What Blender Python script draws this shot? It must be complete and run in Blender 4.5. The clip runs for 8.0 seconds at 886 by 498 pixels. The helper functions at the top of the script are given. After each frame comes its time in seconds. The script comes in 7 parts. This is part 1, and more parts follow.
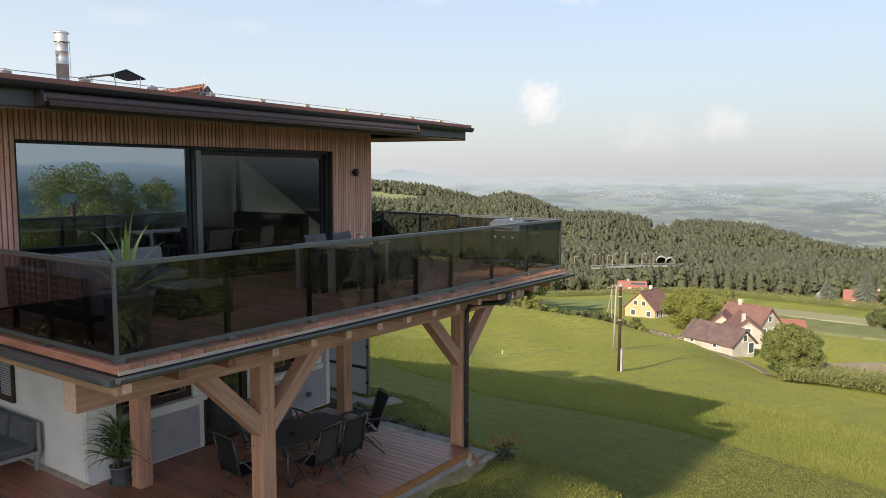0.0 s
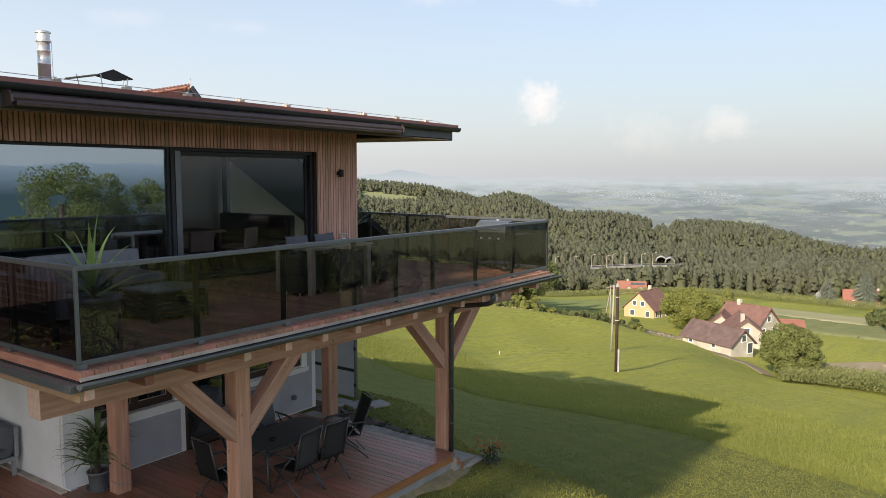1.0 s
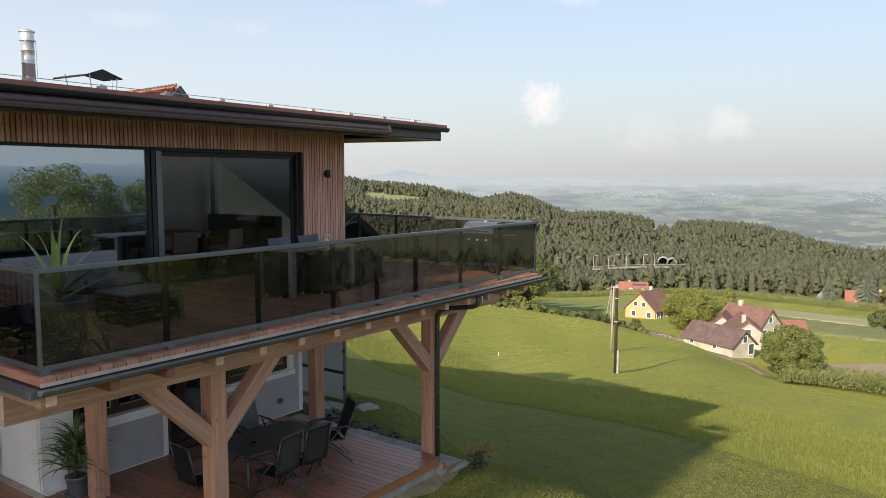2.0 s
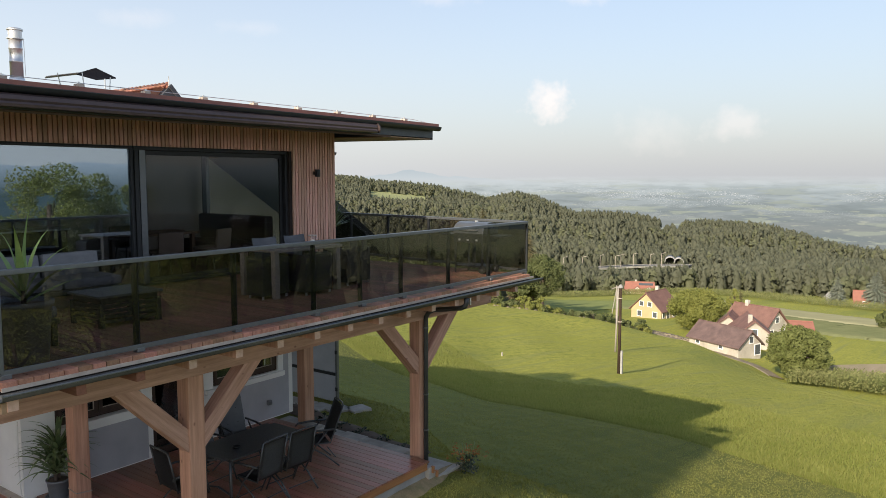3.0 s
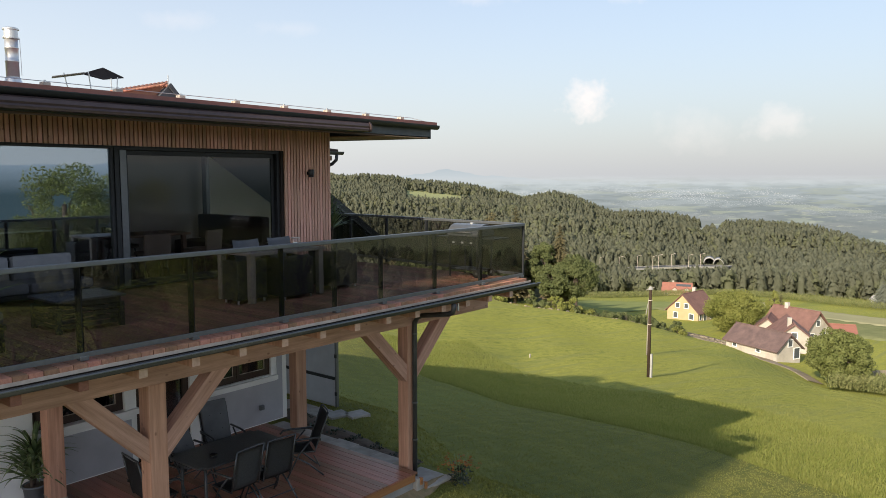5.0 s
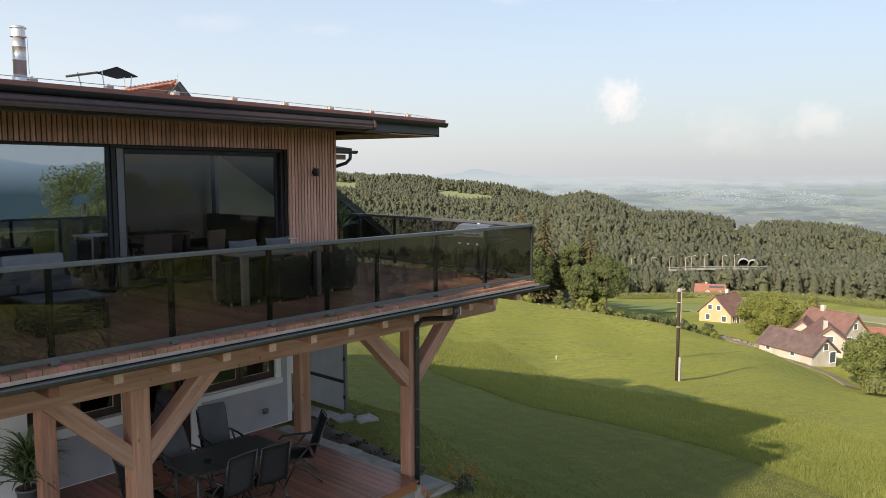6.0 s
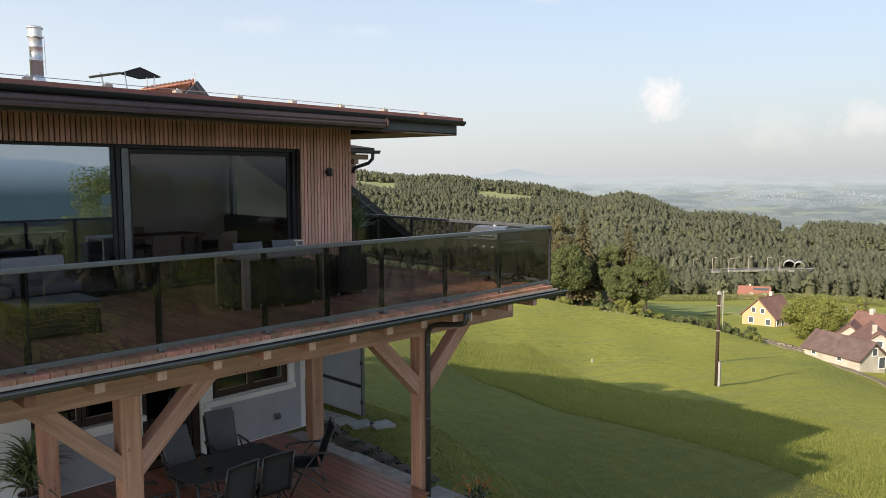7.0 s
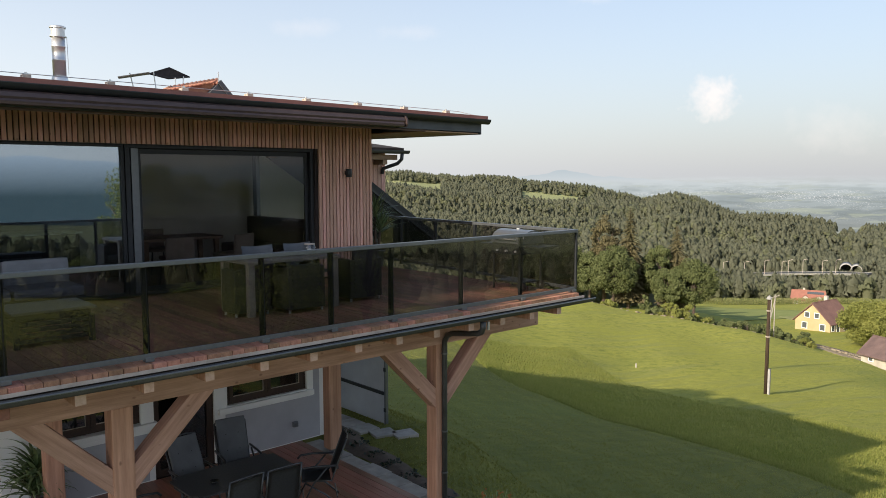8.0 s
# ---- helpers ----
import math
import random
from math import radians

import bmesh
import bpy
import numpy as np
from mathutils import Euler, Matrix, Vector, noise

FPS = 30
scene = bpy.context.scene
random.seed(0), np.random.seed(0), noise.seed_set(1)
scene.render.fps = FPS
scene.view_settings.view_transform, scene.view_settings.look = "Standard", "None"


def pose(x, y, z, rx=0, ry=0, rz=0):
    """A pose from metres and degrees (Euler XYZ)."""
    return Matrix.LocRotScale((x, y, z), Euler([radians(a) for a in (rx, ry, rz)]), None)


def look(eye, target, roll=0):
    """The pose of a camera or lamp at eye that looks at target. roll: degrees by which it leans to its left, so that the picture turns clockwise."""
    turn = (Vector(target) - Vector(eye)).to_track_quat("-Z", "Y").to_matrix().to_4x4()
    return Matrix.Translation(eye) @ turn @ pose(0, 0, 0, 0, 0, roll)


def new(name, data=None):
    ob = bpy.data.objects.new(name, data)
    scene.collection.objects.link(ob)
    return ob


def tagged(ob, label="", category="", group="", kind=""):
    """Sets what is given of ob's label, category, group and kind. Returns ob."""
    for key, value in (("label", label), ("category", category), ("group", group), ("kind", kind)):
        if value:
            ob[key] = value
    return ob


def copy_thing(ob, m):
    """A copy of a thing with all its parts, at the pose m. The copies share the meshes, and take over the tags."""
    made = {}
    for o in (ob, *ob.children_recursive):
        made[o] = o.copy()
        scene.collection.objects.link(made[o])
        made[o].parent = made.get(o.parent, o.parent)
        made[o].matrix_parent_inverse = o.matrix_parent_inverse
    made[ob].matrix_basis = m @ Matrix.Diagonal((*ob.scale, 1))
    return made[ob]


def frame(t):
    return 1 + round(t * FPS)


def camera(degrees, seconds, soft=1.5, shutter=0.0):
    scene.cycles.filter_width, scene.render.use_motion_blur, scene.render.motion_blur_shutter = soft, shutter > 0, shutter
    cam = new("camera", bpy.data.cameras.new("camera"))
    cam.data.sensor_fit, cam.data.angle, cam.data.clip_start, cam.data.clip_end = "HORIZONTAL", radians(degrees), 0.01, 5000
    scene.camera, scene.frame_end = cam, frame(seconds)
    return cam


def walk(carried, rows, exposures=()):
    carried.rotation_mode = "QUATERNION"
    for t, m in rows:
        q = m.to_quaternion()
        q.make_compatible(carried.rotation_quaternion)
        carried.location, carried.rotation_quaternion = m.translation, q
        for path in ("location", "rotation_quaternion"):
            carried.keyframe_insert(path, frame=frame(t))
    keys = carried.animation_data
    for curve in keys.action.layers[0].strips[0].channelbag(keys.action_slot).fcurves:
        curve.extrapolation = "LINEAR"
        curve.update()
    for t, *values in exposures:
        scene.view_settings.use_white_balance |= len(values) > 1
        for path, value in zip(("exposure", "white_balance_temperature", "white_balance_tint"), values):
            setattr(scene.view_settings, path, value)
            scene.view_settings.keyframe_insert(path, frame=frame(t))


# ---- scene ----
cam = camera(60.8, 8.0, 0.7)
PATH = [
    (0, (-4.037, -6.787, 4.605), (-2.417, -5.63, 4.414), 0.1),
    (0.5, (-3.893, -6.853, 4.61), (-2.273, -5.696, 4.42), 0.0),
    (1, (-3.728, -6.919, 4.608), (-2.108, -5.762, 4.418), 0.0),
    (1.5, (-3.572, -6.985, 4.61), (-1.952, -5.827, 4.421), 0.0),
    (3, (-3.048, -7.187, 4.608), (-1.442, -6.011, 4.418), 0.0),
    (3.5, (-2.864, -7.266, 4.61), (-1.264, -6.082, 4.42), 0.0),
    (4, (-2.653, -7.357, 4.615), (-1.065, -6.156, 4.425), 0.0),
    (4.5, (-2.422, -7.445, 4.628), (-0.853, -6.22, 4.437), 0.0),
    (6, (-1.544, -7.591, 4.609), (-0.049, -6.277, 4.417), -0.0),
    (6.5, (-1.216, -7.6, 4.605), (0.247, -6.25, 4.413), -0.0),
    (7, (-0.885, -7.575, 4.602), (0.54, -6.185, 4.411), -0.1),
    (7.5, (-0.531, -7.518, 4.587), (0.854, -6.087, 4.398), -0.2),
    (8, (-0.158, -7.445, 4.602), (1.18, -5.971, 4.413), -0.1),
]
walk(cam, [(t, look(eye, aim, roll)) for t, eye, aim, roll in PATH])

# ---- light ----
SUN_AZ, SUN_EL = 4.0, 25.0          # the way the light travels, degrees from +x, and its height
world = bpy.data.worlds.new("sky")
scene.world = world
world.use_nodes = True
wt = world.node_tree
wt.nodes.clear()


def wn(kind, **kw):
    n = wt.nodes.new(kind)
    for k, v in kw.items():
        n.inputs[k].default_value = v
    return n


def wmath(op, a, b=None, c=None):
    n = wt.nodes.new("ShaderNodeMath")
    n.operation = op
    for i, v in enumerate((a, b, c)):
        if v is None:
            continue
        if isinstance(v, (int, float)):
            n.inputs[i].default_value = v
        else:
            wt.links.new(v, n.inputs[i])
    return n.outputs[0]


sky = wt.nodes.new("ShaderNodeTexSky")
sky.sky_type, sky.sun_disc = "NISHITA", False
sky.sun_elevation, sky.sun_rotation = radians(SUN_EL), radians(270 - SUN_AZ)
sky.altitude, sky.air_density, sky.dust_density, sky.ozone_density = 700, 1.0, 2.0, 1.0
tc = wt.nodes.new("ShaderNodeTexCoord")
sep = wt.nodes.new("ShaderNodeSeparateXYZ")
wt.links.new(tc.outputs["Generated"], sep.inputs[0])
# summer haze: the sky pales towards the horizon all round
haze = wmath("POWER", wmath("SUBTRACT", 1.0, wmath("MINIMUM", wmath("MAXIMUM", sep.outputs[2], 0.0), 1.0)), 2.3)
hz = wt.nodes.new("ShaderNodeMix")
hz.data_type = "RGBA"
wt.links.new(wmath("MULTIPLY", haze, 0.94), hz.inputs[0])
wt.links.new(sky.outputs[0], hz.inputs[6])
# the haze glows towards the sun
away = wmath("MULTIPLY", wmath("SUBTRACT", 1.0, sep.outputs[0]), 0.5)
glow = wt.nodes.new("ShaderNodeVectorMath")
glow.operation = "SCALE"
glow.inputs[0].default_value = (3.05, 3.11, 3.24)
wt.links.new(wmath("MULTIPLY_ADD", away, 1.15, 0.86), glow.inputs["Scale"])
wt.links.new(glow.outputs[0], hz.inputs[7])


def puff(az, el, rad, flat, power, last):
    """A cloud in the direction az, el (degrees)."""
    d = Vector((math.cos(radians(az)) * math.cos(radians(el)), math.sin(radians(az)) * math.cos(radians(el)), math.sin(radians(el))))
    nz = wn("ShaderNodeTexNoise", Scale=1.6 / rad, Detail=7.0, Roughness=0.62)
    wt.links.new(tc.outputs["Generated"], nz.inputs["Vector"])
    sub = wt.nodes.new("ShaderNodeVectorMath")
    sub.operation = "SUBTRACT"
    wt.links.new(tc.outputs["Generated"], sub.inputs[0])
    sub.inputs[1].default_value = d
    sc = wt.nodes.new("ShaderNodeVectorMath")
    sc.operation = "MULTIPLY"
    wt.links.new(sub.outputs[0], sc.inputs[0])
    sc.inputs[1].default_value = (1 / rad, 1 / rad, flat / rad)
    ln = wt.nodes.new("ShaderNodeVectorMath")
    ln.operation = "LENGTH"
    wt.links.new(sc.outputs[0], ln.inputs[0])
    m = wmath("ADD", wmath("SUBTRACT", 1.0, ln.outputs["Value"]), wmath("MULTIPLY", wmath("SUBTRACT", nz.outputs[0], 0.5), 2.0))
    m = wmath("MULTIPLY", wmath("MINIMUM", wmath("MAXIMUM", wmath("MULTIPLY", m, 1.15), 0.0), 1.0), power)
    mx = wt.nodes.new("ShaderNodeMix")
    mx.data_type = "RGBA"
    wt.links.new(m, mx.inputs[0])
    wt.links.new(last, mx.inputs[6])
    mx.inputs[7].default_value = (5.55, 4.98, 4.72, 1)
    return mx.outputs[2]


out = puff(28.4, 5.5, 0.032, 0.95, 0.62, hz.outputs[2])
out = puff(15.4, 3.7, 0.045, 1.9, 0.3, out)
out = puff(36.5, 13.2, 0.06, 3.0, 0.22, out)
out = puff(26.0, 13.0, 0.05, 3.5, 0.3, out)
out = puff(50.0, 10.6, 0.05, 4.5, 0.12, out)
out = puff(58.0, 10.8, 0.05, 4.0, 0.14, out)
out = puff(21.0, 3.1, 0.05, 1.6, 0.16, out)
bg = wn("ShaderNodeBackground", Strength=0.134)
wt.links.new(out, bg.inputs[0])
wo = wt.nodes.new("ShaderNodeOutputWorld")
wt.links.new(bg.outputs[0], wo.inputs[0])

sun = new("sun", bpy.data.lights.new("sun", "SUN"))
sun.data.energy, sun.data.angle, sun.data.color = 4.5, radians(0.6), (1.0, 0.88, 0.7)
sun_way = Vector((math.cos(radians(SUN_AZ)) * math.cos(radians(SUN_EL)), math.sin(radians(SUN_AZ)) * math.cos(radians(SUN_EL)), -math.sin(radians(SUN_EL))))
sun.matrix_basis = look((0, 0, 0), sun_way)
scene.view_settings.exposure = 0.7


# ---- materials ----
def node_mat(name):
    m = bpy.data.materials.new(name)
    m.use_nodes = True
    nt = m.node_tree
    return m, nt, nt.nodes["Principled BSDF"], nt.nodes["Material Output"]


def mat(name, a, b=None, rough=0.6, metal=0.0, scale=8.0, stretch=(1, 1, 1), bump=0.15, island=0.0, piece=0.0, fine=60.0, spec=0.5, coarse=0.0, knots=0.0, turn=0.0):
    """A surface whose colour wanders between a and b at two scales, with relief.
    stretch: the grain's direction; piece / island: how much single pieces differ in lightness; coarse: broad stains."""
    m, nt, p, o = node_mat(name)
    b = b or tuple(c * 0.75 for c in a)
    L, N = nt.links.new, nt.nodes.new
    geo = N("ShaderNodeNewGeometry")
    mp = N("ShaderNodeMapping")
    mp.inputs["Scale"].default_value = stretch
    if turn:
        mp.vector_type = "TEXTURE"
        mp.inputs["Scale"].default_value = tuple(1 / v for v in stretch)
        mp.inputs["Rotation"].default_value = (0, radians(turn), 0)
    L(geo.outputs["Position"], mp.inputs[0])
    n1 = N("ShaderNodeTexNoise")
    n1.inputs["Scale"].default_value, n1.inputs["Detail"].default_value = scale, 6
    L(mp.outputs[0], n1.inputs["Vector"])
    n2 = N("ShaderNodeTexNoise")
    n2.inputs["Scale"].default_value, n2.inputs["Detail"].default_value = fine, 3
    L(mp.outputs[0], n2.inputs["Vector"])
    av = N("ShaderNodeMath")
    av.operation = "MULTIPLY_ADD"
    L(n2.outputs[0], av.inputs[0])
    av.inputs[1].default_value = 0.35
    L(n1.outputs[0], av.inputs[2])
    rm = N("ShaderNodeMapRange")
    rm.inputs[1].default_value, rm.inputs[2].default_value = 0.45, 0.9
    L(av.outputs[0], rm.inputs[0])
    mx = N("ShaderNodeMix")
    mx.data_type = "RGBA"
    mx.inputs[6].default_value, mx.inputs[7].default_value = (*a, 1), (*b, 1)
    L(rm.outputs[0], mx.inputs[0])
    col = mx.outputs[2]
    if knots:
        vo, kr, kx = N("ShaderNodeTexVoronoi"), N("ShaderNodeMapRange"), N("ShaderNodeMix")
        km = N("ShaderNodeMapping")
        km.inputs["Scale"].default_value = tuple(0.45 + 0.55 * min(v, 2.0) / 2.0 for v in stretch)
        L(geo.outputs["Position"], km.inputs[0])
        vo.inputs["Scale"].default_value = knots
        L(km.outputs[0], vo.inputs["Vector"])
        kr.inputs[1].default_value, kr.inputs[2].default_value, kr.inputs[3].default_value, kr.inputs[4].default_value = 0.05, 0.13, 0.75, 0.0
        L(vo.outputs["Distance"], kr.inputs[0])
        kx.data_type = "RGBA"
        L(kr.outputs[0], kx.inputs[0])
        L(col, kx.inputs[6])
        kx.inputs[7].default_value = (a[0] * 0.32, a[1] * 0.26, a[2] * 0.24, 1)
        col = kx.outputs[2]
    hs = N("ShaderNodeHueSaturation")
    L(col, hs.inputs["Color"])
    val = None
    for amount, source in ((piece, "o"), (island, "i")):
        if amount:
            rnd = N("ShaderNodeObjectInfo").outputs["Random"] if source == "o" else geo.outputs["Random Per Island"]
            k = N("ShaderNodeMapRange")
            k.inputs[3].default_value, k.inputs[4].default_value = 1 - amount, 1 + amount
            L(rnd, k.inputs[0])
            val = k.outputs[0]
            h = N("ShaderNodeMapRange")
            h.inputs[3].default_value, h.inputs[4].default_value = 0.5 + 0.05 * amount, 0.5 - 0.05 * amount
            L(rnd, h.inputs[0])
            L(h.outputs[0], hs.inputs["Hue"])
    if coarse:
        n3 = N("ShaderNodeTexNoise")
        n3.inputs["Scale"].default_value, n3.inputs["Detail"].default_value = 0.9, 5
        L(geo.outputs["Position"], n3.inputs["Vector"])
        k = N("ShaderNodeMapRange")
        k.inputs[1].default_value, k.inputs[2].default_value = 0.3, 0.7
        k.inputs[3].default_value, k.inputs[4].default_value = 1 - coarse, 1 + coarse
        L(n3.outputs[0], k.inputs[0])
        if val is not None:
            mu = N("ShaderNodeMath")
            mu.operation = "MULTIPLY"
            L(val, mu.inputs[0])
            L(k.outputs[0], mu.inputs[1])
            val = mu.outputs[0]
        else:
            val = k.outputs[0]
    if val is not None:
        L(val, hs.inputs["Value"])
    L(hs.outputs[0], p.inputs["Base Color"])
    p.inputs["Roughness"].default_value, p.inputs["Metallic"].default_value = rough, metal
    p.inputs["Specular IOR Level"].default_value = spec
    if bump:
        bp = N("ShaderNodeBump")
        bp.inputs["Strength"].default_value, bp.inputs["Distance"].default_value = bump, 0.02
        L(av.outputs[0], bp.inputs["Height"])
        L(bp.outputs[0], p.inputs["Normal"])
    return m


def glass_mat(name, tint, reflect, base=0.02, rough=0.0, edge=0.96):
    """A tinted pane: each face lets tinted light through and mirrors more at a grazing angle."""
    m, nt, p, o = node_mat(name)
    nt.nodes.remove(p)
    L, N = nt.links.new, nt.nodes.new
    tr, gl, mx, lw = N("ShaderNodeBsdfTransparent"), N("ShaderNodeBsdfGlossy"), N("ShaderNodeMixShader"), N("ShaderNodeLayerWeight")
    tr.inputs[0].default_value = (*tint, 1)
    gl.inputs["Color"].default_value, gl.inputs["Roughness"].default_value = (*reflect, 1), rough
    lw.inputs["Blend"].default_value = 0.5
    k, f = N("ShaderNodeMath"), N("ShaderNodeMath")
    k.operation, f.operation, f.use_clamp = "POWER", "MULTIPLY_ADD", True
    L(lw.outputs["Facing"], k.inputs[0])
    k.inputs[1].default_value = 5.0
    L(k.outputs[0], f.inputs[0])
    f.inputs[1].default_value, f.inputs[2].default_value = edge - base, base
    L(f.outputs[0], mx.inputs[0])
    L(tr.outputs[0], mx.inputs[1])
    L(gl.outputs[0], mx.inputs[2])
    L(mx.outputs[0], o.inputs[0])
    return m


M = {}
M["lath"] = mat("larch lath", (0.69, 0.415, 0.325), (0.53, 0.30, 0.225), 0.75, scale=3, stretch=(6, 6, 0.5), bump=0.25, piece=0.2, fine=24, knots=11.0)
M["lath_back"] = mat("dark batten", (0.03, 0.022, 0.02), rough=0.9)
M["beam"] = mat("larch beam", (0.58, 0.345, 0.26), (0.34, 0.18, 0.13), 0.7, scale=2.2, stretch=(0.6, 11, 11), bump=0.3, piece=0.1, fine=14, knots=6.5, coarse=0.12)
M["brace_up"] = mat("larch brace", (0.58, 0.35, 0.265), (0.35, 0.19, 0.135), 0.7, scale=2.2, stretch=(0.6, 11, 11), bump=0.3, piece=0.1, fine=14, knots=6.5, coarse=0.12, turn=-45)
M["brace_down"] = mat("larch brace falling", (0.58, 0.35, 0.265), (0.35, 0.19, 0.135), 0.7, scale=2.2, stretch=(0.6, 11, 11), bump=0.3, piece=0.1, fine=14, knots=6.5, coarse=0.12, turn=45)
M["edge_board"] = mat("orange-brown edge board", (0.42, 0.19, 0.075), (0.30, 0.13, 0.05), 0.5, scale=2.5, stretch=(0.7, 9, 9), bump=0.2, fine=20)
M["post"] = mat("larch post", (0.60, 0.345, 0.24), (0.39, 0.20, 0.13), 0.7, scale=2.2, stretch=(11, 11, 0.5), bump=0.3, piece=0.1, fine=14, knots=6.5, coarse=0.12)
M["end_grain"] = mat("pale sawn end grain", (0.66, 0.47, 0.38), (0.52, 0.34, 0.26), 0.85, scale=14, bump=0.2, fine=60, piece=0.12)
M["red_joist"] = mat("reddish stained larch", (0.30, 0.135, 0.095), (0.19, 0.08, 0.055), 0.75, scale=2.5, stretch=(9, 0.6, 9), bump=0.25, fine=18)
M["deck_up"] = mat("upper deck board", (0.46, 0.235, 0.145), (0.27, 0.128, 0.078), 0.6, scale=2.5, stretch=(10, 0.7, 5), bump=0.2, piece=0.3, fine=20)
M["deck_low"] = mat("oiled hardwood board", (0.37, 0.158, 0.098), (0.235, 0.098, 0.062), 0.33, scale=2.5, stretch=(10, 0.7, 5), bump=0.2, piece=0.2, fine=20)
M["alu"] = mat("grey aluminium", (0.17, 0.18, 0.19), (0.14, 0.15, 0.16), 0.38, metal=0.55, scale=20, bump=0.02)
M["alu_dark"] = mat("anthracite metal", (0.028, 0.031, 0.034), (0.02, 0.022, 0.025), 0.5, metal=0.3, scale=20, bump=0.02)
M["gutter"] = mat("dark zinc gutter", (0.082, 0.085, 0.088), (0.055, 0.058, 0.062), 0.5, metal=0.4, scale=6, bump=0.03)
M["drip"] = mat("weathered pale drip edge", (0.52, 0.45, 0.38), (0.36, 0.30, 0.25), 0.6, scale=5, bump=0.1, coarse=0.2)
M["fascia"] = mat("slate grey fascia board", (0.075, 0.085, 0.095), (0.055, 0.062, 0.07), 0.5, scale=6, bump=0.05)
M["awning"] = mat("brown awning case", (0.105, 0.072, 0.068), (0.08, 0.055, 0.052), 0.35, metal=0.4, scale=10, bump=0.02)
M["roof_red"] = mat("red-brown roof sheet", (0.30, 0.115, 0.09), (0.22, 0.085, 0.07), 0.5, scale=4, bump=0.05)
# the soffit boarding again, shade under the eaves put into its colour
M["eaves_shaded"] = mat("eaves boarding darkened for shade", (0.13, 0.082, 0.058), (0.09, 0.056, 0.04), 0.7, scale=2, stretch=(1, 8, 8), bump=0.1)
M["soffit"] = mat("larch soffit", (0.40, 0.27, 0.17), (0.30, 0.19, 0.12), 0.7, scale=2, stretch=(1, 8, 8), bump=0.1)
M["tile"] = mat("orange clay tile", (0.46, 0.22, 0.15), (0.34, 0.15, 0.10), 0.75, scale=8, bump=0.2, piece=0.2)
M["white"] = mat("white lime plaster", (0.84, 0.835, 0.815), (0.76, 0.755, 0.74), 0.9, scale=2, bump=0.12, fine=90, coarse=0.06)
M["grey_plaster"] = mat("grey plaster field", (0.43, 0.43, 0.46), (0.37, 0.37, 0.40), 0.9, scale=3, bump=0.15, fine=90, coarse=0.06)
M["darkwood"] = mat("dark brown window wood", (0.05, 0.026, 0.018), (0.03, 0.016, 0.012), 0.45, scale=6, stretch=(6, 6, 1), bump=0.1)
M["concrete"] = mat("grey concrete", (0.36, 0.35, 0.33), (0.26, 0.25, 0.24), 0.9, scale=3, bump=0.3, coarse=0.15)
M["steel"] = mat("stainless steel", (0.80, 0.79, 0.77), (0.62, 0.62, 0.61), 0.42, metal=0.8, scale=4, bump=0.02)
M["sling"] = mat("black sling fabric", (0.05, 0.052, 0.056), (0.034, 0.036, 0.039), 0.7, scale=40, bump=0.2, fine=300)
M["chair_frame"] = mat("anthracite tube", (0.08, 0.083, 0.088), rough=0.35, metal=0.5, scale=20, bump=0.0)
M["cushion"] = mat("grey outdoor cushion", (0.20, 0.205, 0.215), (0.15, 0.155, 0.165), 0.95, scale=5, bump=0.3, fine=200, piece=0.1)
M["cushion_dark"] = mat("slate grey cushion", (0.13, 0.138, 0.15), (0.095, 0.10, 0.11), 0.95, scale=5, bump=0.3, fine=200)
M["pot"] = mat("grey plastic pot", (0.17, 0.18, 0.2), (0.12, 0.13, 0.145), 0.5, scale=10, bump=0.05)
M["black"] = mat("black enamel", (0.012, 0.012, 0.013), (0.018, 0.018, 0.019), 0.3, scale=10, bump=0.02)
M["rail_glass"] = glass_mat("smoked glass", (0.575, 0.572, 0.578), (0.86, 0.87, 0.9), 0.07, 0.0, 0.4)
M["win_glass"] = glass_mat("coated window glass", (0.72, 0.75, 0.77), (0.78, 0.90, 1.0), 0.31)
M["door_glass"] = glass_mat("clear door glass", (0.80, 0.80, 0.79), (0.70, 0.70, 0.72), 0.04)
M["clear_pane"] = glass_mat("clear pane", (0.95, 0.95, 0.95), (0.8, 0.8, 0.8), 0.02)
M["dark_glass"] = glass_mat("small window glass", (0.6, 0.62, 0.62), (0.8, 0.85, 0.9), 0.10)
# white room walls toned down to taupe, imitating the dim room
M["int_wall"] = mat("dimmed room wall", (0.50, 0.465, 0.43), (0.44, 0.405, 0.375), 0.9, scale=2, bump=0.03)
M["int_floor"] = mat("oak floor", (0.30, 0.20, 0.13), (0.22, 0.14, 0.09), 0.5, scale=2, stretch=(1, 8, 1), bump=0.05)
M["leaf_yucca"] = mat("yucca leaf", (0.20, 0.255, 0.11), (0.12, 0.175, 0.07), 0.5, scale=6, bump=0.05, island=0.3)
M["leaf_agave"] = mat("pale green sword leaf", (0.30, 0.40, 0.13), (0.20, 0.30, 0.09), 0.5, scale=6, bump=0.05, island=0.25)
M["leaf_bed"] = mat("bed plant leaf", (0.036, 0.05, 0.026), (0.022, 0.033, 0.018), 0.5, scale=6, bump=0.0, island=0.4)
M["wicker"] = mat("black woven rattan", (0.045, 0.043, 0.04), (0.022, 0.021, 0.02), 0.6, scale=30, stretch=(1, 1, 3), bump=0.5, fine=90, piece=0.3)
M["bark"] = mat("bark", (0.12, 0.09, 0.07), (0.07, 0.05, 0.04), 0.95, scale=6, stretch=(1, 1, 0.3), bump=0.5)
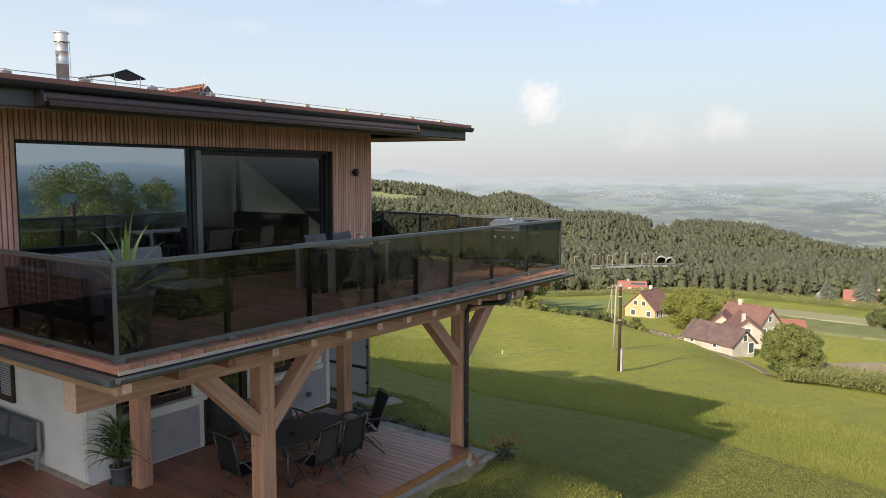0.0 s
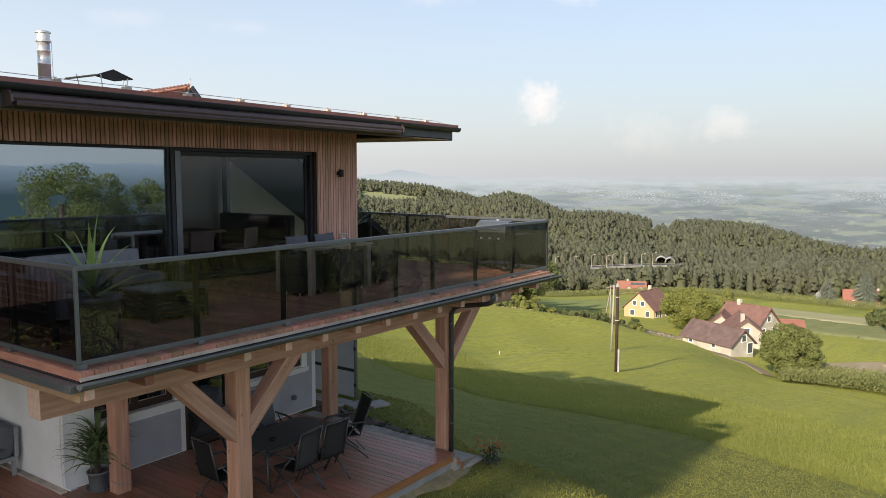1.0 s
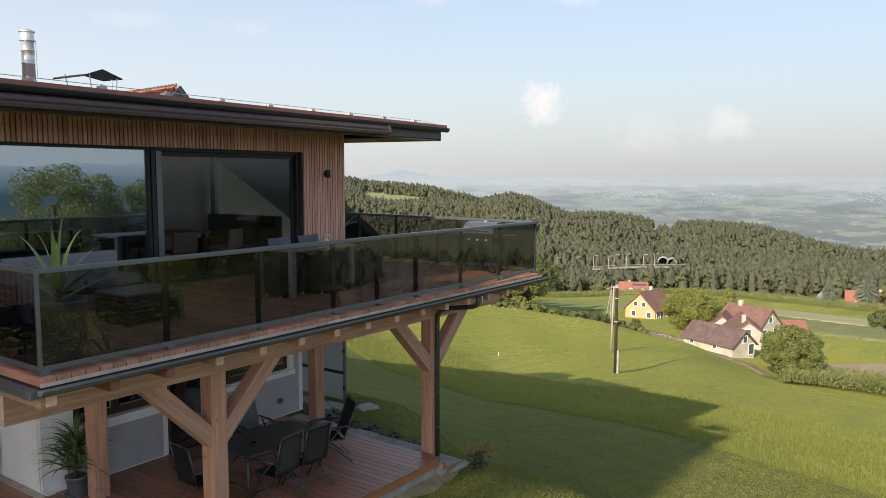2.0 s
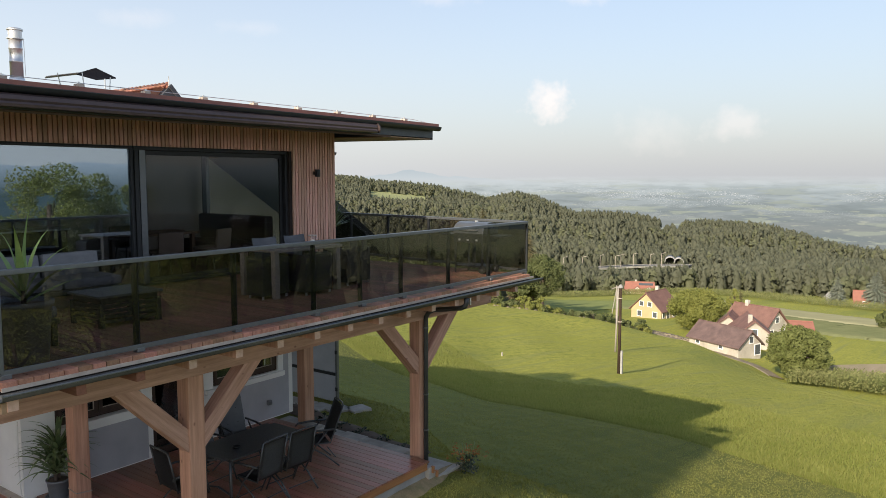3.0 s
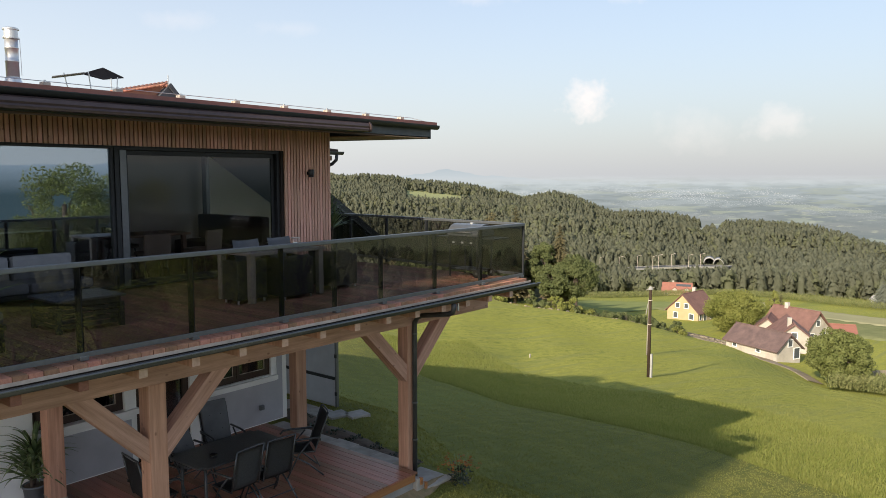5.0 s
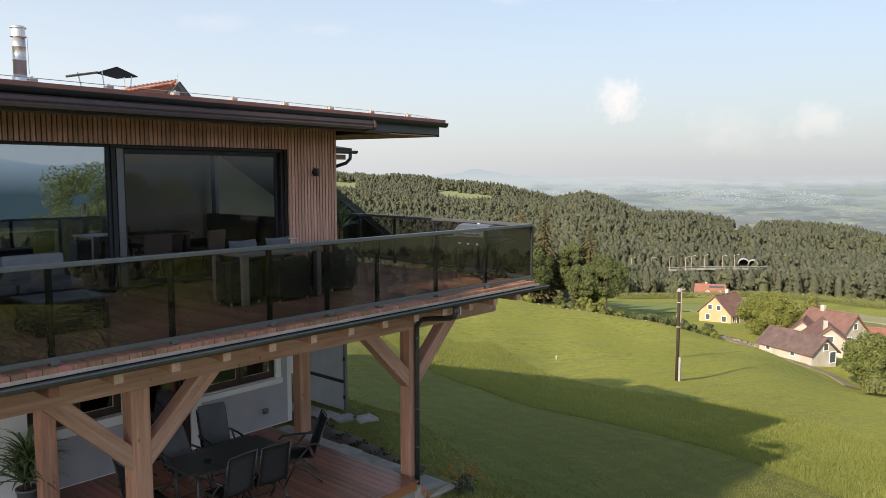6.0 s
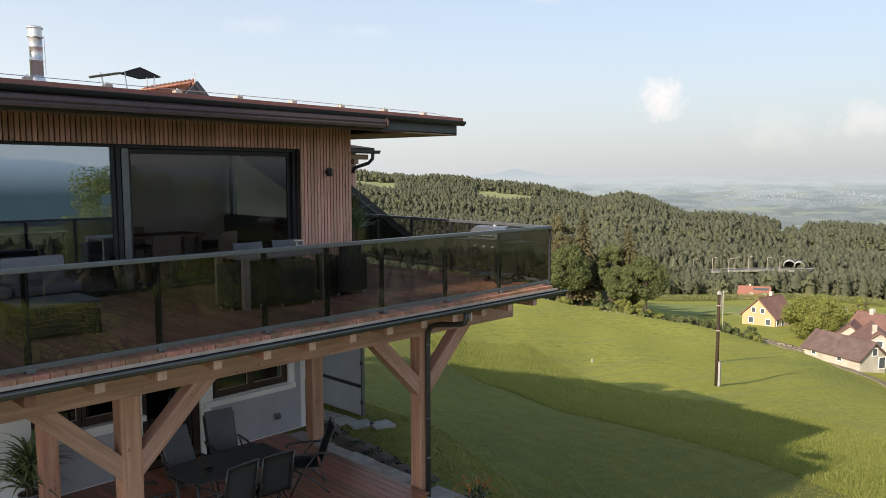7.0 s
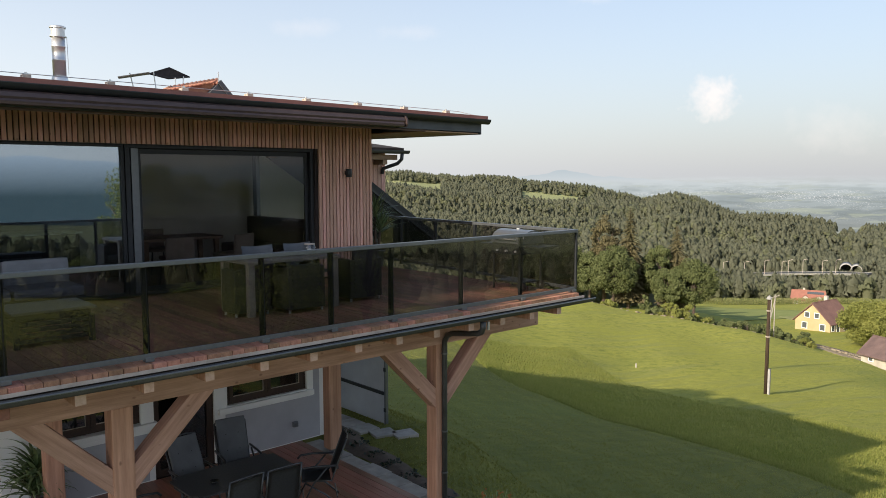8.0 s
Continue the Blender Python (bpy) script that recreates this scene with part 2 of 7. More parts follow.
M["soil"] = mat("brown soil", (0.15, 0.11, 0.08), (0.085, 0.06, 0.042), 1.0, scale=6, bump=0.6, fine=40)
M["dry_soil"] = mat("bare dry earth", (0.30, 0.22, 0.13), (0.17, 0.15, 0.07), 1.0, scale=5, bump=0.6, fine=40, coarse=0.2)
M["stone"] = mat("grey stone slab", (0.44, 0.405, 0.355), (0.30, 0.275, 0.24), 0.9, scale=5, bump=0.3, piece=0.15, fine=90, coarse=0.12)

M["grey_wood"] = mat("greyed teak", (0.36, 0.32, 0.28), (0.27, 0.235, 0.20), 0.75, scale=3, stretch=(1, 6, 6), bump=0.2)


# ---- building helpers ----
def box(bm, x0, x1, y0, y1, z0, z1, bevel=0.0, m=None):
    """A box with optional rounded edges; m places it."""
    c = [Vector((x, y, z)) for z in (z0, z1) for y in (y0, y1) for x in (x0, x1)]
    if m is not None:
        c = [m @ v for v in c]
    v = [bm.verts.new(p) for p in c]
    fs = [bm.faces.new([v[i] for i in q]) for q in ((0, 2, 3, 1), (4, 5, 7, 6), (0, 1, 5, 4), (2, 6, 7, 3), (0, 4, 6, 2), (1, 3, 7, 5))]
    if bevel:
        es = list({e for f in fs for e in f.edges})
        bmesh.ops.bevel(bm, geom=es, offset=bevel, segments=2, affect="EDGES", profile=0.6)
    return bm


def bar(bm, a, b, w, h=None, up=(0, 0, 1), bevel=0.0):
    """A square timber from a to b."""
    a, b = Vector(a), Vector(b)
    h = h or w
    d = b - a
    zax = d.normalized()
    xax = Vector(up).cross(zax)
    if xax.length < 1e-4:
        xax = Vector((1, 0, 0))
    xax.normalize()
    yax = zax.cross(xax)
    m = Matrix((xax, yax, zax)).transposed().to_4x4()
    m.translation = a
    return box(bm, -w / 2, w / 2, -h / 2, h / 2, 0, d.length, bevel, m)


def tube(bm, pts, r, n=8, cap=True, r2=None):
    """A round tube along points; r2: radius at its end."""
    pts = [Vector(p) for p in pts]
    rings = []
    side = None
    for i, p in enumerate(pts):
        d = (pts[min(i + 1, len(pts) - 1)] - pts[max(i - 1, 0)]).normalized()
        if side is None:
            side = d.orthogonal().normalized()
        side = (side - d * side.dot(d)).normalized()
        u = d.cross(side)
        rr = r if r2 is None else r + (r2 - r) * i / (len(pts) - 1)
        rings.append([bm.verts.new(p + (side * math.cos(2 * math.pi * k / n) + u * math.sin(2 * math.pi * k / n)) * rr) for k in range(n)])
    for a, b in zip(rings, rings[1:]):
        for k in range(n):
            bm.faces.new((a[k], a[(k + 1) % n], b[(k + 1) % n], b[k]))
    if cap:
        bm.faces.new(rings[0][::-1])
        bm.faces.new(rings[-1])
    return bm


def lathe(bm, prof, n=24, at=(0, 0, 0)):
    """A turned body from (radius, height) pairs."""
    at = Vector(at)
    rings = [[bm.verts.new(at + Vector((r * math.cos(2 * math.pi * k / n), r * math.sin(2 * math.pi * k / n), z))) for k in range(n)] for r, z in prof]
    for a, b in zip(rings, rings[1:]):
        for k in range(n):
            bm.faces.new((a[k], a[(k + 1) % n], b[(k + 1) % n], b[k]))
    bm.faces.new(rings[0][::-1])
    bm.faces.new(rings[-1])
    return bm


def poly(bm, pts, a, b, axis):
    """A flat outline pushed from a to b along an axis; pts lie in the two other axes in order."""
    def p3(u, v, w):
        return {"x": (w, u, v), "y": (u, w, v), "z": (u, v, w)}[axis]
    lo = [bm.verts.new(p3(u, v, a)) for u, v in pts]
    hi = [bm.verts.new(p3(u, v, b)) for u, v in pts]
    n = len(pts)
    bm.faces.new(lo[::-1])
    bm.faces.new(hi)
    for i in range(n):
        bm.faces.new((lo[i], lo[(i + 1) % n], hi[(i + 1) % n], hi[i]))
    bmesh.ops.recalc_face_normals(bm, faces=bm.faces[:])
    return bm


def smooth(me, on=True):
    me.polygons.foreach_set("use_smooth", [on] * len(me.polygons))


def mesh_of(name, bm, material, shade=False):
    me = bpy.data.meshes.new(name)
    bm.to_mesh(me)
    bm.free()
    me.materials.append(material)
    if shade:
        smooth(me)
    return me


def place(name, me, parent=None, label="", m=None):
    ob = new(name, me)
    if parent is not None:
        ob.parent = parent
        ob.matrix_parent_inverse = parent.matrix_basis.inverted() if parent.parent is None else Matrix()
    if m is not None:
        ob.matrix_basis = m
    if label:
        tagged(ob, label)
    return ob


def part(name, bm, material, parent, label="", shade=False):
    return place(name, mesh_of(name, bm, material, shade), parent, label)


def solo(name, bm, material, label="", category="", group="", kind="", shade=False):
    return tagged(place(name, mesh_of(name, bm, material, shade)), label, category, group, kind)


def root(name, at, label, category, group="", kind=""):
    ob = new(name)
    ob.empty_display_size = 0.2
    ob.matrix_basis = Matrix.Translation(at)
    return tagged(ob, label, category, group, kind)


def bmn():
    return bmesh.new()


def mesh_np(name, verts, faces, material, shade=False, mats=None):
    """A mesh from arrays; faces all have the same number of corners. mats: slot of each face where there are several."""
    verts, faces = np.asarray(verts, np.float32), np.asarray(faces, np.int32)
    me = bpy.data.meshes.new(name)
    k = faces.shape[1]
    me.vertices.add(len(verts))
    me.vertices.foreach_set("co", verts.ravel())
    me.loops.add(faces.size)
    me.loops.foreach_set("vertex_index", faces.ravel())
    me.polygons.add(len(faces))
    me.polygons.foreach_set("loop_start", np.arange(0, faces.size, k, dtype=np.int32))
    for mm in (material if isinstance(material, (list, tuple)) else [material]):
        me.materials.append(mm)
    if mats is not None:
        me.polygons.foreach_set("material_index", np.asarray(mats, np.int32))
    me.update(calc_edges=True)
    if shade:
        smooth(me)
    return me


# ---- the ground ----
EYE_X, EYE_Y = -4.0, -6.8                 # the camera's start in plan; the land is shaped along rays from it to fit the view
DIST = (0, 12, 25, 60, 95, 110, 125, 160, 270, 400, 480, 700, 950, 1120, 1300, 1700, 4900)
LAND = (
    (-180, (-1.2, -0.9, 0.0, 3, 6, 7, 8, 10, 16, 22, 25, 30, 35, 38, 40, 40, 40)),
    (-50, (-1.2, -2.2, -4.6, -10, -15, -17, -19, -23, -33, -45, -52, -70, -90, -100, -120, -150, -260)),
    (4, (-1.2, -2.0, -4.7, -11.4, -20.5, -22.5, -24, -26.5, -37, -46, -56, -72, -86, -105, -130, -170, -260)),
    (11, (-1.2, -2.0, -4.7, -11.4, -19.2, -22.8, -24.2, -26.5, -37, -48, -57, -64, -70, -92, -130, -170, -260)),
    (18, (-1.2, -2.0, -4.6, -11.0, -16.3, -18.2, -22.8, -26.0, -36, -52, -58, -60, -64, -85, -130, -170, -260)),
    (25, (-1.2, -1.9, -4.5, -10.9, -14.7, -15.6, -20.0, -25.6, -38, -55, -60, -58, -57, -66, -110, -170, -260)),
    (31, (-1.2, -1.8, -4.3, -10.8, -13.2, -14.3, -18.4, -22.4, -39, -55, -60, -52, -33, -24, -60, -170, -260)),
    (37, (-1.2, -1.6, -4.0, -9.4, -11.4, -12.4, -17.0, -22.3, -41, -55, -58, -58, -50, -33, -18, -80, -260)),
    (45, (-1.2, -1.4, -3.4, -7.2, -9.8, -11.0, -15.0, -22.5, -41, -54, -56, -50, -40, -28, -16, -60, -260)),
    (55, (-1.2, -1.2, -2.6, -6.0, -8.6, -10.0, -13.0, -24.0, -38, -50, -52, -48, -38, -18, 0, -40, -260)),
    (90, (-1.2, -0.9, -1.0, -1.5, -3, -4, -6, -10, -15, -18, -20, -18, -10, 0, 6, 10, 10)),
    (180, (-1.2, -0.9, 0.0, 3, 6, 7, 8, 10, 16, 22, 25, 30, 35, 38, 40, 40, 40)),
)
LAND_AZ = np.array([a for a, _ in LAND], float)
LAND_Z = np.array([z for _, z in LAND], float)
# the wooded hills, fitted to the skyline in the camera's view: bearing, rise of the tree tops over camera height per
# kilometre, distance of the crest
CREST = ((-12, -96, 900), (4, -88, 930), (7.2, -83, 950), (8.9, -75, 960), (10.7, -66, 970), (13.3, -55, 980), (17, -52, 990), (18.4, -55, 1000), (19.6, -60, 1000), (20.4, -51, 960), (21.4, -47, 950),
         (22.8, -43, 950), (26.4, -43.5, 980), (27.5, -37, 1060), (28.9, -24, 1110), (30.7, -18, 1120), (31.8, -21, 1140), (32.8, -26, 1200), (34.8, -18, 1290), (37, -9.5, 1310), (39.3, -5, 1320), (41.7, -1.8, 1320),
         (42.7, 2, 1320), (44.6, 4.2, 1310), (45.8, 2.2, 1310), (48.5, 4.5, 1320), (50.5, 10.5, 1330), (52, 9, 1330), (60, 12, 1330), (72, 14, 1330))
CREST_AZ, CREST_D = np.array([c[0] for c in CREST], float), np.array([c[2] for c in CREST], float)
CREST_Z = np.array([4.6 + c[1] * 0.001 * c[2] - 10.5 for c in CREST], float)


def hills(az, d, z, x, y):
    """Raises the far side of the valley to its crest; leaves the near land alone."""
    top, far = np.interp(az, CREST_AZ, CREST_Z), np.interp(az, CREST_AZ, CREST_D)
    f = np.clip((d - 480) / (far - 480), 0, 1)
    lump = np.sin(np.pi * f) * (6.0 * np.sin(x * 0.012 + 0.7) * np.sin(y * 0.015 + x * 0.005) + 3.0 * np.sin(x * 0.031 + y * 0.022))
    rise = -57 + (top + 57) * (0.75 * f + 0.25 * f * f * (3 - 2 * f)) + lump
    back = top - np.clip(d - far, 0, None) * 0.16
    h = np.where(d < far, rise, np.maximum(back, -330))
    w = np.clip((d - 430) / 60, 0, 1) * np.clip((az + 12) / 10, 0, 1) * np.clip((74 - az) / 10, 0, 1)
    return z * (1 - w) + h * w


def land(x, y):
    """Height of the ground, for arrays."""
    x, y = np.asarray(x, float), np.asarray(y, float)
    d = np.hypot(x - EYE_X, y - EYE_Y)
    az = np.degrees(np.arctan2(y - EYE_Y, x - EYE_X))
    i = np.clip(np.searchsorted(LAND_AZ, az, side="right") - 1, 0, len(LAND_AZ) - 2)
    f = (az - LAND_AZ[i]) / (LAND_AZ[i + 1] - LAND_AZ[i])
    f = f * f * (3 - 2 * f) * 0.5 + f * 0.5
    j = np.clip(np.searchsorted(DIST, d, side="right") - 1, 0, len(DIST) - 2)
    D = np.array(DIST, float)
    g = np.clip((d - D[j]) / (D[j + 1] - D[j]), 0, 1)
    # Catmull-Rom slopes along the distance keep the land free of creases
    def val(k):
        z0, z1 = LAND_Z[k, j], LAND_Z[k, j + 1]
        jm, jp = np.maximum(j - 1, 0), np.minimum(j + 2, len(D) - 1)
        s0 = (z1 - LAND_Z[k, jm]) / (D[j + 1] - D[jm]) * (D[j + 1] - D[j])
        s1 = (LAND_Z[k, jp] - z0) / (D[jp] - D[j]) * (D[j + 1] - D[j])
        g2, g3 = g * g, g * g * g
        return (2 * g3 - 3 * g2 + 1) * z0 + (g3 - 2 * g2 + g) * s0 + (3 * g2 - 2 * g3) * z1 + (g3 - g2) * s1
    z = val(i) * (1 - f) + val(i + 1) * f
    z = z + 0.10 * np.sin(x * 0.31 + 1.3) * np.sin(y * 0.27) * np.clip(d / 20 - 0.6, 0, 1) * np.clip(1.5 - d / 150, 0, 1)
    z = hills(az, d, z, x, y)
    # the level pad of the house
    px, py = np.maximum(np.maximum(-12 - x, x - 7.6 - 2.2 * np.clip((y - 2.2) / 2.5, 0, 1)), 0), np.maximum(np.maximum(0.4 - y, y - 16), 0)
    w = np.clip(1 - np.hypot(px, py) / 5.0, 0, 1)
    w = w * w * (3 - 2 * w)
    return z * (1 - w) + -0.78 * w


def at(x, y):
    return float(land(x, y))


def ground_mat():
    m, nt, p, o = node_mat("meadow and fields")
    L, N = nt.links.new, nt.nodes.new
    geo = N("ShaderNodeNewGeometry")

    def nse(scale, detail=4, stretch=None, rough=0.5):
        n = N("ShaderNodeTexNoise")
        n.inputs["Scale"].default_value, n.inputs["Detail"].default_value, n.inputs["Roughness"].default_value = scale, detail, rough
        src = geo.outputs["Position"]
        if stretch:
            mp = N("ShaderNodeMapping")
            mp.inputs["Scale"].default_value, mp.inputs["Rotation"].default_value = stretch[0], (0, 0, stretch[1])
            L(src, mp.inputs[0])
            src = mp.outputs[0]
        L(src, n.inputs["Vector"])
        return n.outputs[0]

    def ramp(v, lo, hi):
        r = N("ShaderNodeMapRange")
        r.inputs[1].default_value, r.inputs[2].default_value = lo, hi
        L(v, r.inputs[0])
        return r.outputs[0]

    def mix(f, a, b):
        n = N("ShaderNodeMix")
        n.data_type = "RGBA"
        for i, v in ((0, f), (6, a), (7, b)):
            if isinstance(v, tuple):
                n.inputs[i].default_value = (*v, 1)
            elif isinstance(v, float):
                n.inputs[i].default_value = v
            else:
                L(v, n.inputs[i])
        return n.outputs[2]

    def mth0(a, b2):
        n = N("ShaderNodeMath")
        n.operation = "MULTIPLY"
        L(a, n.inputs[0])
        L(b2, n.inputs[1])
        return n.outputs[0]

    c = mix(ramp(nse(0.12, 5), 0.35, 0.65), (0.305, 0.305, 0.052), (0.36, 0.345, 0.068))
    c = mix(ramp(nse(0.9, 6, ((1, 3, 1), 0.5), 0.65), 0.4, 0.72), c, (0.24, 0.243, 0.050))
    # mowing stripes, faint, along the slope
    c = mix(ramp(nse(0.35, 2, ((0.12, 3.0, 1), 0.55)), 0.5, 0.75), c, (0.25, 0.255, 0.075))
    c = mix(ramp(nse(9.0, 3, None, 0.7), 0.55, 0.8), c, (0.28, 0.28, 0.09))
    c = mix(mth0(ramp(nse(0.75, 5, ((1.0, 2.2, 1), 0.4), 0.7), 0.5, 0.66), ramp(nse(0.06, 3), 0.40, 0.56)), c, (0.185, 0.205, 0.040))
    # the mown lawn before the house, with faint mower tracks; part of its dark tone is painted shade
    sp = N("ShaderNodeSeparateXYZ")
    L(geo.outputs["Position"], sp.inputs[0])

    def mth(op, a, b2):
        n = N("ShaderNodeMath")
        n.operation = op
        for i, v in ((0, a), (1, b2)):
            if isinstance(v, float):
                n.inputs[i].default_value = v
            else:
                L(v, n.inputs[i])
        return n.outputs[0]

    edge = mth("SUBTRACT", mth("SUBTRACT", sp.outputs[0], mth("MULTIPLY", sp.outputs[1], 0.33)), mth("MULTIPLY", mth("SINE", mth("MULTIPLY", sp.outputs[1], 0.23), 0.0), 1.2))
    lawn = ramp(edge, 25.6, 24.6)
    wav = mth("SINE", mth("MULTIPLY", mth("ADD", edge, mth("MULTIPLY", nse(0.3, 2), 3.0)), 3.6), 0.0)
    tracks = mix(ramp(wav, -0.6, 0.9), (0.165, 0.168, 0.040), (0.20, 0.197, 0.048))
    tracks = mix(ramp(nse(1.3, 6, None, 0.7), 0.42, 0.7), tracks, (0.145, 0.152, 0.042))
    tracks = mix(ramp(nse(0.9, 5, ((0.12, 2.6, 1), 0.42), 0.7), 0.48, 0.68), tracks, (0.125, 0.137, 0.036))
    c = mix(lawn, c, tracks)
    # broad swathes and worn streaks along the slope
    c = mix(mth("MULTIPLY", ramp(nse(0.05, 4, ((0.5, 2.2, 1), 0.35)), 0.5, 0.68), 0.45), c, (0.17, 0.20, 0.05))
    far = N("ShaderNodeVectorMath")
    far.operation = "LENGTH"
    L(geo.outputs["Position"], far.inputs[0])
    c = mix(ramp(far.outputs["Value"], 500, 800), c, (0.27, 0.285, 0.14))      # far ground paled: haze painted into its colour
    L(c, p.inputs["Base Color"])
    p.inputs["Roughness"].default_value, p.inputs["Specular IOR Level"].default_value = 0.95, 0.1
    bp = N("ShaderNodeBump")
    bp.inputs["Strength"].default_value, bp.inputs["Distance"].default_value = 0.5, 0.06
    L(nse(7.0, 5, None, 0.75), bp.inputs["Height"])
    L(bp.outputs[0], p.inputs["Normal"])
    return m


M["ground"] = ground_mat()
azs = np.radians(np.concatenate([np.arange(-180, -12, 6.0), np.arange(-12, 72, 0.4), np.arange(72, 180.1, 4.0)]))
rad = np.concatenate([[0.0], np.geomspace(1.5, 4900, 270)])
AA, RR = np.meshgrid(azs, rad, indexing="ij")
GX, GY = EYE_X + RR * np.cos(AA), EYE_Y + RR * np.sin(AA)
GZ = land(GX, GY)
na, nr = AA.shape
idx = np.arange(na * nr).reshape(na, nr)
quads = np.stack([idx[:-1, :-1], idx[:-1, 1:], idx[1:, 1:], idx[1:, :-1]], -1).reshape(-1, 4)
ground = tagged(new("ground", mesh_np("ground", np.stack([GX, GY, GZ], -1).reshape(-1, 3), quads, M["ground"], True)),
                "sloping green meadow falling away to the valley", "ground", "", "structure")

# ---- main house: upper storey ----
FY = 4.10                            # face of the laths
WX0, WX1 = -3.0, 8.50
DOOR = (1.08, 7.27, 2.80, 5.11)      # glazed opening: x from, x to, z from, z to
UP = 2.77                            # upper deck level
LOW = -0.36                          # lower deck level

wall_south = root("wall_south", (3, 4.2, 2.8), "upper storey wall clad with reddish larch laths", "wall", "", "structure")
b = bmn()
box(b, WX0, DOOR[0], FY + 0.04, FY + 0.3, UP - 0.25, 5.60)
box(b, DOOR[1], WX1 - 0.02, FY + 0.04, FY + 0.3, UP - 0.25, 5.60)
box(b, DOOR[0], DOOR[1], FY + 0.04, FY + 0.3, DOOR[3] + 0.02, 5.60)
part("batten_backing", b, M["lath_back"], wall_south)
wall_east = solo("wall_east", box(bmn(), WX1 - 0.3, WX1 - 0.02, FY + 0.31, 4.62, UP - 0.25, 5.39), M["lath_back"], "dark backing of the lath-clad end wall", "wall", "", "structure")
LATHS = []
LP = 0.0745


def lath_mesh(h):
    return mesh_of("slat", box(bmn(), -0.0285, 0.0285, -0.012, 0.028, 0, h, 0.004), M["lath"])


tall, head = lath_mesh(5.595 - UP - 0.03), lath_mesh(5.595 - DOOR[3])


def lay_laths():
    x = WX1 - 0.03
    while x > WX0:
        full = x > DOOR[1] + 0.03 or x < DOOR[0] - 0.02
        place("slat", tall if full else head, wall_south, "", Matrix.Translation((x, FY, UP + 0.03 if full else DOOR[3])))
        x -= LP
    for k in range(7):
        place("slat", tall, wall_east, "", Matrix.Translation((WX1, FY + 0.06 + k * LP, UP + 0.03)) @ Matrix.Rotation(math.pi / 2, 4, "Z"))


# glazing: a fixed pane, a post, and a sliding door
gy = FY + 0.12
window_1 = root("window_1", (2.5, gy, UP), "large fixed window pane with anthracite frame", "window", "", "structure")
b = bmn()
x0, x1, z0, z1 = DOOR[0], 3.96, DOOR[2], DOOR[3]
box(b, x0, x1, gy - 0.02, gy + 0.06, z1 - 0.045, z1, 0.006)
box(b, x0, x1, gy - 0.02, gy + 0.06, z0, z0 + 0.06, 0.006)
box(b, x0, x0 + 0.045, gy - 0.022, gy + 0.06, z0 + 0.06, z1 - 0.045, 0.006)
box(b, x1 - 0.05, x1, gy - 0.022, gy + 0.06, z0 + 0.06, z1 - 0.045, 0.006)
part("window_frame", b, M["alu_dark"], window_1)
pane = part("pane", box(bmn(), x0 + 0.05, x1 - 0.055, gy + 0.02, gy + 0.032, z0 + 0.065, z1 - 0.05), M["win_glass"], window_1)
pane.visible_shadow = False
door_1 = root("door_1", (5.7, gy, UP), "wide sliding terrace door in anthracite frame", "door", "", "structure")
b = bmn()
x0, x1 = 3.965, DOOR[1]
box(b, x0, x1, gy - 0.03, gy + 0.14, z1 - 0.06, z1, 0.006)
box(b, x0, x1, gy - 0.03, gy + 0.14, z0, z0 + 0.04, 0.006)
box(b, x0, x0 + 0.07, gy - 0.05, gy + 0.14, z0 + 0.04, z1 - 0.06, 0.006)
box(b, x1 - 0.06, x1, gy - 0.03, gy + 0.14, z0 + 0.04, z1 - 0.06, 0.006)
part("door_frame", b, M["alu_dark"], door_1)
post = part("guide_post", box(bmn(), x0 + 0.09, x0 + 0.20, gy - 0.045, gy + 0.02, z0 + 0.04, z1 - 0.06, 0.006), M["alu"], door_1)
for (a, c, yy) in ((x0 + 0.21, x1 - 0.07, gy + 0.075),):
    b = bmn()
    box(b, a, c, yy - 0.02, yy + 0.025, z1 - 0.14, z1 - 0.062, 0.005)
    box(b, a, c, yy - 0.02, yy + 0.025, z0 + 0.042, z0 + 0.12, 0.005)
    box(b, a, a + 0.06, yy - 0.022, yy + 0.025, z0 + 0.12, z1 - 0.14, 0.005)
    box(b, c - 0.06, c, yy - 0.022, yy + 0.025, z0 + 0.12, z1 - 0.14, 0.005)
    sash = part("sash", b, M["alu_dark"], door_1)
    pn = part("pane", box(bmn(), a + 0.062, c - 0.062, yy - 0.004, yy + 0.006, z0 + 0.122, z1 - 0.142), M["door_glass"], door_1)
    pn.visible_shadow = False

# roof over the terrace
def tilt_eaves(bm):
    """Tilts the eaves a little along x, fitted to the roofline in the camera's view."""
    for v in bm.verts:
        v.co.z += 0.006 * (9.8 - v.co.x)
    return bm


roof = root("roof", (4, 5, 5.5), "shallow roof with grey fascia and red-brown edge", "roof", "", "structure")
RX0, RX1, RY0 = -5.0, 9.855, 2.55
b = bmn()
poly(b, [(RY0, 5.43), (9.5, 6.19), (9.5, 6.38), (RY0, 5.66)], RX0, RX1, "x")
for v in b.verts:
    if v.co.z > 5.64 and v.co.y < 5 or v.co.z > 6:
        v.co.z += 0.006 * (9.8 - v.co.x)
part("roof_body", b, M["fascia"], roof)
b = bmn()
poly(b, [(RY0 - 0.12, 5.662), (9.6, 6.40), (9.6, 6.46), (RY0 - 0.12, 5.722)], RX0, RX1 + 0.08, "x")
part("roof_sheet", tilt_eaves(b), M["roof_red"], roof, "red-brown roof sheet")
b = bmn()
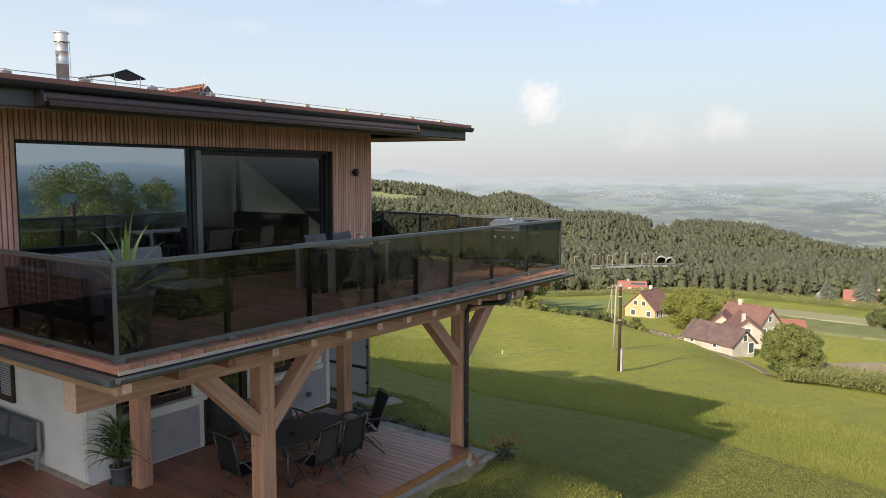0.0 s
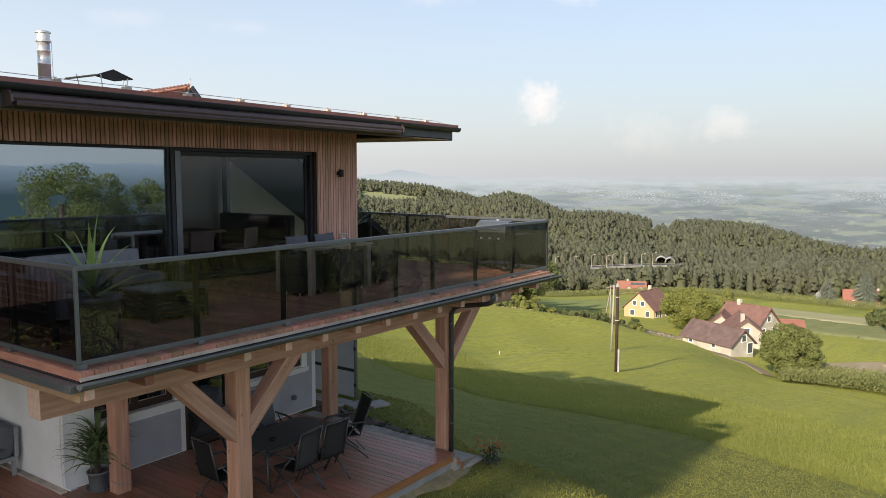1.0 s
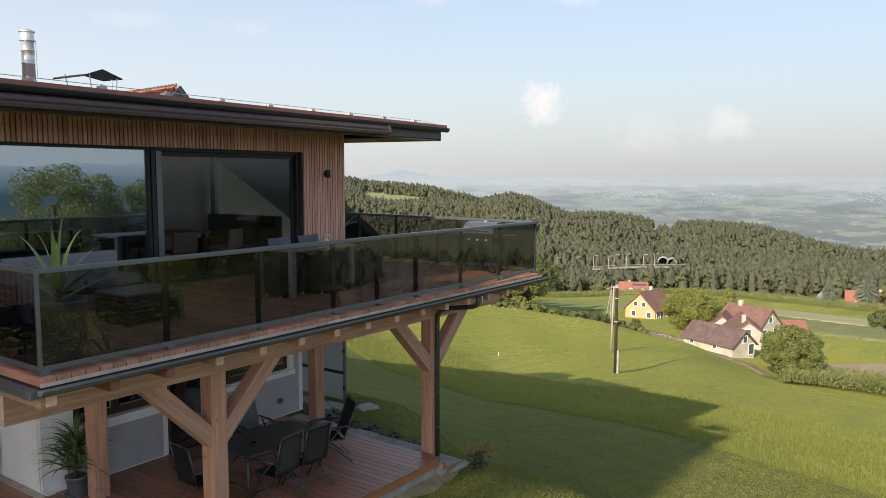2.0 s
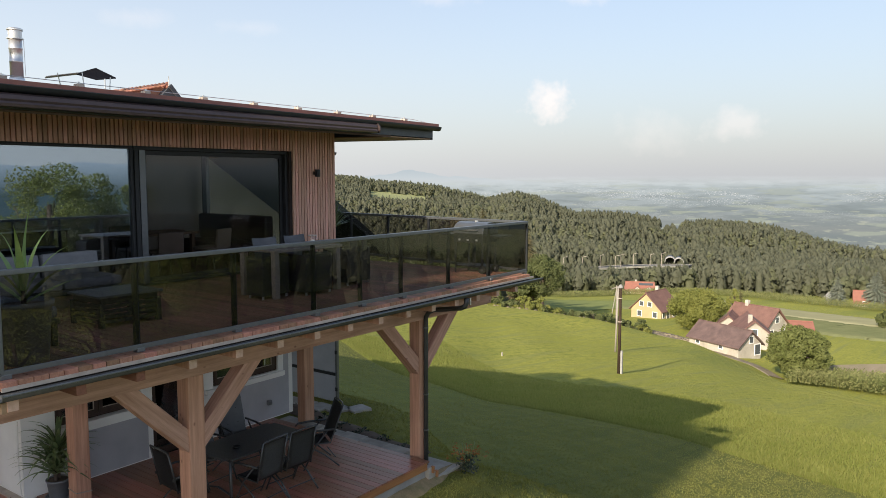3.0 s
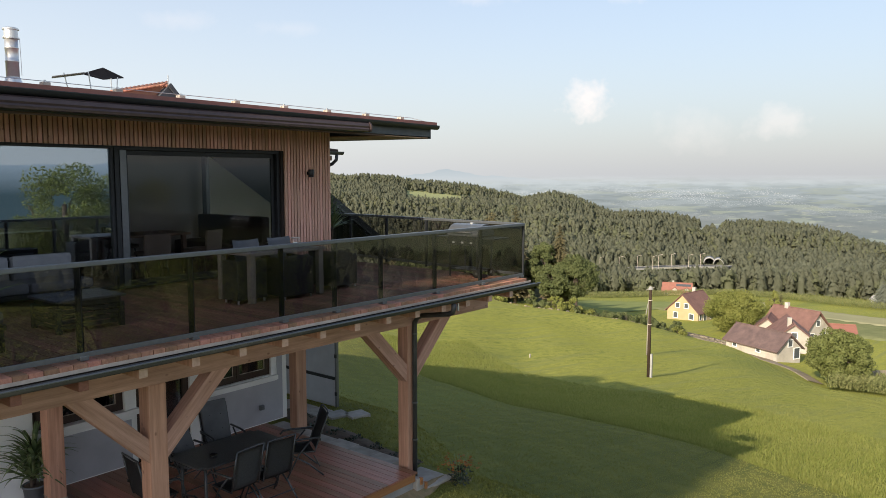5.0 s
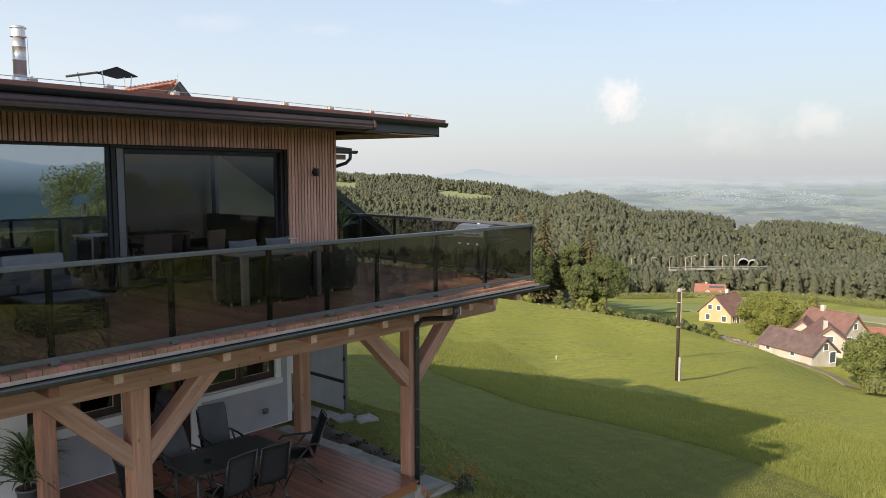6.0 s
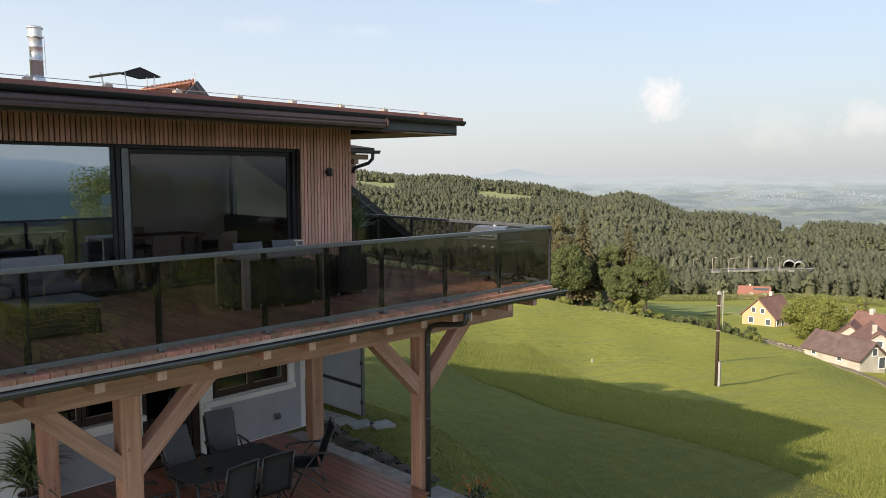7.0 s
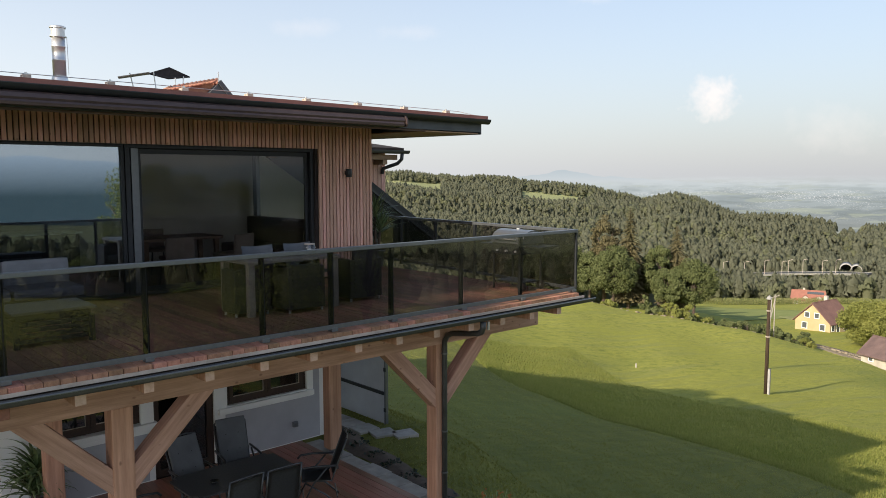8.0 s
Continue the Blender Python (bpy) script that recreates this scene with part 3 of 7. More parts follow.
poly(b, [(RY0 + 0.03, 5.395), (FY + 0.035, 5.565), (FY + 0.035, 5.595), (RY0 + 0.03, 5.428)], RX0, WX1 + 0.035, "x")
part("soffit", b, M["eaves_shaded"], roof, "boarding under the eaves, brown from painted shade")

b = bmn()
poly(b, [(RY0 + 0.03, 5.395), (9.4, 5.48), (9.4, 5.50), (RY0 + 0.03, 5.415)], WX1 + 0.04, RX1 - 0.035, "x")
part("gable_soffit", b, M["soffit"], roof, "pale larch boarding under the gable overhang")
b = bmn()
poly(b, [(RY0, 5.39), (9.5, 5.47), (9.5, 6.3), (RY0, 5.62)], RX1 + 0.003, RX1 + 0.025, "x")
part("gable_fascia", b, M["fascia"], roof)


def gutter_mesh(x0, x1, r, name="gutter"):
    """A half-round trough along x, open at the top, with a rolled lip."""
    b = bmn()
    prof = [(r * math.cos(a), r * math.sin(a)) for a in np.linspace(math.pi, 2 * math.pi, 9)]
    prof = [(-r - 0.004, 0.012)] + prof + [(r - 0.006, 0.0)] + [((r - 0.006) * math.cos(a), (r - 0.006) * math.sin(a)) for a in np.linspace(2 * math.pi, math.pi, 9)][1:]
    poly(b, prof, x0, x1, "x")
    return b


g = part("gutter", tilt_eaves(gutter_mesh(RX0, RX1 + 0.1, 0.075)), M["alu_dark"], roof, "dark half-round eaves gutter", True)
g.location = (0, RY0 - 0.105, 5.645)
awning = root("awning", (4, 2.45, 5.535), "retracted awning in a brown metal case under the eaves", "awning")
b = bmn()
prof = [(2.55, 5.455), (2.40, 5.46), (2.36, 5.485), (2.345, 5.535), (2.36, 5.585), (2.40, 5.61), (2.55, 5.615)]
poly(b, prof, 0.62, 7.90, "x")
part("case", b, M["awning"], awning)
b = bmn()
poly(b, [(2.39, 5.44), (2.33, 5.445), (2.325, 5.48), (2.34, 5.505), (2.39, 5.505)], 0.66, 7.86, "x")
part("front_rail", b, M["awning"], awning)
for xx in (0.585, 7.902):
    b = bmn()
    poly(b, [(2.56, 5.435), (2.35, 5.435), (2.315, 5.485), (2.32, 5.565), (2.38, 5.625), (2.56, 5.63)], xx, xx + 0.03, "x")
    part("end_cap", b, M["awning"], awning)
for k in range(12):
    xx = 9.2 - k * 0.98
    dz = 0.006 * (9.8 - xx) + 0.012
    blk = root("conductor_block", (xx, 2.95, 5.74), "small pale block holding the lightning wire on the roof edge", "roof block", "lightning wire blocks")
    part("block", box(bmn(), xx - 0.05, xx + 0.05, 2.72, 2.83, 5.715 + dz, 5.785 + dz, 0.01), M["drip"], blk)
    part("clip", box(bmn(), xx - 0.012, xx + 0.012, 2.765, 2.785, 5.785 + dz, 5.815 + dz), M["steel"], blk)
solo("lightning_wire", tilt_eaves(tube(bmn(), [(RX0, 2.775, 5.824), (2, 2.775, 5.808), (6, 2.775, 5.812), (9.5, 2.775, 5.805), (9.75, 2.6, 5.74)], 0.005, 6)), M["steel"],
     "thin metal lightning wire along the roof edge", "wire")

# ---- balcony ----
BX1 = 9.45
balcony = root("balcony", (4.7, 2, 2.1), "timber balcony of larch beams and joists", "balcony")
b = bmn()
box(b, 0.02, 9.55, 0.845, 1.095, 2.105, 2.478, 0.012)
bm_ob = part("beam", b, M["beam"], balcony, "long larch beam")
bm_ob.data.materials.append(M["end_grain"])
for q in bm_ob.data.polygons:
    if abs(q.normal.x) > 0.9:
        q.material_index = 1
b = bmn()
box(b, -0.02, 9.4, 3.84, 4.075, 2.105, 2.478, 0.012)
part("beam", b, M["beam"], balcony)
joist = mesh_of("joist", box(bmn(), -0.052, 0.052, -0.07, 4.3, 2.48, 2.602, 0.008), M["post"])
joist.materials.append(M["end_grain"])
for q in joist.polygons:
    if q.center.y < -0.06 and abs(q.normal.y) > 0.9:
        q.material_index = 1
joist_red = mesh_of("joist", box(bmn(), -0.052, 0.052, -0.07, 4.3, 2.48, 2.602, 0.008), M["red_joist"])
for k in range(15):
    place("joist", joist_red if k in (1, 2) else joist, balcony, "reddish stained joist" if k in (1, 2) else "", Matrix.Translation((0.052 + k * 0.6375, 0, 0)))
b = bmn()
box(b, -0.05, 0.02, -0.06, 6.5, 2.47, 2.575, 0.008)
part("side_beam", b, M["soffit"], balcony, "pale side board")
b = bmn()
box(b, -0.06, BX1 + 0.1, -0.116, -0.102, 2.685, 2.722, 0.003)
part("drip_edge", b, M["drip"], balcony, "pale weathered edge strip")
b = bmn()
box(b, -0.16, -0.055, -0.1, 6.5, 2.585, 2.665, 0.012)
part("side_edge", b, M["alu"], balcony)
b = bmn()
box(b, -0.05, 9.5, -0.06, 7.2, 2.604, 2.68)
part("underlay", b, M["lath_back"], balcony)
g = part("gutter", gutter_mesh(-0.10, BX1 + 0.25, 0.058), M["gutter"], balcony, "dark zinc gutter", True)
g.location = (0, -0.165, 2.668)
g2 = part("gutter_bead", tube(bmn(), [(-0.10, -0.225, 2.675), (BX1 + 0.25, -0.225, 2.675)], 0.010, 8), M["alu"], balcony)
# posts and braces
POSTS = ((2.53, 2.765, 0.858, 1.092, LOW), (7.245, 7.478, 0.868, 1.092, LOW - 0.14), (2.60, 2.838, 3.86, 4.09, LOW), (7.312, 7.568, 3.852, 4.07, LOW))
for (xa, xb, ya, yb, foot) in POSTS:
    part("post", box(bmn(), xa, xb, ya, yb, foot, 2.103, 0.012), M["post"], balcony)
part("cord", tube(bmn(), [(2.595, 3.855, LOW + 0.17), (2.843, 3.855, LOW + 0.14), (2.843, 4.095, LOW + 0.17), (2.595, 4.095, LOW + 0.20), (2.595, 3.855, LOW + 0.17)], 0.009, 6), M["grey_wood"], balcony, "thin cord tied round the post")
for (xa, xb, ya, yb, foot) in POSTS[:2]:
    for s, edge in ((-1, xa), (1, xb)):
        ym = (ya + yb) / 2 + 0.004
        part("brace", bar(bmn(), (edge - s * 0.09, ym, 1.195), (edge + s * 0.95, ym, 2.235), 0.215, 0.205, (0, 1, 0), 0.01), M["brace_up" if s > 0 else "brace_down"], balcony)

# railing
rail = root("balcony_railing", (4.7, 0, UP), "balcony railing of smoked glass with grey aluminium handrail", "railing")
RT, RB = 3.775, 2.825
EX, EY = 10.15, 6.6                   # far end of the railing at the gable side
ends = [((0, 6.6), (0, 0)), ((0, 0), (BX1, 0)), ((BX1, 0), (EX, EY))]
stops = [[1.35, 2.62, 3.9, 5.2, 6.6], [1.37, 2.64, 3.93, 4.84, 5.75, 6.98, 8.2], [1.25, 2.5, 3.75, 5.0, 6.3]]
for (a, c), cuts, rev in zip(ends, stops, (True, False, False)):
    a, c = Vector((*a, 0)), Vector((*c, 0))
    d = (c - a).normalized()
    nrm = Vector((d.y, -d.x, 0))
    ln = (c - a).length
    m = Matrix((d, -nrm, Vector((0, 0, 1)))).transposed().to_4x4()
    m.translation = a
    b = box(bmn(), -0.025, ln + 0.025, -0.03, 0.035, RT - 0.05, RT, 0.008, m)
    part("handrail", b, M["alu"], rail)
    part("bottom_rail", box(bmn(), 0.0, ln, -0.018, 0.022, RB - 0.018, RB + 0.032, 0.004, m), M["alu"], rail)
    ss = sorted(ln - s for s in cuts) if rev else cuts
    ss = [s for s in ss if 0.05 < s < ln - 0.05]
    for s in ss:
        part("post", box(bmn(), s - 0.028, s + 0.028, 0.030, 0.075, UP, RT - 0.05, 0.004, m), M["alu_dark"], rail)
        part("clamp", box(bmn(), s - 0.045, s + 0.045, -0.03, 0.06, RB - 0.05, RB - 0.002, 0.008, m), M["alu"], rail)
    for s0, s1 in zip([0.02] + ss, ss + [ln - 0.02]):
        pn = part("pane", box(bmn(), s0 + 0.006, s1 - 0.006, -0.004, 0.005, RB + 0.02, RT - 0.045, 0.0, m), M["rail_glass"], rail)
        pn.visible_shadow = False
part("corner_profile", box(bmn(), -0.022, 0.012, -0.022, 0.012, RB, RT - 0.05, 0.004), M["alu"], rail)
part("corner_profile", box(bmn(), BX1 - 0.012, BX1 + 0.022, -0.022, 0.012, RB, RT - 0.05, 0.004), M["alu_dark"], rail)
for q in ((0.03, 0.03), (BX1 - 0.03, 0.03)):
    part("clamp", box(bmn(), q[0] - 0.05, q[0] + 0.05, q[1] - 0.05, q[1] + 0.05, UP, RB - 0.005, 0.008), M["alu"], rail)

# upper deck boards, laid across the terrace
upper_deck = root("floor_upper", (4.7, 3, 2.68), "terrace floor of reddish timber boards", "floor", "", "structure")
# downpipe
dp = root("downpipe", (7.2, 0.75, 0), "dark zinc downpipe beside the timber post", "downpipe")
b = tube(bmn(), [(7.20, -0.165, 2.60), (7.20, -0.165, 2.52), (7.20, -0.14, 2.46), (7.21, -0.05, 2.42), (7.34, 0.62, 2.30), (7.36, 0.74, 2.25), (7.367, 0.81, 2.15), (7.367, 0.815, 2.0), (7.367, 0.815, -0.6)], 0.042, 12)
part("pipe", b, M["gutter"], dp, "", True)
for z in (1.95, 0.75, 0.1):
    part("clip", lathe(bmn(), [(0.046, 0), (0.049, 0.004), (0.049, 0.02), (0.046, 0.024)], 14, (7.367, 0.815, z)), M["alu"], dp)

part("bracket", box(bmn(), 7.27, 7.295, -0.20, -0.17, 2.48, 2.60, 0.004), M["steel"], dp)

# ---- lower storey ----
LY = 4.66
wall_lower = root("wall_lower", (5, 4.8, LOW), "white plastered ground-floor wall with grey fields", "wall", "", "structure")
b = bmn()
# (x from, x to, z from, z to) of solid wall around a window, a door and a second window
for (xa, xb, za, zb) in ((2.20, 2.72, LOW, 2.5), (2.72, 4.22, LOW, 0.62), (2.72, 4.22, 1.75, 2.5), (4.22, 4.43, LOW, 2.5), (4.43, 5.48, 1.75, 2.5), (5.48, 5.72, LOW, 2.5),
                         (5.72, 7.34, LOW, 0.61), (5.72, 7.34, 1.75, 2.5), (7.34, 7.72, LOW, 2.5)):
    box(b, xa, xb, LY, LY + 0.4, za, zb)
part("plaster", b, M["white"], wall_lower)
wall_side = solo("wall_west", box(bmn(), 2.20, 2.6, LY + 0.402, 12.0, LOW, 2.5), M["white"], "white plastered side wall of the ground floor", "wall", "", "structure")
part("grey_field", box(bmn(), 2.62, 4.33, LY - 0.006, LY - 0.001, LOW + 0.02, 0.45), M["grey_plaster"], wall_lower)
b = bmn()
poly(b, [(5.68, LOW + 0.02), (7.61, LOW + 0.02), (7.61, 2.42), (7.475, 2.42), (7.475, 0.47), (5.68, 0.47)], LY - 0.006, LY - 0.001, "y")
part("grey_field", b, M["grey_plaster"], wall_lower)
for (xa, xb, za) in ((2.60, 4.47, 0.53), (5.54, 7.46, 0.50)):
    part("sill", box(bmn(), xa, xb, LY - 0.07, LY + 0.1, za, za + 0.095, 0.008), M["white"], wall_lower)


def casement(name, xa, xb, za, zb, sashes, label):
    w = root(name, ((xa + xb) / 2, LY + 0.1, za), label, "window", "", "structure")
    b = bmn()
    t = 0.06
    box(b, xa, xb, LY + 0.06, LY + 0.14, za, za + t, 0.005)
    box(b, xa, xb, LY + 0.06, LY + 0.14, zb - t, zb, 0.005)
    box(b, xa, xa + t, LY + 0.06, LY + 0.14, za + t, zb - t, 0.005)
    box(b, xb - t, xb, LY + 0.06, LY + 0.14, za + t, zb - t, 0.005)
    part("window_frame", b, M["darkwood"], w)
    wd = (xb - xa - 2 * t) / sashes
    for k in range(sashes):
        p, q = xa + t + k * wd + 0.004, xa + t + (k + 1) * wd - 0.004
        b = bmn()
        box(b, p, q, LY + 0.045, LY + 0.11, za + t, za + t + 0.07, 0.006)
        box(b, p, q, LY + 0.045, LY + 0.11, zb - t - 0.07, zb - t, 0.006)
        box(b, p, p + 0.07, LY + 0.043, LY + 0.11, za + t + 0.07, zb - t - 0.07, 0.006)
        box(b, q - 0.07, q, LY + 0.043, LY + 0.11, za + t + 0.07, zb - t - 0.07, 0.006)
        part("sash", b, M["darkwood"], w)
        part("pane", box(bmn(), p + 0.07, q - 0.07, LY + 0.075, LY + 0.083, za + t + 0.07, zb - t - 0.07), M["dark_glass"], w)
        bead = bmn()
        for (u0, u1, w0, w1) in ((p + 0.07, q - 0.07, za + t + 0.07, za + t + 0.078), (q - 0.078, q - 0.07, za + t + 0.078, zb - t - 0.078)):
            box(bead, u0, u1, LY + 0.05, LY + 0.074, w0, w1)
        part("glazing_bead", bead, M["drip"], w)
    return w


casement("window_2", 2.72, 4.22, 0.635, 1.75, 2, "dark brown timber window in the white wall")
casement("window_3", 5.72, 7.34, 0.615, 1.75, 2, "dark brown timber casement window with two sashes")
door_2 = root("door_2", (4.9, LY, LOW), "dark brown glazed timber door to the lower terrace", "door", "", "structure")
b = bmn()
box(b, 4.43, 4.53, LY + 0.05, LY + 0.14, LOW, 1.75, 0.005)
box(b, 5.36, 5.48, LY + 0.05, LY + 0.14, LOW, 1.75, 0.005)
box(b, 4.53, 5.36, LY + 0.05, LY + 0.14, 1.65, 1.75, 0.005)
box(b, 4.53, 5.36, LY + 0.05, LY + 0.14, LOW, LOW + 0.12, 0.005)
part("door_frame", b, M["darkwood"], door_2)
part("pane", box(bmn(), 4.53, 5.36, LY + 0.09, LY + 0.10, LOW + 0.12, 1.65), M["dark_glass"], door_2)
solo("baseboard", box(bmn(), 2.09, 2.199, LY - 0.05, 12.0, LOW - 0.04, LOW + 0.035, 0.004), M["drip"], "pale base strip along the side wall", "trim", "", "structure")
# no rooms here: a dark sheet imitates their lack of light
solo("unlit_rooms_sheet", box(bmn(), 3.0, 7.6, LY + 0.75, LY + 0.8, LOW, 2.5), M["lath_back"], "dark sheet standing in for unlit rooms behind the ground-floor windows", "wall", "", "structure")

lower_deck = root("floor_lower", (4, 3, LOW), "lower terrace of oiled red hardwood boards", "floor", "", "structure")
b = bmn()
box(b, -6.0, 7.15, 0.62, 0.66, LOW - 0.16, LOW - 0.004, 0.004)
part("edge_board", b, M["edge_board"], lower_deck, "orange-brown front board")
b = bmn()
box(b, -6.0, 7.1, 0.7, 9.0, LOW - 0.2, LOW - 0.034)
part("substructure", b, M["lath_back"], lower_deck)

# ---- plants ----
def leaf_quads(rng, centers, size, flat=0.5, long=1.5, face=None):
    """Small bent leaves round the given points: vertices and triangles. face: the way each one roughly faces; random where left out."""
    n = len(centers)
    d1 = rng.normal(size=(n, 3))
    if face is not None:
        nf = face + 0.55 * rng.normal(size=(n, 3))
        d1 = np.cross(nf, d1)
    d1 /= np.linalg.norm(d1, axis=1)[:, None]
    d2 = np.cross(d1, rng.normal(size=(n, 3)) if face is None else nf)
    d2 /= np.linalg.norm(d2, axis=1)[:, None]
    if face is None:
        d1[:, 2] *= flat
    s = size * rng.uniform(0.6, 1.35, (n, 1))
    a, bb = d1 * s * long * 0.5, d2 * s * 0.5
    v = np.stack([centers - a, centers + bb * 0.9, centers + a, centers - bb * 0.9], 1).reshape(-1, 3)
    i = np.arange(n)[:, None] * 4
    f = np.concatenate([i + [0, 1, 2], i + [0, 2, 3]], 0)
    return v, f


def foliage_mat(name, a, b, lit=0.3, broad=0.25, each=0.7):
    """Leaves: a diffuse face with some light coming through."""
    m, nt, p, o = node_mat(name)
    L, N = nt.links.new, nt.nodes.new
    geo = N("ShaderNodeNewGeometry")
    mx = N("ShaderNodeMix")
    mx.data_type = "RGBA"
    mx.inputs[6].default_value, mx.inputs[7].default_value = (*a, 1), (*b, 1)
    n1 = N("ShaderNodeTexNoise")
    n1.inputs["Scale"].default_value = broad
    L(geo.outputs["Position"], n1.inputs["Vector"])
    k = N("ShaderNodeMath")
    k.operation = "MULTIPLY_ADD"
    L(geo.outputs["Random Per Island"], k.inputs[0])
    k.inputs[1].default_value = each
    s = N("ShaderNodeMath")
    s.operation = "SUBTRACT"
    L(n1.outputs[0], s.inputs[0])
    s.inputs[1].default_value = 0.35
    L(s.outputs[0], k.inputs[2])
    L(k.outputs[0], mx.inputs[0])
    L(mx.outputs[2], p.inputs["Base Color"])
    p.inputs["Roughness"].default_value, p.inputs["Specular IOR Level"].default_value = 0.7, 0.2
    tl, ms = N("ShaderNodeBsdfTranslucent"), N("ShaderNodeMixShader")
    L(mx.outputs[2], tl.inputs[0])
    ms.inputs[0].default_value = lit
    L(p.outputs[0], ms.inputs[1])
    L(tl.outputs[0], ms.inputs[2])
    L(ms.outputs[0], o.inputs[0])
    return m


M["leaf"] = foliage_mat("broad leaves", (0.092, 0.115, 0.042), (0.155, 0.17, 0.07), 0.3)
M["leaf_mid"] = foliage_mat("mid green leaves", (0.145, 0.17, 0.05), (0.225, 0.24, 0.085), 0.36)
M["leaf_light"] = foliage_mat("light green leaves", (0.18, 0.20, 0.05), (0.28, 0.28, 0.08), 0.36)
# lit and shaded leaf copies: sunlight and shade put into the colours
M["leaf_sunlit"] = foliage_mat("airy sunlit leaves", (0.17, 0.21, 0.06), (0.30, 0.32, 0.11), 0.5)
M["leaf_shaded"] = foliage_mat("dark shaded leaves", (0.045, 0.052, 0.026), (0.13, 0.135, 0.075), 0.2, 0.25, 0.9)
M["needle"] = foliage_mat("spruce needles", (0.10, 0.095, 0.045), (0.18, 0.15, 0.08), 0.3)
M["needle_blue"] = foliage_mat("blue spruce needles", (0.12, 0.14, 0.11), (0.19, 0.2, 0.15), 0.15)
# forest leaf colours paled, some haze of distance painted in
M["conifer"] = foliage_mat("forest conifer", (0.168, 0.177, 0.119), (0.228, 0.232, 0.157), 0.6, 0.16, 0.3)
M["forest_leaf"] = foliage_mat("forest broadleaf", (0.182, 0.195, 0.112), (0.25, 0.255, 0.148), 0.6, 0.16, 0.35)
M["corn"] = foliage_mat("corn leaves", (0.13, 0.16, 0.05), (0.29, 0.28, 0.12), 0.3)


def limb_mesh(rng, height, r, spread, limbs, name="trunk"):
    """A tapered trunk with bent limbs."""
    b = bmn()
    lean = rng.normal(size=2) * 0.02 * height
    tube(b, [(0, 0, -0.3), (lean[0] * 0.2, lean[1] * 0.2, height * 0.3), (lean[0], lean[1], height * 0.75)], r, 8, True, r * 0.35)
    for k in range(limbs):
        a = rng.uniform(0, 2 * math.pi)
        z = height * rng.uniform(0.25, 0.6)
        q = spread * rng.uniform(0.5, 0.9)
        tube(b, [(lean[0] * 0.5, lean[1] * 0.5, z), (math.cos(a) * q * 0.5, math.sin(a) * q * 0.5, z + height * 0.12), (math.cos(a) * q, math.sin(a) * q, z + height * rng.uniform(0.15, 0.3))], r * 0.4, 6, True, r * 0.08)
    return mesh_of(name, b, M["bark"], True)


def broad_tree(x, y, height, width, seed, label, leaves=9000, size=0.42, clumps=46, bare=0.18, material="leaf", name="tree", z=None):
    """A broad-leaved tree: trunk, limbs, and a crown of leaf clumps with gaps."""
    rng = np.random.default_rng(seed)
    t = root(name, (0, 0, 0), label, "tree", "")
    place("trunk", limb_mesh(rng, height, 0.028 * height, width * 0.45, 9), t)
    cz, rz = height * (0.5 + bare / 2), height * (1 - bare) / 2
    c = rng.normal(size=(clumps, 3))
    c /= np.linalg.norm(c, axis=1)[:, None]
    c *= rng.uniform(0.55, 1.0, (clumps, 1)) ** 0.6
    cr = rng.uniform(0.16, 0.30, clumps) * width * 0.55
    c = c * [width / 2 * 0.86, width / 2 * 0.86, rz * 0.86] + [0, 0, cz]
    k = rng.integers(0, clumps, leaves)
    d = rng.normal(size=(leaves, 3))
    d /= np.linalg.norm(d, axis=1)[:, None]
    d[:, 2] *= 0.75
    pts = c[k] + d * cr[k][:, None] * rng.uniform(0.72, 1.05, (leaves, 1))
    v, f = leaf_quads(rng, pts, size, face=d)
    place("crown", mesh_np("crown", v, f, M[material]), t)
    t.matrix_basis = Matrix.Translation((x, y, at(x, y) if z is None else z))
    return t


def spruce_tree(x, y, height, width, seed, label, material="needle", tiers=22, sparse=0.0, name="spruce"):
    """A spruce: a straight stem and whorls of drooping, ragged boughs."""
    rng = np.random.default_rng(seed)
    t = root(name, (0, 0, 0), label, "tree", "")
    b = bmn()
    tube(b, [(0, 0, -0.3), (0, 0, height * 0.5), (0, 0, height * 0.97)], height * 0.016, 7, True, 0.03)
    part("trunk", b, M["bark"], t, "", True)
    V, F = [], []
    n = 0
    for i in range(tiers):
        h = i / (tiers - 1)
        z = height * (0.12 + 0.86 * h)
        rr = width / 2 * (1 - h) ** 0.66 + 0.15
        nb = int(8 + 9 * (1 - h))
        for j in range(nb):
            if rng.uniform() < sparse:
                continue
            a = 2 * math.pi * (j + rng.uniform(-0.4, 0.4)) / nb
            r = rr * rng.uniform(0.65, 1.1)
            ca, sa = math.cos(a), math.sin(a)
            zz = z + rng.uniform(-0.15, 0.15)
            for q in range(5):
                s0 = (q + 0.3) / 5
                w = r * 0.36 * (1.2 - s0)
                for side in (-1, 1):
                    p0 = np.array([ca * r * s0, sa * r * s0, zz - 0.22 * r * s0 * s0])
                    p1 = np.array([ca * r * (s0 + 0.32), sa * r * (s0 + 0.32), zz - 0.25 * r * (s0 + 0.3) ** 2])
                    p2 = (p0 + p1) / 2 + np.array([-sa * side * w, ca * side * w, -0.18 * w - rng.uniform(0, 0.25) * r * 0.5])
                    V += [p0, p1, p2]
                    F.append((n, n + 1, n + 2))
                    n += 3
    place("crown", mesh_np("crown", np.array(V), np.array(F), M[material]), t)
    t.matrix_basis = Matrix.Translation((x, y, at(x, y)))
    return t


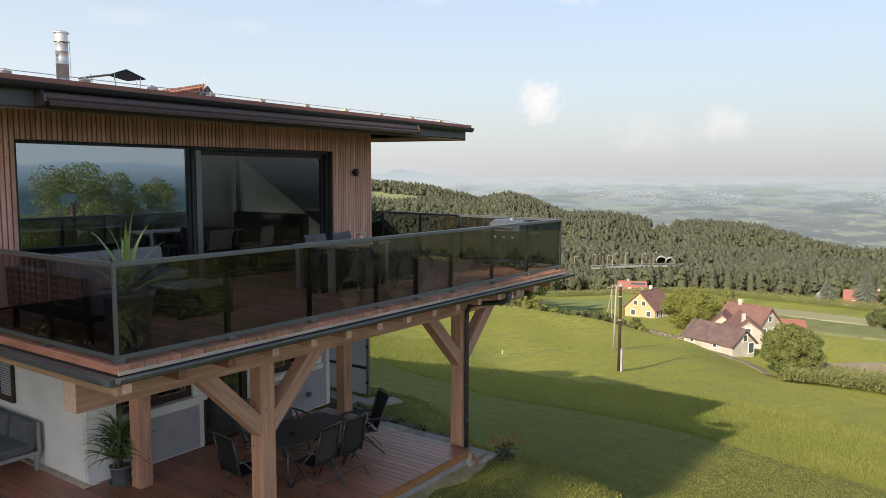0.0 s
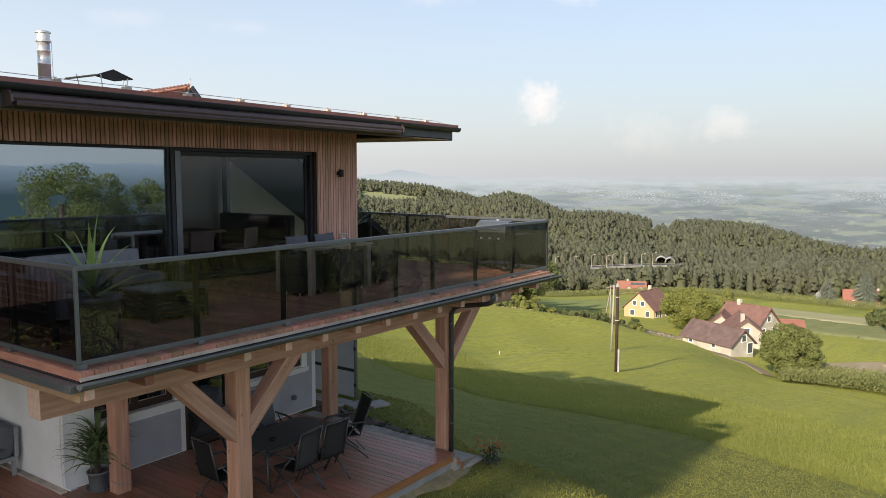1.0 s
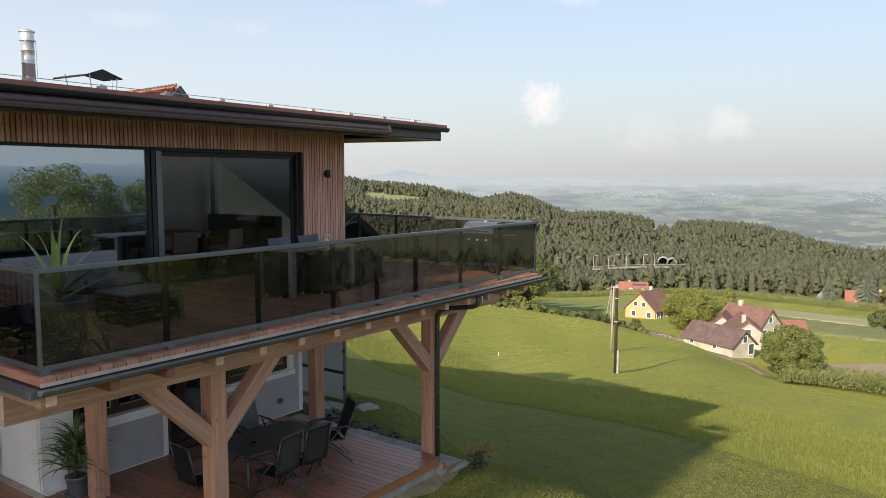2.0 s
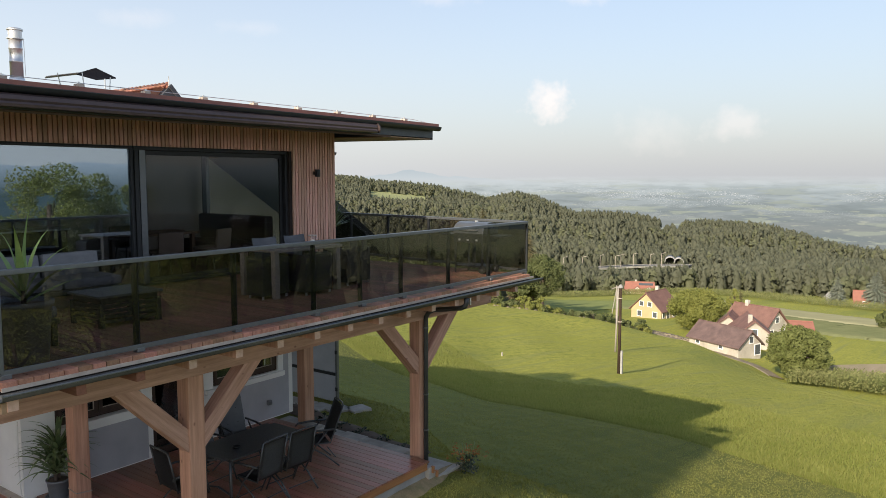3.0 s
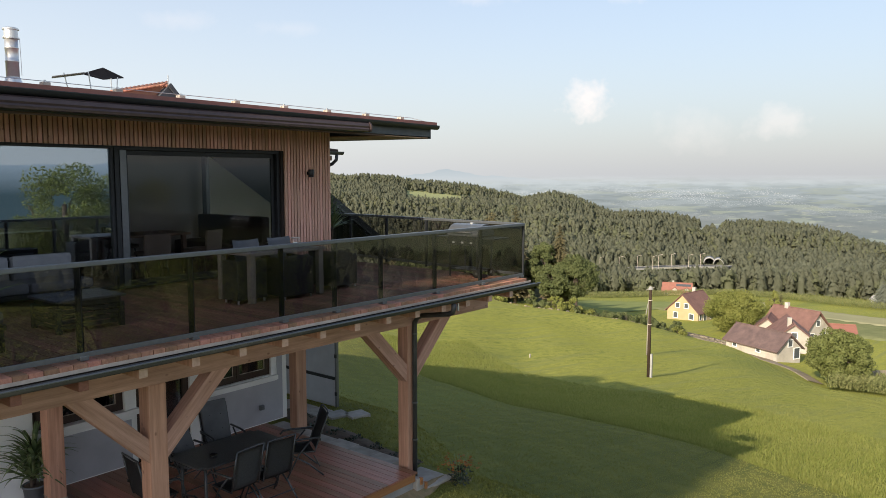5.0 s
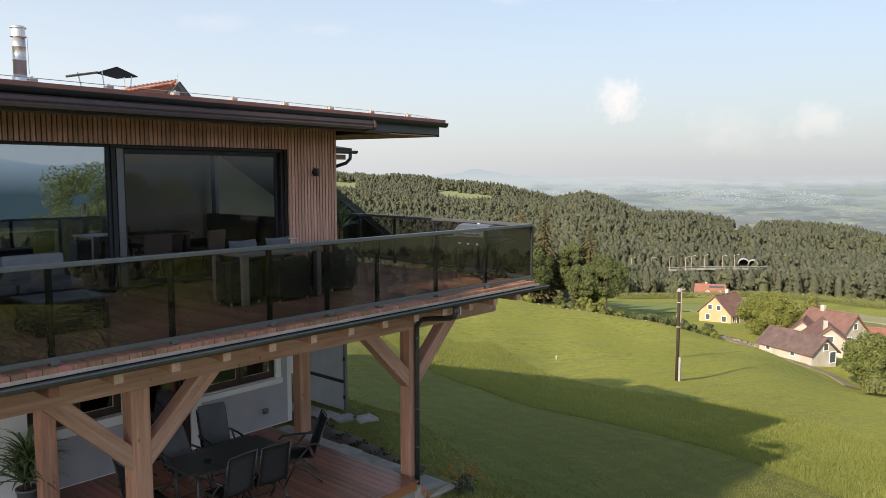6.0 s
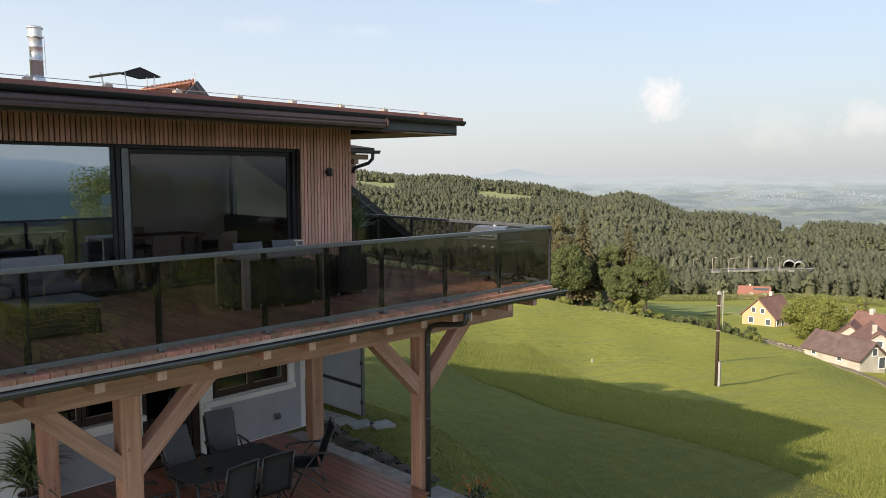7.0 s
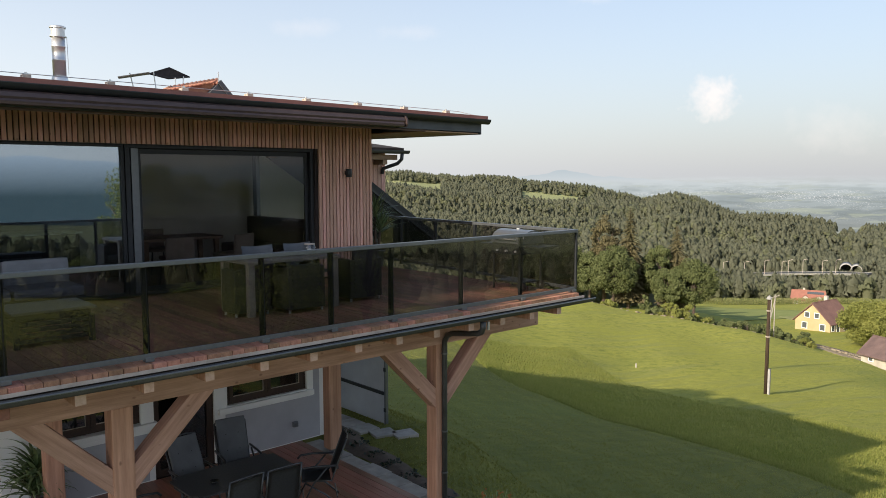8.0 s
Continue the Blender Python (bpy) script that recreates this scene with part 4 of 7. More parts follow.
def polar(az, d):
    return EYE_X + d * math.cos(radians(az)), EYE_Y + d * math.sin(radians(az))


# trees at the edge of the meadow
for i, (az, d, h, w, kind) in enumerate(((34.0, 166, 13.6, 11.0, "oak"), (35.7, 169, 12.4, 7.5, "oak"), (34.7, 172, 21.0, 7.4, "pine"), (32.92, 170, 22.6, 7.4, "spruce"), (31.9, 173, 12.2, 6.4, "oak"), (30.8, 169, 14.6, 6.6, "oak"),
                                         (29.63, 170, 19.2, 7.2, "spruce"), (28.35, 167, 12.6, 10.0, "oak"), (30.1, 165, 9.6, 7.5, "oak"), (33.0, 174, 12.0, 7.0, "oak"), (29.2, 174, 11.5, 7.0, "oak"), (37.0, 170, 14.4, 8.0, "oak"), (38.6, 172, 13.4, 9.5, "oak"), (40.4, 174, 13.5, 10.0, "oak"), (39.2, 177, 18.0, 6.0, "spruce"), (42.5, 176, 16.0, 7.0, "spruce"))):
    x, y = polar(az, d)
    if kind == "oak":
        broad_tree(x, y, h, w, 40 + i, "leafy green broadleaf tree at the meadow edge", 18500 if d < 172 else 9000, 0.26 if d < 172 else 0.36, 84, 0.2, "leaf")
    elif kind == "pine":
        broad_tree(x, y, h, w, 40 + i, "tall thin-crowned brownish conifer at the meadow edge", 9000, 0.30, 70, 0.3, "needle", "conifer")
    else:
        spruce_tree(x, y, h, w, 60 + i, "tall thinning spruce at the meadow edge", "needle", 52, 0.12)
for i, (az, d, h, w) in enumerate(((31.8, 163, 3.2, 3.4), (33.9, 117, 1.6, 3.0), (30.6, 117, 1.8, 3.2), (29.6, 116, 1.8, 3.6), (28.7, 117, 1.6, 4.0), (27.6, 119, 1.5, 3.6), (24.6, 122, 2.2, 3.5), (23.6, 124, 2.4, 3.6), (21.2, 138, 2.0, 4.5), (26.0, 121, 1.8, 3.5), (22.4, 128, 2.4, 4.0))):
    x, y = polar(az, d)
    broad_tree(x, y, h, w, 90 + i, "low leafy bush along the field edge", 1400, 0.28, 14, 0.0, "leaf_light" if i % 2 else "leaf", "bush")
for i in range(26):
    x, y = polar(20.9 + 0.36 * i + 0.2 * math.sin(i * 5.0), 124 + 7 * math.sin(i * 2.3) + (12 if i < 7 else 0))
    broad_tree(x, y, 2.2 + 0.9 * math.sin(i * 1.9), 3.2 + 0.9 * math.sin(i * 3.3), 300 + i, "low leafy shrub behind the meadow", 1300, 0.24, 14, 0.0, "leaf_light" if i % 3 == 0 else "leaf", "shrub")
# village trees
x, y = polar(10.35, 115)
broad_tree(x, y, 7.5, 8.4, 7, "large round walnut tree beside the corn field", 40000, 0.21, 130, 0.06, "leaf_mid")
x, y = polar(17.2, 158)
broad_tree(x, y, 8.2, 11.2, 8, "broad leafy tree behind the barn", 30000, 0.25, 110, 0.08, "leaf_light")
x, y = polar(14.75, 176)
broad_tree(x, y, 8.4, 3.2, 9, "pointed yellow-green cypress in the farm garden", 5000, 0.35, 30, 0.0, "leaf_light", "cypress")
x, y = polar(14.3, 192)
spruce_tree(x, y, 7.0, 2.4, 10, "slim dark conifer behind the farm", "needle")
x, y = polar(15.8, 182)
broad_tree(x, y, 5.0, 4.5, 12, "dark leafy tree behind the farm", 3000, 0.45, 20, 0.05, "leaf")
for i, (az, d, h, w, kind) in enumerate(((8.3, 285, 9.5, 6.5, "n"), (6.0, 285, 12.5, 9.0, "n"), (4.3, 280, 9, 10, "b"), (3.6, 190, 7, 9, "b"), (5.0, 205, 4, 7, "b"))):
    x, y = polar(az, d)
    if kind == "b":
        broad_tree(x, y, h, w, 140 + i, "leafy tree by the far farm", 4000, 0.8, 30, 0.05, "leaf")
    else:
        spruce_tree(x, y, h, w, 140 + i, "pale blue spruce by the far farm", "needle_blue", 20)
# garden trees before the facade, seen in its panes, and those added out of view for reflections and to shade the
# terrace
for i, (x, y, top, w, low) in enumerate(((9.9, -10.6, 5.7, 3.6, 4.6), (11.7, -11.2, 5.3, 3.0, 4.2), (13.5, -11.2, 5.0, 2.8, 4.0), (8.2, -9.9, 2.6, 3.4, 3.6))):
    broad_tree(x, y, top - at(x, y), w, 200 + i, "garden tree with airy leafy crown down to the ground", 22000, 0.06, 120, 0.05, "leaf_sunlit")
# shrubs known only from the railing glass, shade painted into their leaves
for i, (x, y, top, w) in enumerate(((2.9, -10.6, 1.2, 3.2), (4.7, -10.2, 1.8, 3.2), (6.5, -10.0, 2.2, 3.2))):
    broad_tree(x, y, top - at(x, y), w, 210 + i, "leafy garden shrub darkened for shade, mirrored in the railing", 12000, 0.045, 90, 0.02, "leaf_shaded", "shrub")
# unseen shrubs added so that the side glass mirrors something dark
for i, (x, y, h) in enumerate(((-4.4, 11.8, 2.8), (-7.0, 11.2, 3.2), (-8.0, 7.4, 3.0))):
    broad_tree(x, y, h, 3.4, 260 + i, "dense shrub added out of view to darken the side glass", 3500, 0.10, 50, 0.02, "leaf_shaded", "shrub")
# unseen trees, sized and set so their shadows shape the shade
for i, (x, y, h, w) in enumerate(((-9.4, 10.4, 15.0, 8.4), (-40, -1.7, 27.5, 6.4), (-40, 3.4, 24.5, 8.6), (-40, 9.0, 22.5, 9.0))):
    broad_tree(x, y, h, w, 220 + i, "tall unseen tree added to shade the terrace", 9000, 0.62, 60, 0.16, "leaf")
for i, (y, top) in enumerate(((12.6, 16.7), (15.6, 17.0), (18.3, 16.9))):
    broad_tree(-9.3 + 0.4 * math.sin(i * 2.1), y, top - at(-9.3, y), 7.6, 240 + i, "tall unseen tree added to cast the meadow shadow", 9000, 0.62, 70, 0.10, "leaf")


# ---- forest ----
def forest(name, az0, az1, d0, d1, step, seed, hmin, hmax, leafy, label, keep=None, shag=14, bough=0.2, core=1.0):
    """Many trees in one mesh: each a soft uneven dome with ragged boughs standing off it."""
    rng = np.random.default_rng(seed)
    pts = []
    d = d0
    while d < d1:
        st = step * (0.85 + 0.45 * (d - d0) / 900)
        k = int(radians(az1 - az0) * d / st)
        a = radians(az0) + (np.arange(k) + rng.uniform(-0.5, 0.5, k)) * radians(az1 - az0) / k
        dd = d + rng.uniform(-0.5, 0.5, k) * st
        pts.append(np.stack([a, dd], 1))
        d += st
    P = np.concatenate(pts)
    if keep is not None:
        P = P[keep(np.degrees(P[:, 0]), P[:, 1])]
    x, y = EYE_X + P[:, 1] * np.cos(P[:, 0]), EYE_Y + P[:, 1] * np.sin(P[:, 0])
    z = land(x, y)
    n = len(x)
    patch = np.sin(x * 0.013 + 1) * np.sin(y * 0.017 + 2) + 0.6 * np.sin(x * 0.041) * np.sin(y * 0.037)
    h = rng.uniform(hmin, hmax, n) * (1 + 0.12 * patch) * rng.choice([0.8, 1.0, 1.0, 1.08], n)
    isleaf = rng.uniform(size=n) < np.clip(leafy + 0.3 * patch, 0.02, 0.9)
    h = np.where(isleaf, h * 0.85, h)
    w = h * np.where(isleaf, rng.uniform(0.5, 0.72, n), rng.uniform(0.40, 0.58, n))
    # (height, radius) of the rings: a blunt spruce and a round crown
    rings_c, rings_l = ((0.08, 0.64), (0.42, 0.56), (0.78, 0.30)), ((0.10, 0.50), (0.46, 0.62), (0.80, 0.42))
    S, R = 6, 3
    V = np.zeros((n, R * S + 1, 3))
    for t in range(R):
        hr = np.where(isleaf[:, None], rings_l[t], rings_c[t])
        ph = rng.uniform(0, 6.28, n)
        for q in range(S):
            a = ph + 2 * math.pi * q / S
            r = w * hr[:, 1] * core * rng.uniform(0.72, 1.2, n)
            V[:, t * S + q, 0], V[:, t * S + q, 1] = x + r * np.cos(a), y + r * np.sin(a)
            V[:, t * S + q, 2] = z + h * (hr[:, 0] + rng.uniform(-0.06, 0.06, n))
    V[:, R * S] = np.stack([x + rng.normal(size=n) * w * 0.05, y + rng.normal(size=n) * w * 0.05, z + h * np.where(isleaf, 0.93, 0.97)], 1)
    one = []
    for t in range(R - 1):
        for q in range(S):
            a0, a1 = t * S + q, t * S + (q + 1) % S
            one += [(a0, a1, a1 + S), (a0, a1 + S, a0 + S)]
    one += [((R - 1) * S + q, (R - 1) * S + (q + 1) % S, R * S) for q in range(S)]
    one = np.array(one)
    base = (np.arange(n) * (R * S + 1))[:, None, None]
    F = (one[None] + base).reshape(-1, 3)
    mats = np.repeat(isleaf.astype(int), len(one))
    # ragged boughs: small triangles that lie on the crown and lift off at their tips
    k = np.repeat(np.arange(n), shag)
    u, a = rng.uniform(0.08, 1.0, n * shag) ** 0.8, rng.uniform(0, 6.28, n * shag)
    rad_c, rad_l = 0.62 * (1 - u) ** 0.62 + 0.02, 0.62 * np.sqrt(np.clip(1 - (2 * u - 1) ** 2 * 0.95, 0, 1))
    r = w[k] * np.where(isleaf[k], rad_l, rad_c)
    out = np.stack([np.cos(a), np.sin(a), np.zeros(len(a))], 1)
    side = np.stack([-np.sin(a), np.cos(a), np.zeros(len(a))], 1)
    mid = np.stack([x[k], y[k], z[k] + h[k] * (0.10 + 0.86 * u)], 1) + out * r[:, None]
    s = (w[k] * bough * rng.uniform(0.6, 1.4, len(k)))[:, None]
    lean = rng.uniform(-0.5, 0.5, (len(k), 1))
    tri = np.stack([mid - side * s + out * s * 0.1 + [0, 0, 0.2] * s, mid + side * s * 0.9 - [0, 0, 0.25] * s, mid + side * s * lean - out * s * 0.45 + np.array([0, 0, 1.5]) * s], 1)
    o = len(V.reshape(-1, 3))
    F = np.concatenate([F, o + np.arange(len(k) * 3).reshape(-1, 3)])
    mats = np.concatenate([mats, isleaf[k].astype(int)])
    V = np.concatenate([V.reshape(-1, 3), tri.reshape(-1, 3)])
    return tagged(new(name, mesh_np(name, V, F, [M["conifer"], M["forest_leaf"]], True, mats)), label, "forest", "", "stuff")


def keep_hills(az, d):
    x, y = EYE_X + d * np.cos(np.radians(az)), EYE_Y + d * np.sin(np.radians(az))
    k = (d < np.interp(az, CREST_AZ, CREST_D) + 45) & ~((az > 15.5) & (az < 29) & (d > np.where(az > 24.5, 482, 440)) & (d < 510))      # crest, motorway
    # slope at which the ground shows from the camera, in thousandths
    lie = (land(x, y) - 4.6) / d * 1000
    # two sloping pastures below the crest, cut where they show in the camera's view
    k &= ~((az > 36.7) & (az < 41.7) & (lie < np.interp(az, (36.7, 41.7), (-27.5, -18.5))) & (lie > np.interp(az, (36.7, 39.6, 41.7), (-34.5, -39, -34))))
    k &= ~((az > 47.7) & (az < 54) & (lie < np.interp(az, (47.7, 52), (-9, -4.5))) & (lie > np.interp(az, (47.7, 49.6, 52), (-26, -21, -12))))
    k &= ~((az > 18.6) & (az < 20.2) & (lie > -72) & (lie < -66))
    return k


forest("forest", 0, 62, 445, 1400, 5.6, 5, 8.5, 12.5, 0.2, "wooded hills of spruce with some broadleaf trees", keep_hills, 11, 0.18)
forest("spruce_row", 4.0, 24.5, 326, 372, 4.2, 6, 8.0, 10.5, 0.08, "dense row of dark spruces across the valley", None, 64, 0.15, 0.72)
forest("valley_wood", 24.0, 32, 300, 430, 4.2, 7, 6, 10, 0.3, "mixed wood on the valley floor", lambda a, d: (d > 345 - 6 * (a - 24)) | (a > 29.5), 64, 0.14, 0.75)
forest("valley_thicket", 32, 62, 190, 440, 7.5, 8, 9, 14, 0.5, "mixed wood below the meadow", None, 60, 0.14, 0.75)
# south_wood is out of view, added to darken what the panes mirror
forest("south_wood", -80, -6, 140, 330, 9.0, 13, 8, 12, 0.5, "mixed wood added south of the garden to darken the reflections", None, 36, 0.12)
forest("edge_wood", 0, 12, 318, 445, 5.6, 11, 7, 12, 0.45, "mixed wood behind the far farm", None, 60, 0.14, 0.75)
forest("valley_floor_wood", 12, 24.5, 372, 445, 6.0, 12, 7, 10, 0.3, "mixed wood between the spruces and the motorway", None, 24, 0.2, 0.85)


# ---- fields ----
def strip(name, pts, width, lift, material, label, category="field"):
    """A flat strip draped over the land along points (az, distance)."""
    P = [polar(*p) for p in pts]
    fine = []
    for (x0, y0), (x1, y1) in zip(P, P[1:]):
        for k in range(16):
            fine.append((x0 + (x1 - x0) * k / 16, y0 + (y1 - y0) * k / 16))
    fine.append(P[-1])
    V, F = [], []
    rows = 14
    for i, (x, y) in enumerate(fine):
        x0, y0 = fine[max(i - 1, 0)]
        x1, y1 = fine[min(i + 1, len(fine) - 1)]
        l = math.hypot(x1 - x0, y1 - y0)
        nx, ny = -(y1 - y0) / l, (x1 - x0) / l
        for r in range(rows):
            q = min(max(r - 1, 0), rows - 3) / (rows - 3)
            s = (q - 0.5) * (width + 0.06 * width * math.sin(i * 1.7 + q * 4))
            s += -min(2.0, width * 0.2) if r == 0 else min(2.0, width * 0.2) if r == rows - 1 else 0.0
            V.append((x + nx * s, y + ny * s, at(x + nx * s, y + ny * s) + (lift if 0 < r < rows - 1 else -0.35)))
    for i in range(len(fine) - 1):
        for r in range(rows - 1):
            F.append((i * rows + r, i * rows + r + 1, (i + 1) * rows + r + 1, (i + 1) * rows + r))
    a, b, c = (Vector(V[k]) for k in F[rows // 2][:3])
    if (b - a).cross(c - b).z < 0:
        F = [q[::-1] for q in F]
    return tagged(new(name, mesh_np(name, np.array(V), np.array(F), material)), label, category, "", "structure")


M["stubble"] = mat("pale stubble", (0.40, 0.37, 0.21), (0.33, 0.31, 0.17), 1.0, scale=0.15, bump=0.2, fine=2, spec=0.0)
M["crop"] = mat("dry crop", (0.27, 0.27, 0.125), (0.20, 0.215, 0.095), 1.0, scale=0.3, bump=0.4, fine=3, spec=0.0)
M["tilled"] = mat("tilled plot", (0.42, 0.33, 0.23), (0.31, 0.26, 0.16), 1.0, scale=0.3, stretch=(0.3, 3, 1), bump=0.4, fine=3, spec=0.0)
M["gravel"] = mat("pale gravel and earth", (0.36, 0.30, 0.22), (0.22, 0.18, 0.12), 1.0, scale=0.6, bump=0.5, fine=4, spec=0.0)
M["asphalt"] = mat("asphalt", (0.10, 0.10, 0.10), (0.075, 0.075, 0.075), 0.9, scale=0.5, bump=0.1, fine=5)
strip("field_stubble", [(1, 212), (5, 215), (9, 222), (14, 236), (19, 250)], 22, 0.4, M["stubble"], "pale harvested strip of field")
strip("field_crop", [(0, 180), (5, 185), (9, 188), (13, 198), (20, 222)], 30, 0.35, M["crop"], "field of dry brownish-green crop")
M["crop_green"] = mat("young green crop", (0.27, 0.29, 0.115), (0.215, 0.245, 0.09), 1.0, scale=0.3, stretch=(0.4, 2.5, 1), bump=0.3, fine=3, spec=0.0)
strip("field_crop_far", [(21.5, 214), (24.5, 222), (29, 226)], 46, 0.14, M["crop_green"], "green crop field behind the houses")
strip("tilled_plot", [(2, 128), (4.6, 127), (6.8, 132)], 14, 0.35, M["tilled"], "brown tilled garden plot")
strip("gravel_edge", [(35.5, 113), (31.5, 114), (28.5, 114.5), (25.5, 115), (23.5, 116)], 2.6, 0.12, M["gravel"], "strip of bare earth and gravel along the meadow", "gravel")
strip("farm_yard", [(21.2, 150), (19.5, 146), (18.0, 141), (17.0, 136)], 4.0, 0.12, M["gravel"], "pale gravel drive by the houses", "gravel")
strip("farm_bank", [(16.6, 133), (15.0, 126), (13.6, 121), (12.6, 117), (11.6, 112)], 2.0, 0.12, M["gravel"], "bare earth bank below the barn", "gravel")
# cut stones along the gravel
rng = np.random.default_rng(31)
V, F = [], []
for k in range(260):
    az = rng.uniform(23.4, 35.5) if k % 3 else rng.uniform(17.6, 21.0)
    d = (114 + rng.normal() * 1.6) if k % 3 else np.interp(az, (17.0, 21.2), (138, 151)) + rng.uniform(-1.5, 1.5)
    x, y = polar(az, d)
    s = rng.uniform(0.05, 0.18 if k % 3 else 0.32)
    c = np.array([(sx, sy, sz) for sz in (-0.5, 0.6) for sy in (-1, 1) for sx in (-1, 1)]) * s * rng.uniform(0.6, 1.2, (8, 3)) + [x, y, at(x, y) + 0.1]
    o = len(V)
    V += list(c)
    F += [[o + i for i in q] for q in ((0, 2, 3, 1), (4, 5, 7, 6), (0, 1, 5, 4), (2, 6, 7, 3), (0, 4, 6, 2), (1, 3, 7, 5))]
tagged(new("rubble", mesh_np("rubble", np.array(V), np.array(F), M["gravel"])), "loose pale stones along the field edge", "stones", "", "stuff")


def corn(name, pts, width, gap, height, seed, label, leaves=5):
    """Rows of corn plants along points (az, distance)."""
    rng = np.random.default_rng(seed)
    P = [np.array(polar(*p)) for p in pts]
    C = []
    for a, c in zip(P, P[1:]):
        l = np.linalg.norm(c - a)
        nrm = np.array([-(c - a)[1], (c - a)[0]]) / l
        nl, nw = int(l / gap), int(width / (gap * 1.3))
        for i in range(nl):
            for j in range(nw):
                C.append(a + (c - a) * (i + rng.uniform(-0.3, 0.3)) / nl + nrm * ((j + rng.uniform(-0.25, 0.25)) / nw - 0.5) * width)
    C = np.array(C)
    n = len(C)
    zg = land(C[:, 0], C[:, 1])
    hh = height * rng.uniform(0.85, 1.12, n)
    V, F = [], []
    o = 0
    for l in range(leaves + 1):
        a = rng.uniform(0, 2 * math.pi, n)
        if l == leaves:                                  # stalk and tassel
            p0 = np.stack([C[:, 0] - 0.05, C[:, 1], zg], 1)
            p1 = np.stack([C[:, 0] + 0.05, C[:, 1], zg], 1)
            p2 = np.stack([C[:, 0], C[:, 1], zg + hh * 1.08], 1)
        else:
            z0 = zg + hh * (0.15 + 0.72 * l / leaves)
            r = 0.13 * height * rng.uniform(0.7, 1.2, n)
            p0 = np.stack([C[:, 0], C[:, 1], z0], 1)
            p1 = np.stack([C[:, 0] + r * np.cos(a), C[:, 1] + r * np.sin(a), z0 + 0.10 * height * rng.uniform(0.2, 1.4, n)], 1)
            p2 = np.stack([C[:, 0] + r * 0.6 * np.cos(a + 0.3), C[:, 1] + r * 0.6 * np.sin(a + 0.3), z0 + 0.13 * height], 1)
        V += [p0, p1, p2]
        i = np.arange(n)[:, None]
        F.append(np.concatenate([i + o, i + o + n, i + o + 2 * n], 1))
        o += 3 * n
    return tagged(new(name, mesh_np(name, np.concatenate(V), np.concatenate(F), M["corn"])), label, "corn", "", "stuff")


corn("corn_field", [(3, 110), (6.5, 111), (10.6, 112)], 13, 0.34, 2.2, 3, "field of tall green corn with dry tassels", 7)
corn("corn_strip", [(1.5, 268), (5, 272), (9, 282), (14, 298), (19, 304)], 20, 0.75, 2.5, 4, "long strip of tall corn across the valley", 6)
corn("corn_strip", [(19, 304), (23, 298), (27.5, 276)], 14, 0.75, 2.5, 5, "long strip of tall corn across the valley", 6)

# meadow grass: tufts that stand up from the slope
def tufts(name, n, az, d0, d1, h, seed, label, mname):
    rng = np.random.default_rng(seed)
    a = np.radians(rng.uniform(*az, n))
    d = np.exp(rng.uniform(math.log(d0), math.log(d1), n))
    x, y = EYE_X + d * np.cos(a), EYE_Y + d * np.sin(a)
    ok = ~((x < 8.6) & (y > 0.6))
    x, y, d = x[ok], y[ok], d[ok]
    n = len(x)
    z = land(x, y) - 0.02
    V, F = [], []
    for k in range(3):
        t = rng.uniform(0, 2 * math.pi, n)
        s = h * rng.uniform(0.6, 1.3, n) * (1 + d / 160)
        w = 0.35 * s
        q = rng.normal(size=(n, 2)) * (0.5 * s)[:, None]
        c0, c1 = np.cos(t) * w, np.sin(t) * w
        lx, ly = rng.normal(size=n) * 0.3 * s, rng.normal(size=n) * 0.3 * s
        V += [np.stack([x + q[:, 0] - c0, y + q[:, 1] - c1, z], 1), np.stack([x + q[:, 0] + c0, y + q[:, 1] + c1, z], 1), np.stack([x + q[:, 0] + lx, y + q[:, 1] + ly, z + s], 1)]
        i = np.arange(n)[:, None]
        F.append(np.concatenate([i, i + n, i + 2 * n], 1) + 3 * n * k)
    return tagged(new(name, mesh_np(name, np.concatenate(V), np.concatenate(F), M[mname])), label, "grass", "", "stuff")


M["grass"] = foliage_mat("grass blades", (0.215, 0.22, 0.05), (0.315, 0.30, 0.09), 0.4)
tufts("grass", 165000, (-2, 60), 10, 118, 0.042, 17, "short green meadow grass", "grass")


M["grass_tall"] = foliage_mat("tall grass blades", (0.22, 0.25, 0.055), (0.34, 0.335, 0.10), 0.5)


def meadow_edge(y):
    """Where the mown lawn ends and the tall grass begins, as x for a given y."""
    return 25.0 + 0.33 * y + 1.2 * np.sin(y * 0.23)


